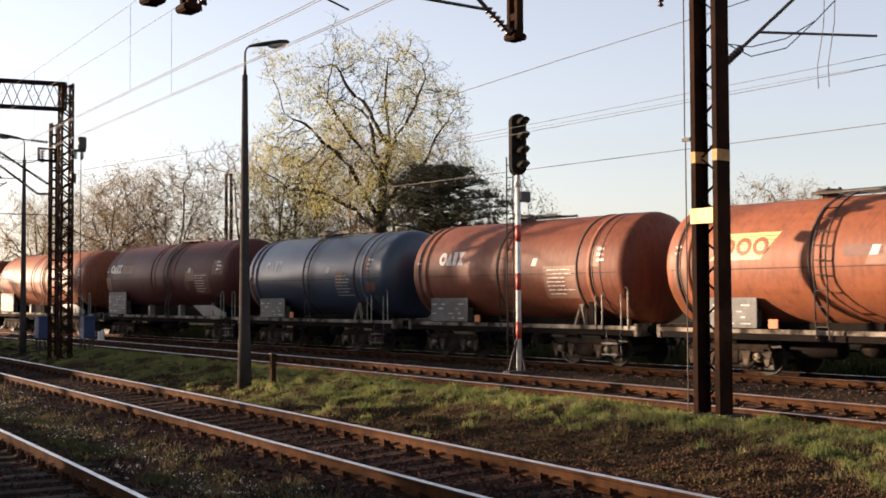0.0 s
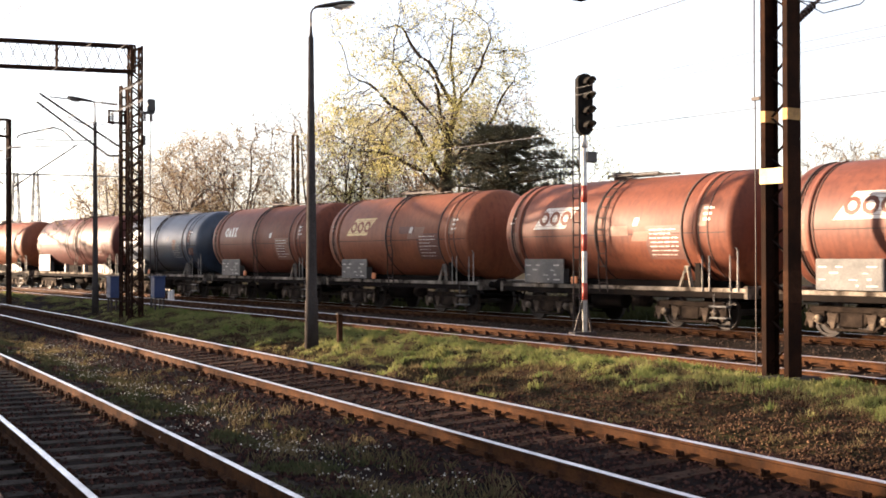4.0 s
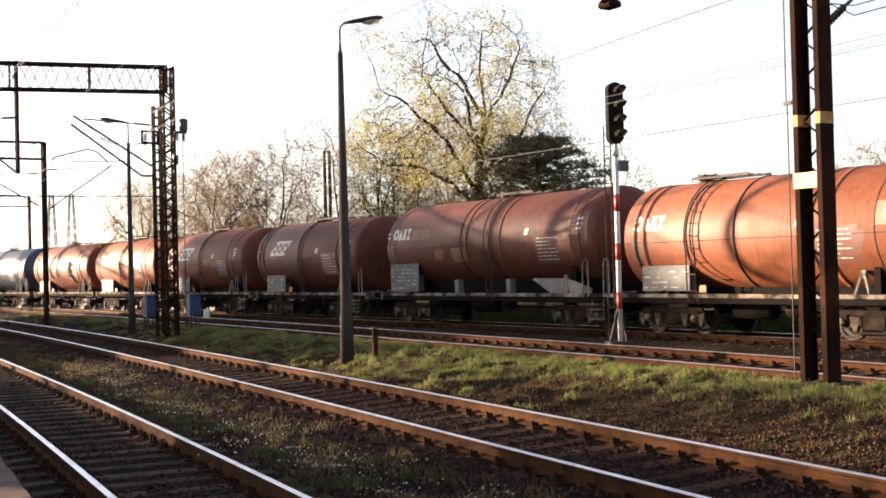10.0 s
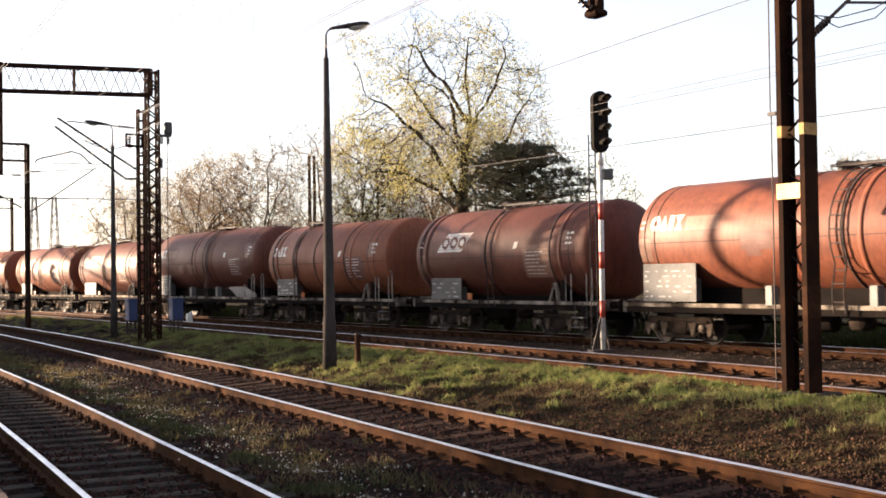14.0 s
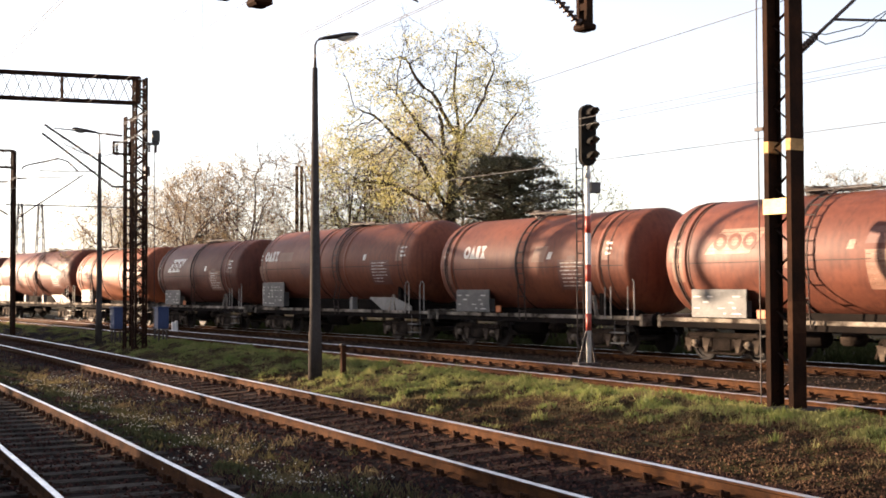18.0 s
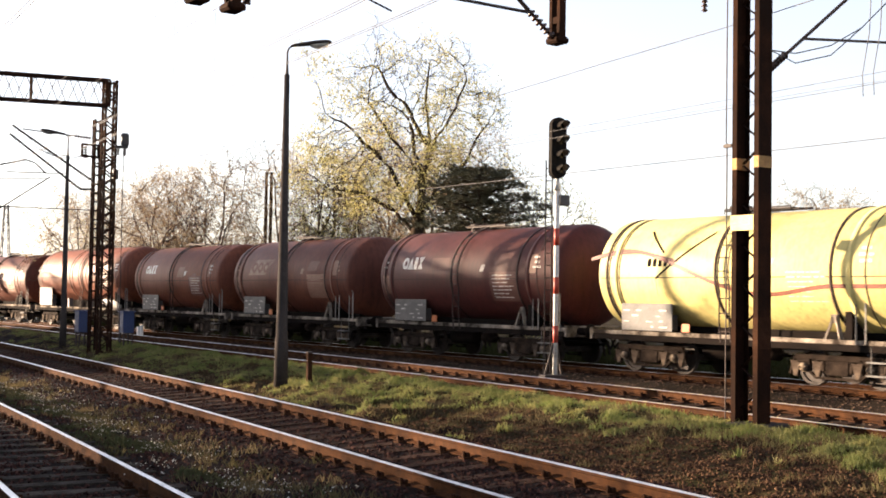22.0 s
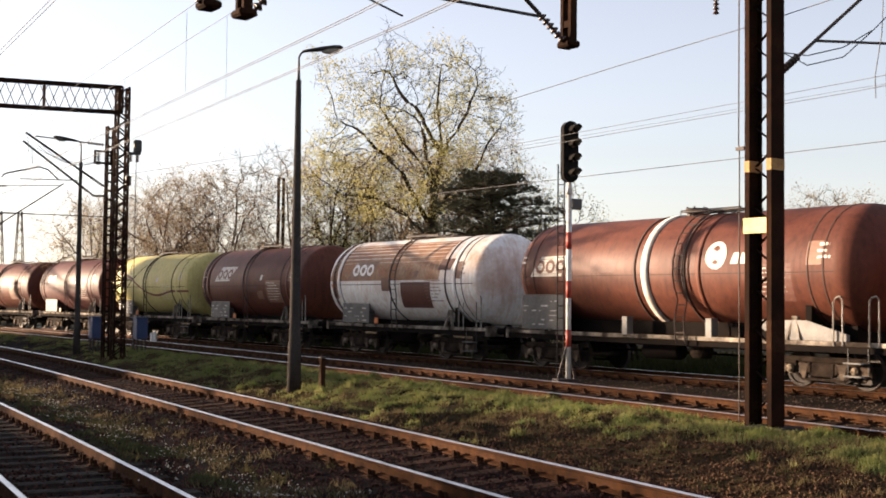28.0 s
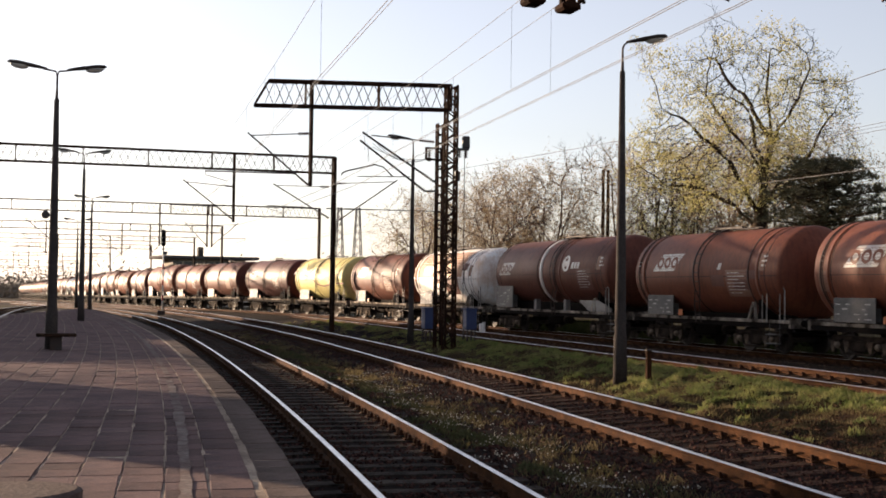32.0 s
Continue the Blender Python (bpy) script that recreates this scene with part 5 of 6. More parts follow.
# near mast of two channels, its portal overhead and the hanging posts
def make_near_mast():
    w = empty("overhead_mast", pose(0, 0, 0), "dark brown twin-channel mast with yellow bands by the siding", "overhead mast", "overhead line masts")
    for x, y in ((-14.50, 16.01), (-13.98, 15.96)):
        bm = bmesh.new()
        # channel: web on the outer side, flanges turned inwards
        q = 1 if x > -14.2 else -1
        prof = [(q * a, c) for a, c in ((-0.05, -0.16), (0.05, -0.16), (0.05, 0.16), (-0.05, 0.16), (-0.05, 0.148), (0.038, 0.148), (0.038, -0.148), (-0.05, -0.148))]
        lo, hi = [bm.verts.new((x + a, y + c, -0.4)) for a, c in prof], [bm.verts.new((x + a, y + c, 10.0)) for a, c in prof]
        bm.faces.new(lo)
        bm.faces.new(hi)
        for k in range(8):
            bm.faces.new((lo[k], lo[(k + 1) % 8], hi[(k + 1) % 8], hi[k]))
        bmesh.ops.recalc_face_normals(bm, faces=bm.faces[:])
        part("channel", bm, M["mast_paint"], w, "dark steel channel")
        for z, h in ((4.29, 0.19),):
            bm = bmesh.new()
            box(bm, x - 0.053, x + 0.053, y - 0.163, y + 0.163, z - h / 2, z + h / 2)
            part("yellow_band", bm, M["band_paint"], w, "faded yellow band")
    bm = bmesh.new()
    box(bm, -13.98 - 0.053, -13.98 + 0.053, 15.797, 16.123, 1.20, 1.72)
    part("pale_band", bm, M["clip"], w, "pale rusty band")
    bm = bmesh.new()
    box(bm, -14.56, -14.05, 15.822, 15.836, 3.16, 3.42, 0.004)
    part("yellow_plate", bm, M["yellow_paint"], w, "plain yellow plate")
    for a, c, z0, z1 in ((-14.47, -14.01, 0.0, 0.34), (-14.01, -14.47, 0.34, 0.68)):
        bm = bmesh.new()
        bar(bm, (a, 16.02, z0), (c, 16.02, z1), 0.06, 0.012)
        me = mesh_of("lacing_bar", bm, M["mast_paint"])
        for i in range(14):
            again("lacing_bar", me, None, w, pose(0, 0, 0.2 + 0.68 * i))
    bm = bmesh.new()
    path_tube(bm, [(-14.74, 15.93, 0.0), (-14.74, 15.93, 4.62), (-14.76, 15.93, 4.70), (-14.74, 15.93, 9.5)], 0.012, 6)
    for z in (4.62, 8.2):
        box(bm, -14.80, -14.62, 15.90, 15.96, z - 0.03, z + 0.03)
    part("earth_cable", bm, M["dark_steel"], w, "thin grey cable pipe")
    bm = bmesh.new()
    box(bm, -15.6, -14.6, 15.9, 16.0, 7.55, 7.61)
    part("switch_arm", bm, M["yellow_paint"], w)
    bm = bmesh.new()
    insulator(bm, (-15.30, 15.95, 7.03), (-15.30, 15.95, 7.58), 0.06, 7)
    part("insulator", bm, M["insulator"], w, "brown ribbed insulator", True)
    cantilever(w, (-14.0, 16.15, 5.87), (-14.0, 16.15, 8.2), at_line(3, -14.0, CONTACT) + Vector((0, 0.1, 0.1)), at_line(3, -14.0, 7.35) + Vector((0, 0.5, 0)), 0.5, 0.34, 2.6)
    bm = bmesh.new()
    truss(bm, (-14.2, 16.0, 8.7), (-13.2, 1.0, 8.7), 0.88, 20, 0.42, 0.075)
    part("beam", bm, M["mast_paint"], w, "laced steel beam")
    for y, x, z0 in ((11.72, -14.2, 5.74), (5.90, -13.9, 5.44), (6.36, -13.9, 5.40)):
        bm = bmesh.new()
        for s in (-0.09, 0.09):
            box(bm, x + s - 0.03, x + s + 0.03, y - 0.06, y + 0.06, z0 + 0.08, 8.75)
        for z in np.arange(z0 + 0.3, 8.7, 0.42):
            box(bm, x - 0.09, x + 0.09, y - 0.05, y + 0.05, z, z + 0.10)
        box(bm, x - 0.15, x + 0.15, y - 0.12, y + 0.12, z0, z0 + 0.10, 0.03)
        part("drop_post", bm, M["mast_paint"], w, "hanging steel post")
    cantilever(w, (-14.2, 11.62, 5.84), (-14.2, 11.62, 7.6), at_line(2, -14.2, CONTACT + 0.1), at_line(2, -14.2, 7.9), 0.55)
    cantilever(w, (-13.9, 5.80, 5.50), (-13.9, 5.80, 7.6), at_line(1, -13.9, CONTACT + 0.1), at_line(1, -13.9, 7.9), 0.6)
    cantilever(w, (-13.9, 6.46, 5.46), (-13.9, 6.46, 7.6), (-13.9, 8.6, CONTACT + 0.25), (-13.9, 8.4, 7.9), 0.6)
    bm = bmesh.new()
    box(bm, -14.45, -13.75, 15.55, 16.45, -0.5, -0.02, 0.04)
    part("footing", bm, M["concrete"], w, "concrete footing")
    return w


make_near_mast()


# ---- colour-light signals ----
def make_signal(x, y, yaw, heads, z_head, label, ladder=True, s=1.0):
    w = empty("railway_signal", pose(x, y, fall(x), 0, 0, yaw), label, "railway signal", "railway signals")
    bm = bmesh.new()
    rod(bm, (0, 0, -0.3), (0, 0, z_head - 0.1), 0.065, n=14)
    part("post", bm, M["white_paint"], w, "white steel post", True)
    for z in np.arange(0.9, z_head - 0.9, 1.2):
        bm = bmesh.new()
        rod(bm, (0, 0, z), (0, 0, z + 0.42), 0.0685, n=14)
        part("red_band", bm, M["red_paint"], w, "faded red band", True)
    bm = bmesh.new()
    box(bm, -0.35, 0.22, -0.22, 0.22, -0.35, 0.12, 0.02)
    for a, b in (((-0.3, 0.0), (-0.05, 0.9)), ((0.2, 0.0), (0.05, 0.8))):
        bar(bm, (a[0], 0, a[1]), (b[0], 0, b[1]), 0.05)
    part("foot", bm, M["dark_steel"], w)
    h = 1.52 * s
    bm = bmesh.new()
    ring = [(0.20 * s * math.cos(a), (h - 0.40 * s) / 2 * (1 if math.sin(a) >= 0 else -1) + 0.20 * s * math.sin(a)) for a in np.linspace(0.001, 2 * math.pi - 0.001, 28)]
    va = [bm.verts.new((p[0], -0.09, z_head + h / 2 + p[1])) for p in ring]
    vb = [bm.verts.new((p[0], 0.10, z_head + h / 2 + p[1])) for p in ring]
    bm.faces.new(va)
    bm.faces.new(list(reversed(vb)))
    for k in range(len(ring)):
        bm.faces.new((va[k], vb[k], vb[(k + 1) % len(ring)], va[(k + 1) % len(ring)]))
    bmesh.ops.recalc_face_normals(bm, faces=bm.faces[:])
    head = part("signal_head", bm, M["head_black"], w, "black rounded signal board")
    for i in range(heads):
        z = z_head + h * (i + 0.62) / (heads + 0.25)
        bm = bmesh.new()
        bmesh.ops.create_cone(bm, cap_ends=True, segments=18, radius1=0.085 * s, radius2=0.085 * s, depth=0.02, matrix=Matrix.Translation((0.02, -0.10, z)) @ Matrix.Rotation(math.pi / 2, 4, "X"))
        part("lens", bm, M["window"], head, "dark round lens", True)
        for name, r0, r1, m, tag in (("visor", 0.112, 0.104, "head_black", "black sheet visor"), ("visor_lining", 0.103, 0.099, "visor", "pale inside of the visor")):
            bm = bmesh.new()
            rows = []
            for a in np.linspace(-0.35, math.pi + 0.35, 13):
                deep = -0.48 if name == "visor" else -0.40
                rows.append([bm.verts.new((0.02 + q * s * math.cos(a), y0, z + q * s * math.sin(a))) for q, y0 in ((r0, -0.09), (r0, deep + 0.12 * (math.sin(a) < 0.2)), (r1, deep + 0.12 * (math.sin(a) < 0.2)), (r1, -0.09))])
            for p, q in zip(rows[:-1], rows[1:]):
                for k in range(4):
                    bm.faces.new((p[k], q[k], q[(k + 1) % 4], p[(k + 1) % 4]))
            part(name, bm, M[m], head, tag)
    bm = bmesh.new()
    rod(bm, (0, 0, z_head - 0.30), (0, 0, z_head + 0.02), 0.09, 0.05, n=12)
    part("collar", bm, M["white_paint"], w, "", True)
    bm = bmesh.new()
    box(bm, 0.02, 0.30, -0.12, 0.12, z_head - 0.66, z_head - 0.40, 0.02)
    part("relay_box", bm, M["plate"], w, "small grey box")
    if ladder:
        bm = bmesh.new()
        for px in (-0.09, -0.26):
            rod(bm, (px, 0.10, 0.1), (px, 0.10, z_head + 0.45), 0.018, n=5)
        for z in np.arange(0.4, z_head + 0.4, 0.30):
            rod(bm, (-0.26, 0.10, z), (-0.09, 0.10, z), 0.012, n=5)
        part("ladder", bm, M["dark_steel"], w, "narrow steel ladder")
    return w


make_signal(-23.8, 19.70, 74, 4, 4.95, "tall railway signal with four hooded lenses, red and white post")
make_signal(-98.1, 10.93, 80, 3, 5.1, "railway signal far down the line on a pale post", False, 0.85)

# short post, marker posts, blue cabinets
w = empty("marker_post", pose(-26.3, 14.22, 0), "short rusty rail post standing in the grass", "post")
bm = bmesh.new()
box(bm, -0.05, 0.05, -0.06, 0.06, -0.3, 0.60, 0.01)
part("stake", bm, M["clip"], w)
bm = bmesh.new()
box(bm, -0.07, 0.07, -0.075, 0.075, 0.60, 0.64, 0.008)
part("cap", bm, M["dark_steel"], w)
for x, y in ((-54.3, 20.6), (-56.8, 21.7)):
    w = empty("white_marker", pose(x, y, 0), "short white-painted marker post by the siding", "post", "white markers")
    bm = bmesh.new()
    box(bm, -0.08, 0.08, -0.06, 0.06, -0.3, 0.45, 0.02)
    part("stake", bm, M["white_paint"], w)
for x, y in ((-46.9, 17.3), (-47.9, 15.9)):
    w = empty("trackside_cabinet", pose(x, y, 0), "blue painted trackside cabinet on short legs by the tower", "cabinet", "blue cabinets")
    bm = bmesh.new()
    box(bm, -0.26, 0.26, -0.22, 0.22, 0.42, 1.22, 0.02)
    part("cabinet_body", bm, M["blue"], w)
    bm = bmesh.new()
    box(bm, -0.29, 0.29, -0.26, 0.26, 1.22, 1.27, 0.012)
    part("lid", bm, M["blue"], w)
    bm = bmesh.new()
    box(bm, -0.03, 0.03, -0.03, 0.03, -0.4, 0.42)
    me = mesh_of("leg", bm, M["dark_steel"])
    for lx in (-0.2, 0.2):
        for ly in (-0.16, 0.16):
            again("leg", me, None, w, pose(lx, ly, 0))

# bench round the platform lamp, low round-cornered seat near the eye
w = empty("platform_bench", pose(-32.6, 1.05, PLAT_Z), "dark wooden platform bench on a single metal leg", "bench")
bm = bmesh.new()
box(bm, -0.22, 0.22, -0.48, 0.48, 0.34, 0.42, 0.015)
part("seat", bm, M["wood"], w, "dark board seat")
bm = bmesh.new()
box(bm, -0.10, 0.10, -0.14, 0.14, -0.02, 0.34, 0.01)
part("leg", bm, M["dark_steel"], w)
w = empty("loudspeaker", pose(-33.1, 0.74, 3.74), "dark round loudspeaker fixed to the platform lamp", "loudspeaker")
bm = bmesh.new()
lathe(bm, [(-0.08, 0.04), (0.0, 0.07), (0.15, 0.105), (0.165, 0.085), (0.16, 0.02)], 16)
part("horn", bm, M["black"], w, "", True)
bm = bmesh.new()
bar(bm, (0, 0, 0), (-0.05, 0.24, 0), 0.04)
part("arm", bm, M["dark_steel"], w)
w = empty("concrete_bench", pose(-7.35, -0.12, PLAT_Z, 0, 0, 12), "pale concrete bench slab with rounded corners on a block", "bench")
bm = bmesh.new()
lathe(bm, [(0.39, 0.50), (0.40, 0.53), (0.455, 0.53), (0.47, 0.50), (0.471, 0.02)], 28, "z")
bmesh.ops.transform(bm, matrix=Matrix.Diagonal((0.7, 1.0, 1, 1)), verts=bm.verts)
part("seat", bm, M["edge_slab"], w, "pale worn slab")
bm = bmesh.new()
box(bm, -0.2, 0.2, -0.32, 0.32, -0.02, 0.39, 0.02)
part("block", bm, M["concrete"], w)


# ---- overhead wires ----
def wire_path(name, pts, r, parent):
    bm = bmesh.new()
    path_tube(bm, pts, r, 5)
    return part(name, bm, M["wire"], parent)


def make_overhead(k, stops, double=True, lift=0.0, aside=0.0, carry=MESSENGER + 0.65 - CONTACT):
    w = empty("overhead_wires", pose(0, 0, 0), "thin twin contact wires hung from a sagging carrier cable", "overhead wires", "overhead wires")
    for off in ((-0.03, 0.03) if double else (0.0,)):
        pts = []
        for a, b in zip(stops[:-1], stops[1:]):
            n = 6
            pts += [at_line(k, a, CONTACT + lift) + (at_line(k, b, CONTACT + lift) - at_line(k, a, CONTACT + lift)) * i / n + Vector((0, off + aside, 0)) for i in range(n)]
        wire_path("contact_wire", pts, 0.006, w)
    pts = []
    dm = bmesh.new()
    for a, b in zip(stops[:-1], stops[1:]):
        n = 8
        for i in range(n):
            u = i / n
            p = at_line(k, a, 0) + (at_line(k, b, 0) - at_line(k, a, 0)) * u
            p.z += CONTACT + carry + lift - min(0.15, carry * 0.2) * 4 * u * (1 - u)
            p.y += aside
            pts.append(p)
            if i in (2, 4, 6):
                rod(dm, p, Vector((p.x, p.y, CONTACT + lift + fall(p.x))), 0.003, n=4)
    wire_path("carrier_cable", pts, 0.0055, w)
    part("dropper", dm, M["wire"], w, kind="stuff")


make_overhead(1, [22, -14, -44, -61, -100, -128])
make_overhead(2, [22, -14, -44, -61, -100, -128])
make_overhead(2, [22, -14, -44, -61], aside=-0.8)
make_overhead(3, [25, -14, -61, -90], False, lift=-0.06, carry=0.18)
make_overhead(4, [30, -20, -61, -100, -128, -155, -182, -225, -275, -330], lift=0.2, carry=1.38)
w = empty("feeder_cable", pose(0, 0, 0), "single feeder cable strung high beside the lines", "cable")
wire_path("cable", [(10, 16.1, 7.9), (-12.1, 16.05, 6.90), (-14.5, 16.19, 6.77), (-18, 16.1, 6.56), (-22, 16.0, 6.28), (-30, 15.7, 6.12), (-42.6, 15.1, 6.35)], 0.008, w)
w = empty("jumper_cable", pose(0, 0, 0), "loose looping jumper cables at the mast", "cable")
for dz in (0.0, 0.16):
    wire_path("cable", [(-13.9, 16.05, 6.15), (-13.6, 16.3, 6.08 - dz), (-13.2, 16.7, 6.2 - dz), (-12.9, 17.1, 6.5), (-12.6, 17.6, 7.1)], 0.010, w)
for dx in (0.0, 0.22):
    wire_path("cable", [(-13.3 + dx, 17.9, 7.6), (-13.35 + dx, 17.9, 6.6), (-13.45 + dx, 17.85, 5.9), (-13.4 + dx, 17.8, 5.5)], 0.008, w)


# ---- trees ----
class Wood:
    def __init__(self):
        self.v, self.f, self.leaf = [], [], []

    def tube(self, pts, radii, n):
        o = len(self.v)
        for i, (p, r) in enumerate(zip(pts, radii)):
            d = (pts[min(i + 1, len(pts) - 1)] - pts[max(i - 1, 0)]).normalized()
            a = d.orthogonal().normalized()
            b = d.cross(a)
            for k in range(n):
                t = 2 * math.pi * k / n
                self.v.append(tuple(p + (a * math.cos(t) + b * math.sin(t)) * r))
        for i in range(len(pts) - 1):
            for k in range(n):
                self.f.append((o + i * n + k, o + i * n + (k + 1) % n, o + (i + 1) * n + (k + 1) % n, o + (i + 1) * n + k))


def along(pts, step):
    """Places along a bent line at even steps."""
    out = [pts[0]]
    for a, b in zip(pts[:-1], pts[1:]):
        n = max(1, round((b - a).length / step))
        out += [a.lerp(b, (k + 1) / n) for k in range(n)]
    return out


def grow(seed, limbs, tips, step, reach, kill):
    """Grows a crown: from the given limbs, shoots reach out for the free places until all are met. Gives places and parents."""
    g = np.random.RandomState(seed)
    at, up = [], []
    for line in limbs:
        line = along(line, step)
        far = [min(1.0, i * step / 1.5) for i in range(len(line))]
        line = [p + noise.noise_vector(p * 0.55 + Vector((seed, 0, 0))) * 0.22 * u + noise.noise_vector(p * 1.5 + Vector((seed, 5, 0))) * 0.13 * u for p, u in zip(line, far)] if at else line
        k = -1
        if at:
            k = int(np.argmin(((np.array(at) - np.array(line[0])) ** 2).sum(1)))
        for p in line if not at else line[1:]:
            at.append(tuple(p))
            up.append(k)
            k = len(at) - 1
    at = np.array(at)
    free = np.array([tuple(p) for p in tips])
    d = np.sqrt(((free[:, None] - at[None]) ** 2).sum(2))
    near, dist = d.argmin(1), d.min(1)
    for _ in range(70):
        keep = dist > kill
        free, near, dist = free[keep], near[keep], dist[keep]
        pull = dist < reach
        if not pull.any():
            break
        to = (free[pull] - at[near[pull]]) / dist[pull][:, None]
        who = near[pull]
        nodes = np.unique(who)
        way = np.zeros((len(at), 3))
        np.add.at(way, who, to)
        way = way[nodes]
        way += g.normal(size=way.shape) * 0.22 * np.linalg.norm(way, axis=1)[:, None] + np.array((0, 0, 0.10))
        way /= np.linalg.norm(way, axis=1)[:, None] + 1e-9
        fresh = at[nodes] + way * step
        o = len(at)
        at = np.vstack([at, fresh])
        up += nodes.tolist()
        d = np.sqrt(((free[:, None] - fresh[None]) ** 2).sum(2))
        m = d.min(1)
        near = np.where(m < dist, o + d.argmin(1), near)
        stuck = (m >= dist) & pull
        dist = np.minimum(m, dist)
        dist[stuck] = np.where(g.uniform(size=stuck.sum()) < 0.35, 0, dist[stuck])
    return at, up


def build_wood(at, up, fine, rng, twigs, twig_len, power=2.25):
    """Thickens the shoots towards the root, joins them into limbs and adds the last twigs."""
    n = len(at)
    kids = [[] for _ in range(n)]
    for k, u in enumerate(up):
        if u >= 0:
            kids[u].append(k)
    load = [0.0] * n
    for k in range(n - 1, -1, -1):
        load[k] = load[k] or 1.0
        if up[k] >= 0:
            load[up[k]] += load[k]
    thick = [fine * v ** (1 / power) for v in load]
    place = [Vector(p) for p in at]
    wood, ends = Wood(), []
    todo = [(-1, 0)]
    while todo:
        u, k = todo.pop()
        line, radius = ([place[u]], [thick[k] * 1.05]) if u >= 0 else ([], [])
        while True:
            line.append(place[k])
            radius.append(thick[k])
            if not kids[k]:
                ends.append(place[k])
                break
            order = sorted(kids[k], key=lambda q: -load[q])
            todo += [(k, q) for q in order[1:]]
            k = order[0]
        if len(line) > 1:
            wood.tube(line, radius, 9 if radius[0] > 0.09 else 5 if radius[0] > 0.03 else 3)
    for k in range(n):
        if load[k] > 5 or rng.random() > 0.75:
            continue
        back = (place[k] - place[up[k]]).normalized() if up[k] >= 0 else Vector((0, 0, 1))
        for _ in range(twigs):
            v = (back * 0.7 + Vector((rng.gauss(0, 0.55), rng.gauss(0, 0.55), rng.gauss(0.12, 0.5)))).normalized()
            e = place[k] + v * twig_len * rng.uniform(0.5, 1.2)
            m = place[k].lerp(e, 0.5) + Vector((rng.gauss(0, 1), rng.gauss(0, 1), rng.gauss(0, 1))) * 0.06 * twig_len
            wood.tube([place[k], m, e], [fine, fine * 0.8, fine * 0.5], 3)
            ends.append(e)
    return wood, ends


def leaf_mesh(name, places, rng, size, material):
    n = len(places)
    g = np.random.RandomState(rng.randint(0, 9999))
    c = np.array([tuple(p) for p in places])
    a = g.normal(size=(n, 3))
    a /= np.linalg.norm(a, axis=1)[:, None]
    b = np.cross(a, g.normal(size=(n, 3)))
    b /= np.linalg.norm(b, axis=1)[:, None]
    s = size * g.uniform(0.5, 1.3, (n, 1))
    v = np.stack([c - a * s, c + b * s * 0.6, c + a * s, c - b * s * 0.6], 1).reshape(-1, 3)
    me = bpy.data.meshes.new(name)
    me.from_pydata(v.tolist(), [], [(4 * i, 4 * i + 1, 4 * i + 2, 4 * i + 3) for i in range(n)])
    me.materials.append(material)
    return me


def make_tree(seed, count, centre, radii, bole, fine, leaf, per, size, spread, label, at, low=-0.75, gaps=-0.22, limbs=None, power=2.25, twigs=2, kill=0.44):
    """A tree whose shoots fill a rounded, uneven crown."""
    rng = random.Random(seed)
    tips = []
    while len(tips) < count:
        v = Vector((rng.uniform(-1, 1), rng.uniform(-1, 1), rng.uniform(low, 1)))
        lump = 0.90 + 0.42 * noise.noise(v.normalized() * 2.3 + Vector((seed, 0, 0)))
        if v.length > lump or (v.length < 0.6 and rng.random() < 0.6):
            continue
        tips.append(Vector((centre[0] + v.x * radii[0], centre[1] + v.y * radii[1], centre[2] + v.z * radii[2])))
    if limbs is None:
        high = centre[2] + radii[2] * 0.35
        lead = [Vector((centre[0] * (k / 5) ** 2 + rng.gauss(0, 0.13) * (k > 1), centre[1] * (k / 5) ** 2 + rng.gauss(0, 0.13) * (k > 1), -0.3 + (high + 0.3) * k / 5)) for k in range(6)]
        limbs = [lead]
        for k in range(6):
            a, z = k * 2.4 + rng.uniform(-0.5, 0.5), bole + (high - bole) * 0.6 * rng.random()
            o, u = rng.uniform(0.5, 0.72), (z + 0.3) / (high + 0.3) * 5
            p = lead[int(u)].lerp(lead[min(5, int(u) + 1)], u - int(u))
            e = Vector((math.cos(a) * radii[0] * o, math.sin(a) * radii[1] * o, min(centre[2] + radii[2] * rng.uniform(-0.2, 0.5), z + 3.6) - z))
            limbs.append([p, p + Vector((e.x * 0.3, e.y * 0.3, e.z * 0.5)), p + Vector((e.x * 0.7, e.y * 0.7, e.z * 0.82)), p + e])
    nodes, up = grow(seed, limbs, tips, 0.28, 3.0, kill)
    wood, ends = build_wood(nodes, up, fine, rng, twigs, 0.5, power)
    w = empty("tree", pose(*at), label, "tree", "spring trees")
    me = bpy.data.meshes.new("trunk")
    me.from_pydata(wood.v, [], wood.f)
    me.polygons.foreach_set("use_smooth", [True] * len(me.polygons))
    me.materials.append(M["bark" if leaf == "leaf_spring" else "twig"])
    t = new("trunk", me)
    t.parent = w
    places = []
    for p in ends:
        if noise.noise(p * 0.36 + Vector((seed, 3, 1))) < gaps:
            continue
        for _ in range(per):
            places.append(p + Vector((rng.gauss(0, 1), rng.gauss(0, 1), rng.gauss(0, 1))) * spread)
    c = new("crown", leaf_mesh("crown", places, rng, size, M[leaf]))
    c.parent = w
    tagged(c, kind="stuff")
    return w


def beside(*rows):
    """Limb places given as metres along the train's way, behind it, and up."""
    return [Vector((0.533 * a - 0.846 * b, 0.846 * a + 0.533 * b, z)) for a, b, z in rows]


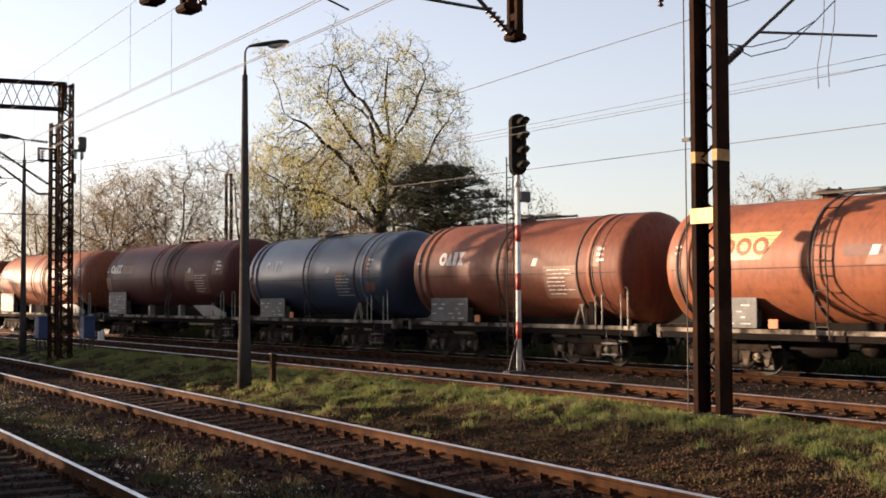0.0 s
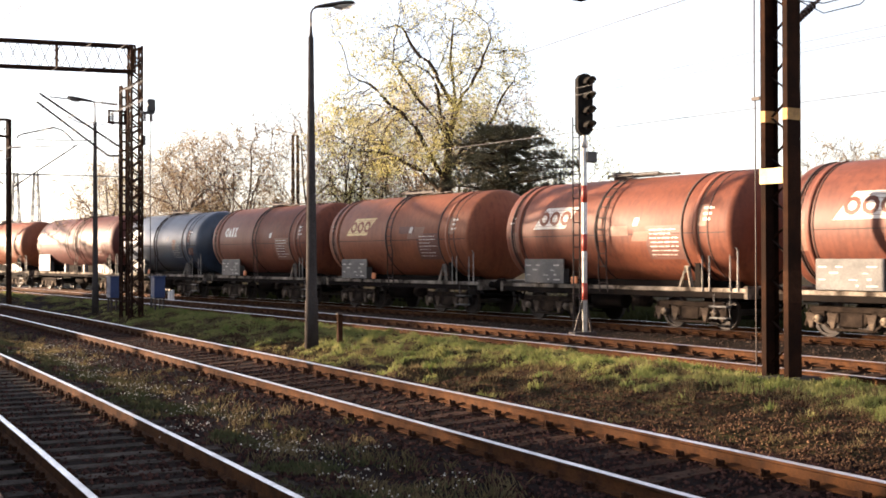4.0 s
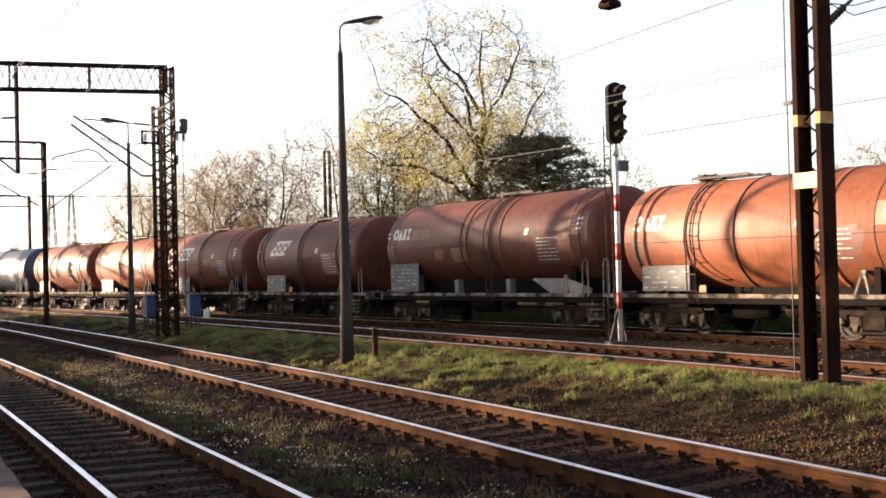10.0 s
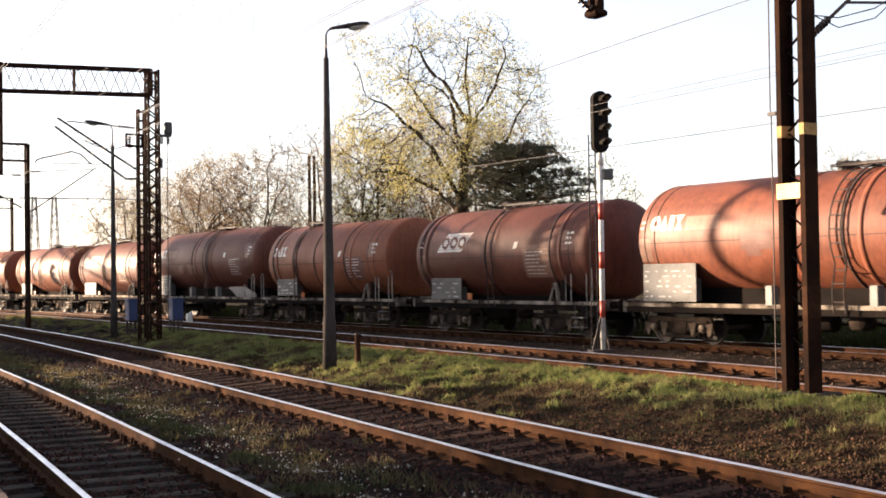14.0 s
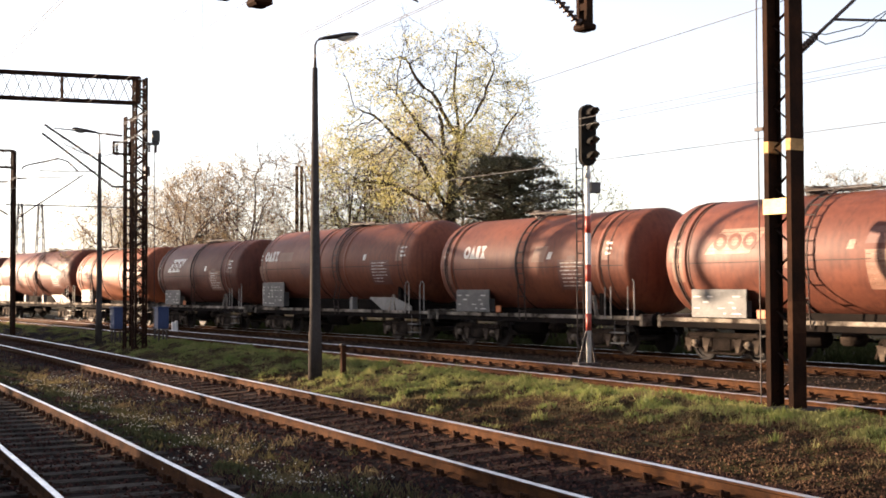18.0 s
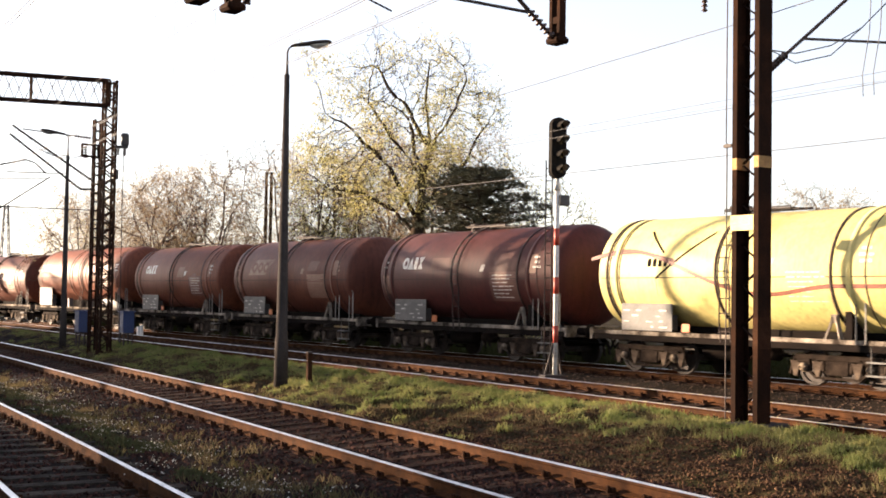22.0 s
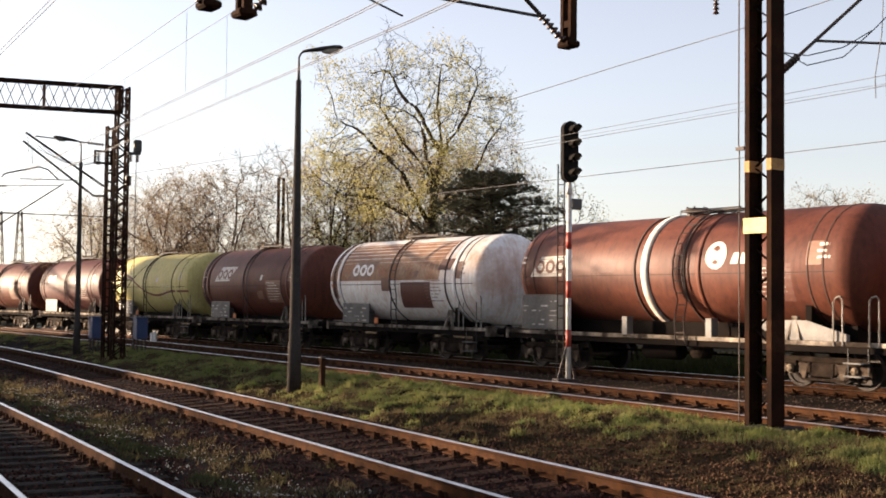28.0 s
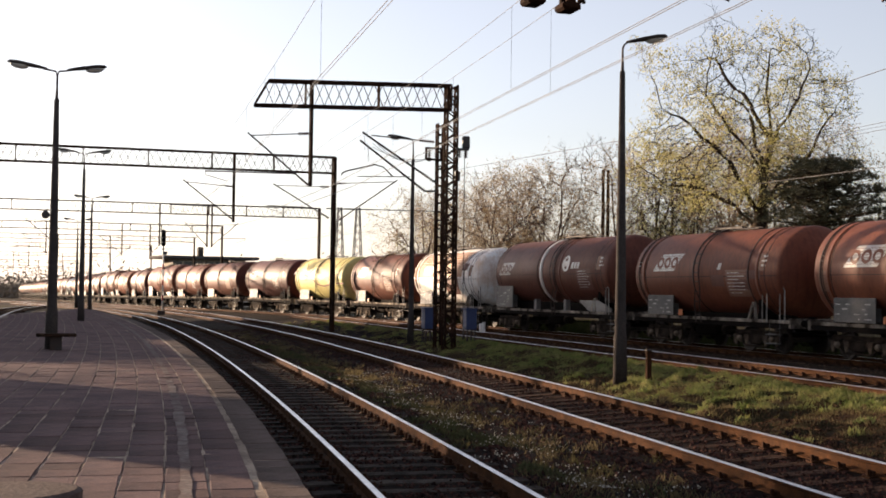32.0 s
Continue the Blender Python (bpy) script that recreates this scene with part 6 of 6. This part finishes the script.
BIG_LIMBS = [
    beside((0, 0, -0.3), (0.0, 0, 2.5), (0.05, 0, 5.0), (0.30, 0, 7.5), (0.60, 0.1, 9.5), (0.35, 0, 11.5), (0.5, 0, 13.3)),
    beside((0.1, 0, 5.5), (-0.6, -0.2, 6.8), (-1.4, -0.3, 8.2), (-2.7, -0.5, 9.5), (-3.8, -0.6, 10.2)),
    beside((0.0, 0, 5.0), (-1.2, 0.8, 6.2), (-2.6, 1.6, 7.0), (-4.2, 2.0, 7.3)),
    beside((0.1, 0, 5.9), (0.9, 0.3, 7.1), (2.2, 0.8, 8.6), (3.4, 1.0, 10.6)),
    beside((0.05, 0, 5.2), (1.5, -1.0, 6.2), (3.0, -1.6, 6.9), (4.3, -2.0, 7.4)),
    beside((0.58, 0.1, 9.2), (-0.3, 0.6, 10.8), (-1.4, 1.0, 12.2), (-2.0, 1.1, 13.2)),
    beside((0.5, 0, 8.6), (1.5, -0.8, 10.5), (2.3, -1.2, 12.3)),
    beside((0.2, 0, 6.6), (-0.1, -1.8, 8.5), (-0.6, -3.2, 10.2)),
    beside((0.2, 0, 6.4), (0.5, 1.9, 8.1), (0.8, 3.4, 9.8)),
    beside((0.3, 0, 7.4), (-1.0, -0.6, 9.3), (-2.3, -1.0, 11.2)),
]
make_tree(7, 3200, (-0.50, -0.60, 9.7), (5.3, 5.3, 5.8), 4.8, 0.0085, "leaf_spring", 12, 0.047, 0.16, "tall budding deciduous tree with thin yellow-green leaves", (-50.25, 32.85, 0), -0.62, 0.02, BIG_LIMBS, 1.76, 2, 0.40)
bare = [
    make_tree(21, 1150, (0, 0, 6.0), (3.7, 3.7, 3.7), 1.6, 0.0105, "leaf_bud", 12, 0.042, 0.20, "bare spring tree with few reddish buds", (-70.5, 27.5, 0)),
    make_tree(22, 900, (0, 0, 6.4), (2.8, 2.8, 4.2), 1.8, 0.0105, "leaf_bud", 12, 0.042, 0.20, "bare spring tree with grey twigs", (-74.5, 30.0, 0)),
    make_tree(23, 760, (0, 0, 6.4), (2.3, 2.3, 4.3), 1.6, 0.0105, "leaf_spring", 10, 0.045, 0.22, "young tree with fresh yellow leaves", (-61.5, 34.0, 0)),
    make_tree(24, 1000, (0, 0, 6.8), (2.9, 2.9, 4.6), 2.0, 0.0105, "leaf_bud", 12, 0.042, 0.20, "bare budding tree with brown twigs", (-64.5, 32.5, 0)),
]
rng = random.Random(3)
for i, (x, y, kind, z) in enumerate(((-78, 25.5, 0, -1.2), (-73, 32, 1, -0.6), (-67.5, 30.5, 3, -0.8), (-58.5, 36.5, 3, 0.8), (-60.0, 35.0, 2, -0.6), (-55, 40, 1, 0.5), (-66, 36, 1, 0.4), (-82, 29, 3, -2.2),
                                     (-84, 33, 0, -1.0), (-47.6, 59.6, 0, -0.9), (-62, 38.5, 1, 1.2), (-53.5, 36.0, 1, -0.6), (-87, 28, 2, -3.0), (-45.0, 37.2, 2, -3.0), (-63.2, 35.5, 2, 0.0))):
    copy_thing(bare[kind], pose(x, y, min(z, 0.0), 0, 0, rng.uniform(0, 360)) @ Matrix.Scale(1.04 + max(z, 0.0) * 0.1, 4))


def make_pine(seed, at, height, wide):
    """A broad pine: wide boughs that carry flat plates of needles, with sky between them."""
    rng = random.Random(seed)
    wood = Wood()
    w = empty("pine_tree", pose(*at), "dark green spreading pine with flat plates of needles", "pine tree")
    wood.tube([Vector((0, 0, -0.3)), Vector((0.15, 0.1, height * 0.5)), Vector((0, 0, height * 0.93))], [0.22, 0.15, 0.04], 8)
    needles, tufts = [], []
    for i in range(76):
        v = (i + rng.random()) / 76
        z = height * (0.30 + 0.68 * v)
        a = i * 2.4 + rng.uniform(-0.4, 0.4)
        L = wide * math.sqrt(max(0.04, 1 - ((v - 0.30) / 0.72) ** 2)) * rng.uniform(0.6, 1.08)
        d = Vector((math.cos(a), math.sin(a), 0))
        pts = [Vector((0, 0, z - 0.35)) + d * L * u + Vector((0, 0, 0.55 * u - 0.25 * u * u + rng.uniform(-0.06, 0.06))) for u in (0, 0.25, 0.5, 0.75, 1.0)]
        wood.tube(pts, [0.07, 0.055, 0.042, 0.028, 0.012], 4)
        for k in range(1, 5):
            for s in (-1, 0, 1):
                if rng.random() < 0.25:
                    continue
                q = pts[k] + d.cross(Vector((0, 0, 1))) * s * rng.uniform(0.25, 0.75) + Vector((0, 0, rng.uniform(0.0, 0.18)))
                wood.tube([pts[k], q], [0.02, 0.008], 3)
                for _ in range(7):
                    tufts.append(q + Vector((rng.gauss(0, 0.20), rng.gauss(0, 0.20), rng.gauss(0.05, 0.07))))
    v, f = [], []
    for t in tufts:
        for _ in range(13):
            e = Vector((rng.gauss(0, 1), rng.gauss(0, 1), rng.gauss(0.45, 0.6))).normalized()
            n = e.orthogonal().normalized() * 0.016
            o = len(v)
            q = t + e * rng.uniform(0.12, 0.24)
            v += [tuple(t - n), tuple(t + n), tuple(q)]
            f.append((o, o + 1, o + 2))
    me = bpy.data.meshes.new("trunk")
    me.from_pydata(wood.v, [], wood.f)
    me.materials.append(M["bark"])
    t = new("trunk", me)
    t.parent = w
    me = bpy.data.meshes.new("crown")
    me.from_pydata(v, [], f)
    me.materials.append(M["needle"])
    c = tagged(new("crown", me), kind="stuff")
    c.parent = w


make_pine(4, (-45.1, 32.8, 0), 7.9, 3.6)


def make_woods():
    """Far woods along the skyline, with haze put into their pale colour."""
    g = np.random.RandomState(8)
    places = []
    for _ in range(1500):
        x, y = g.uniform(-560, -430), g.uniform(-160, 140)
        h = g.uniform(6, 13)
        for _ in range(70):
            places.append((x + g.normal() * 2.4, y + g.normal() * 2.4, abs(g.normal()) * h * 0.42 - 3))
    me = leaf_mesh("far_woods", places, random.Random(2), 0.5, M["far_wood"])
    tagged(new("far_woods", me), "hazy brown-green woods along the far skyline", "woods", kind="stuff")


make_woods()


# ---- far buildings and pylons ----
def make_signal_box():
    w = empty("signal_box", pose(-178, 25.5, fall(-178), 0, 0, 98), "two-storey signal box with a flat projecting roof behind the train", "building")
    bm = bmesh.new()
    box(bm, -5.6, 5.6, -3, 3, -0.5, 4.6)
    part("wall", bm, M["plaster"], w)
    bm = bmesh.new()
    box(bm, -6.8, 6.8, -4.2, 4.2, 6.35, 6.75, 0.05)
    part("roof", bm, M["roof"], w, "flat dark projecting roof")
    bm = bmesh.new()
    box(bm, -5.2, 5.2, -2.8, 2.8, 4.6, 6.35)
    part("upper_wall", bm, M["plaster"], w)
    for i in range(7):
        bm = bmesh.new()
        x = -4.5 + i * 1.5
        box(bm, x - 0.6, x + 0.6, 2.82, 2.88, 5.1, 6.0)
        part("window", bm, M["window"], w, "dark upper window")
        bm = bmesh.new()
        box(bm, x - 0.6, x + 0.6, -2.88, -2.82, 5.1, 6.0)
        part("window", bm, M["window"], w, "dark upper window")
    bm = bmesh.new()
    box(bm, -0.9, -0.2, -0.4, 0.4, 6.75, 8.1, 0.02)
    part("chimney", bm, M["concrete"], w)


make_signal_box()
for x, y in ((-261.7, 66.4), (-260.7, 70.2)):
    w = empty("lattice_pylon", pose(x, y, 0), "slender pale lattice pylon far behind the train", "pylon", "twin pylons")
    bm = bmesh.new()
    n = 14
    for s in (-1, 1):
        for q in (-1, 1):
            bar(bm, (s * 1.3, q * 1.3, -2), (s * 0.35, q * 0.35, 19.7), 0.16)
    for i in range(n):
        a, b = i / n, (i + 1) / n
        wa, wb = 1.3 - 0.95 * a, 1.3 - 0.95 * b
        f = 1 if i % 2 else -1
        for s in (-1, 1):
            bar(bm, (-f * wa, s * wa, -2 + 21.7 * a), (f * wb, s * wb, -2 + 21.7 * b), 0.10)
            bar(bm, (s * wa, -f * wa, -2 + 21.7 * a), (s * wb, f * wb, -2 + 21.7 * b), 0.10)
    part("tower", bm, M["plate"], w)
    bm = bmesh.new()
    bar(bm, (0, -3.0, 19.3), (0, 3.0, 19.3), 0.25)
    part("crossarm", bm, M["plate"], w)
# double wooden pole behind the train
w = empty("timber_pole", pose(-67.2, 33.2, 0), "twin dark timber pole among the trees", "pole")
for dx in (0.0, 0.26):
    bm = bmesh.new()
    rod(bm, (dx * 0.5, dx, -0.3), (dx * 0.5, dx, 9.3), 0.13, 0.09, n=10)
    part("shaft", bm, M["wood"], w)


# ---- unseen buildings and trees added to shade the lines ----
def make_block(name, x0, x1, y0, y1, eaves, ridge, label):
    """A plain plastered building with a pitched roof and rows of windows towards the lines."""
    w = empty(name, pose((x0 + x1) / 2, (y0 + y1) / 2, 0), label, "building")
    a, c = (x1 - x0) / 2, (y1 - y0) / 2
    bm = bmesh.new()
    box(bm, -a, a, -c, c, -0.4, eaves)
    part("wall", bm, M["plaster"], w)
    bm = bmesh.new()
    vs = [bm.verts.new(q) for q in ((-a - 0.5, -c - 0.5, eaves), (a + 0.5, -c - 0.5, eaves), (a + 0.5, c + 0.5, eaves), (-a - 0.5, c + 0.5, eaves), (-a - 0.5, 0, ridge), (a + 0.5, 0, ridge))]
    for f in ((0, 1, 5, 4), (2, 3, 4, 5), (3, 0, 4), (1, 2, 5), (3, 2, 1, 0)):
        bm.faces.new([vs[k] for k in f])
    part("roof", bm, M["roof"], w)
    bm = bmesh.new()
    box(bm, -0.6, 0.6, c, c + 0.04, 0, 1.5)
    me = mesh_of("window", bm, M["window"])
    for fl in range(int(eaves // 3.3)):
        for k in range(int(2 * a // 3.2)):
            again("window", me, None, w, pose(-a + 2 + k * 3.2, 0, 1.2 + fl * 3.3))


# unseen tall block, sized and placed to shade part of the train
make_block("apartment_building", -132, -111, -32, -24, 18.2, 18.5, "unseen tall rendered block, added to shade the train")
# unseen house rows, added to close off low sky light; one shades the tracks
for x0, x1, y0, y1, h in ((-260, -205, -52, -42, 8), (-190, -150, -50, -40, 9), (-86, -40, -52, -42, 8), (-30, 20, -50, -40, 9), (30, 75, -46, -36, 9), (72, 84, -28, 4, 12), (76, 88, 8, 34, 13), (-99, -85, -28, -20, 12), (70, 82, 38, 66, 11), (30, 62, 70, 82, 10)):
    make_block("town_house", x0, x1, y0, y1, h - 2.5, h, "unseen plain rendered house row, added to block light")
# two unseen buildings, added to shade the platform and the near track
make_block("station_building", -66, -46, -16, -8, 3.7, 4.1, "unseen low rendered building, added to shade the platform")
make_block("platform_shelter", -34, -27.5, -10, -8, 4.7, 5.1, "unseen small rendered block, added to shade platform and near rail")
# unseen trees, enlarged and placed for mottled shade on train and ground
for i, (x, y, k, big) in enumerate(((-106, -21, 3, 1.58), (-101.5, -22.5, 1, 1.72), (-98.6, -24, 2, 1.72), (-103.8, -24.5, 0, 1.8), (-103, -26, 3, 1.8), (-103, -19.5, 1, 1.6), (-98.2, -20.5, 2, 1.65), (-97.2, -22.5, 2, 1.7), (-95.2, -21.5, 3, 1.55), (-70, -12.5, 3, 1.0), (-50, -12.5, 1, 1.0), (-40, -13, 0, 1.0))):
    copy_thing(bare[k], pose(x, y, 0, 0, 0, i * 77) @ Matrix.Scale(big, 4))


# ---- sleepers, fastenings, ballast and grass ----
def make_sleepers():
    made = {}
    for k, mname in ((1, "concrete_sleeper"), (2, "wood"), (3, "wood"), (4, "wood"), (5, "wood")):
        me = bpy.data.meshes.new("sleeper")
        v, f = rounded([(-0.125, -1.28), (0.125, -1.28), (0.125, 1.28), (-0.125, 1.28)], -0.20, 0.0, 0.015)
        me.from_pydata(v, [], f)
        me.materials.append(M[mname])
        rng = random.Random(k)
        cv, cf = [], []
        n = 0
        for x, y, z, a in line_points(k, 0.63):
            if x > -6 and k < 3 or x > -9 and k > 2 or x < (-105, -110, -92, -120, -110)[k - 1]:
                continue
            ob = new("sleeper", me)
            ob.parent = TRACK[k]
            ob.matrix_basis = pose(x, y, z - 0.165 + CANT[k] * 0.5, -math.degrees(math.atan(CANT[k] / GAUGE)) * -1, 0, math.degrees(a) + rng.uniform(-1, 1))
            if x < -75:
                continue
            m = ob.matrix_basis
            for r in (-GAUGE / 2, GAUGE / 2):
                for s in (-1, 1):
                    for u0, u1, w0, w1, h in ((0.06, 0.19, -0.075, 0.075, 0.022), (0.085, 0.125, -0.05, 0.05, 0.075), (0.135, 0.165, -0.018, 0.018, 0.095)):
                        o = len(cv)
                        lo, hi = sorted((r + s * u0, r + s * u1))
                        for zz in (0.0, h):
                            for px, py in ((w0, lo), (w1, lo), (w1, hi), (w0, hi)):
                                cv.append(tuple(m @ Vector((px, py, zz))))
                        cf += [(o + 4, o + 5, o + 6, o + 7), (o, o + 1, o + 5, o + 4), (o + 1, o + 2, o + 6, o + 5), (o + 2, o + 3, o + 7, o + 6), (o + 3, o, o + 4, o + 7)]
        me = bpy.data.meshes.new("rail_fastening")
        me.from_pydata(cv, [], cf)
        me.materials.append(M["clip"])
        ob = tagged(new("rail_fastening", me), kind="stuff")
        ob.parent = TRACK[k]


def scatter_stones(name, spots, size, material, label):
    """Many small broken stones in one mesh."""
    g = np.random.RandomState(len(name))
    base = np.array([(1, 0, 0), (-1, 0, 0), (0, 1, 0), (0, -1, 0), (0, 0, 1), (0, 0, -1)], float)
    tri = np.array([(0, 2, 4), (2, 1, 4), (1, 3, 4), (3, 0, 4), (2, 0, 5), (1, 2, 5), (3, 1, 5), (0, 3, 5)])
    n = len(spots)
    v = base[None] * g.uniform(0.55, 1.3, (n, 6, 1)) * (size * g.uniform(0.5, 1.25, (n, 1, 1)))
    v[:, :, 2] *= 0.75
    q = g.normal(size=(n, 4))
    q /= np.linalg.norm(q, axis=1)[:, None]
    w, x, y, z = q.T
    rot = np.array([[1 - 2 * (y * y + z * z), 2 * (x * y - z * w), 2 * (x * z + y * w)], [2 * (x * y + z * w), 1 - 2 * (x * x + z * z), 2 * (y * z - x * w)], [2 * (x * z - y * w), 2 * (y * z + x * w), 1 - 2 * (x * x + y * y)]]).transpose(2, 0, 1)
    v = np.einsum("nij,nkj->nki", rot, v) + np.array(spots)[:, None, :]
    f = (tri[None] + 6 * np.arange(n)[:, None, None]).reshape(-1, 3)
    me = bpy.data.meshes.new(name)
    me.from_pydata(v.reshape(-1, 3).tolist(), [], f.tolist())
    me.materials.append(material)
    return tagged(new(name, me), label, "stones", kind="stuff")


def stone_mat(name, a, b, rough=0.9):
    m = bpy.data.materials.new(name)
    m.use_nodes = True
    n, l = m.node_tree.nodes, m.node_tree.links
    geo, ramp = n.new("ShaderNodeNewGeometry"), n.new("ShaderNodeValToRGB")
    ramp.color_ramp.elements[0].color, ramp.color_ramp.elements[1].color = (*a, 1), (*b, 1)
    l.new(geo.outputs["Random Per Island"], ramp.inputs["Fac"])
    l.new(ramp.outputs["Color"], n["Principled BSDF"].inputs["Base Color"])
    n["Principled BSDF"].inputs["Roughness"].default_value = rough
    n["Principled BSDF"].inputs["Specular IOR Level"].default_value = 0.02
    return m


def make_ballast():
    g = np.random.RandomState(1)
    spots, pale = [], []
    while len(spots) < 52000:
        x = -5 - 60 * g.uniform() ** 1.8
        lo, hi = LINE[1](x) - 2.0, LINE[2](x) + 2.9
        y = lo + (hi - lo) * g.uniform()
        d = min(abs(abs(y - LINE[k](x)) - GAUGE / 2) for k in (1, 2))
        if d < 0.085:
            continue
        spots.append((x, y, ground_height(x, y) + 0.004))
    scatter_stones("ballast_stones", spots, 0.031, stone_mat("ballast_stone", (0.009, 0.0055, 0.005), (0.066, 0.033, 0.027)), "dark broken ballast stones between the near tracks")
    spots = []
    while len(spots) < 26000:
        x = -9 - 60 * g.uniform() ** 1.5
        y = LINE[3](x) - 1.3 + (LINE[4](x) - LINE[3](x) + 2.6) * g.uniform()
        if min(abs(abs(y - LINE[k](x)) - GAUGE / 2) for k in (3, 4)) < 0.085:
            continue
        spots.append((x, y, ground_height(x, y) - 0.004))
    scatter_stones("gravel_stones", spots, 0.036, stone_mat("gravel_stone", (0.024, 0.0165, 0.012), (0.125, 0.083, 0.057)), "pale brown gravel round the siding and the freight track")
    spots = []
    while len(spots) < 30000:
        x = -7 - 30 * g.uniform() ** 1.8
        y2, y3 = LINE[2](x) + 2.2, LINE[3](x) - 1.4
        u = 0.75 * g.uniform() ** 1.4
        if x < -17 and noise.noise((x * 0.45, u * 2, 3)) + 0.4 * noise.noise((x * 2, u * 9, 6)) < -0.15:
            continue
        y = y2 + (y3 - y2) * u
        spots.append((x, y, ground_height(x, y) + 0.01))
    scatter_stones("bank_stones", spots, 0.024, stone_mat("bank_stone", (0.015, 0.008, 0.006), (0.10, 0.058, 0.034)), "brown pebbles showing through the grass bank")


def make_flowers():
    g = np.random.RandomState(12)
    spots = []
    for _ in range(170):
        x = -7 - 24 * g.uniform()
        y = LINE[1](x) + 2.1 + g.normal() * 0.4
        for _ in range(7):
            q = (x + g.normal() * 0.12, y + g.normal() * 0.12)
            spots.append((*q, ground_height(*q) + 0.05 + 0.03 * g.uniform()))
    scatter_stones("seed_heads", spots, 0.013, stone_mat("seed_head", (0.22, 0.20, 0.16), (0.50, 0.48, 0.42)), "small pale seed heads between the tracks")


def blades(name, spots, height, width, material, label, lean=0.35, clump=0.0):
    g = np.random.RandomState(len(spots) % 997)
    p = np.array(spots)
    n = len(p)
    a = g.uniform(0, 2 * math.pi, n)
    h = height * g.uniform(0.45, 1.35, n)
    if clump:
        h *= np.array([max(0.25, 1 + clump * (noise.noise((q[0] * 1.6, q[1] * 1.6, 1)) + noise.noise((q[0] * 4.5, q[1] * 4.5, 5)))) for q in p])
    side = np.stack([np.cos(a), np.sin(a), np.zeros(n)], 1) * (width / 2)
    tip = p + np.stack([g.normal(size=n) * lean * h, g.normal(size=n) * lean * h, h], 1)
    mid = (p + tip) / 2 + np.stack([np.zeros(n), np.zeros(n), h * 0.12], 1)
    v = np.stack([p - side, p + side, mid + side * 0.7, tip, mid - side * 0.7], 1).reshape(-1, 3)
    me = bpy.data.meshes.new(name)
    me.from_pydata(v.tolist(), [], [(5 * i, 5 * i + 1, 5 * i + 2, 5 * i + 3, 5 * i + 4) for i in range(n)])
    me.materials.append(material)
    return tagged(new(name, me), label, "grass", kind="stuff")


def make_grass():
    g = np.random.RandomState(6)
    spots, dry = [], []
    while len(spots) < 120000:
        x = -6 - 70 * g.uniform() ** 1.6
        y2, y3 = LINE[2](x) + 2.0, LINE[3](x) - 0.95
        u = g.uniform()
        y = y2 + (y3 - y2) * u
        c = 0.9 * noise.noise((x * 0.45, y * 0.6, 2)) + 1.2 * noise.noise((x * 1.3, y * 1.6, 5)) + 1.5 * (u - 0.45) + 1.3 * noise.noise((x * 2.3, y * 2.7, 2))
        # thinned on the pebbly near slope and far bank, partly standing for shade
        c -= 1.35 * math.exp(-((u - 0.25) / 0.24) ** 2) * min(1.0, max(0.0, (x + 21) / 6)) + (0.6 if x < -48 else 0)
        if c < g.uniform(-0.12, 0.25):
            if g.uniform() < 0.30 and c > -0.6:
                dry.append((x, y, ground_height(x, y)))
            continue
        spots.append((x, y, ground_height(x, y)))
    blades("grass", spots, 0.072, 0.02, M["grass"], "short spring grass on the low bank", clump=1.3)
    tuft = []
    for _ in range(640):
        x = -6.5 - 55 * g.uniform() ** 1.5
        y = LINE[1](x) + 2.2 + g.normal() * 0.42
        if noise.noise((x * 0.3, y, 8)) < -0.15:
            continue
        for _ in range(14):
            q = (x + g.normal() * 0.09, y + g.normal() * 0.07)
            tuft.append((*q, ground_height(*q)))
    weeds = []
    while len(weeds) < 15000:
        x = -6.5 - 40 * g.uniform() ** 1.5
        y = LINE[1](x) + 1.75 + g.normal() * 0.38
        if noise.noise((x * 0.5, y * 0.9, 4)) + 0.5 * noise.noise((x * 1.7, y * 2.2, 9)) > 0.02:
            weeds.append((x, y, ground_height(x, y)))
    blades("weeds", weeds, 0.06, 0.022, M["weed"], "low dull-green weeds beside the near track", 0.6, 0.8)
    blades("dry_grass", dry + tuft, 0.095, 0.014, M["dry_grass"], "dry straw-coloured tufts between the tracks", 0.5)
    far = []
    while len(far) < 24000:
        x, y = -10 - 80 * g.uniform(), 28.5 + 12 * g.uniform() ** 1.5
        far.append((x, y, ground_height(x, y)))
    blades("meadow_grass", far, 0.32, 0.06, M["meadow"], "rough meadow grass behind the train, coloured dark for its shade")


make_sleepers()
make_ballast()
make_grass()
make_flowers()
make_slabs()


motions()
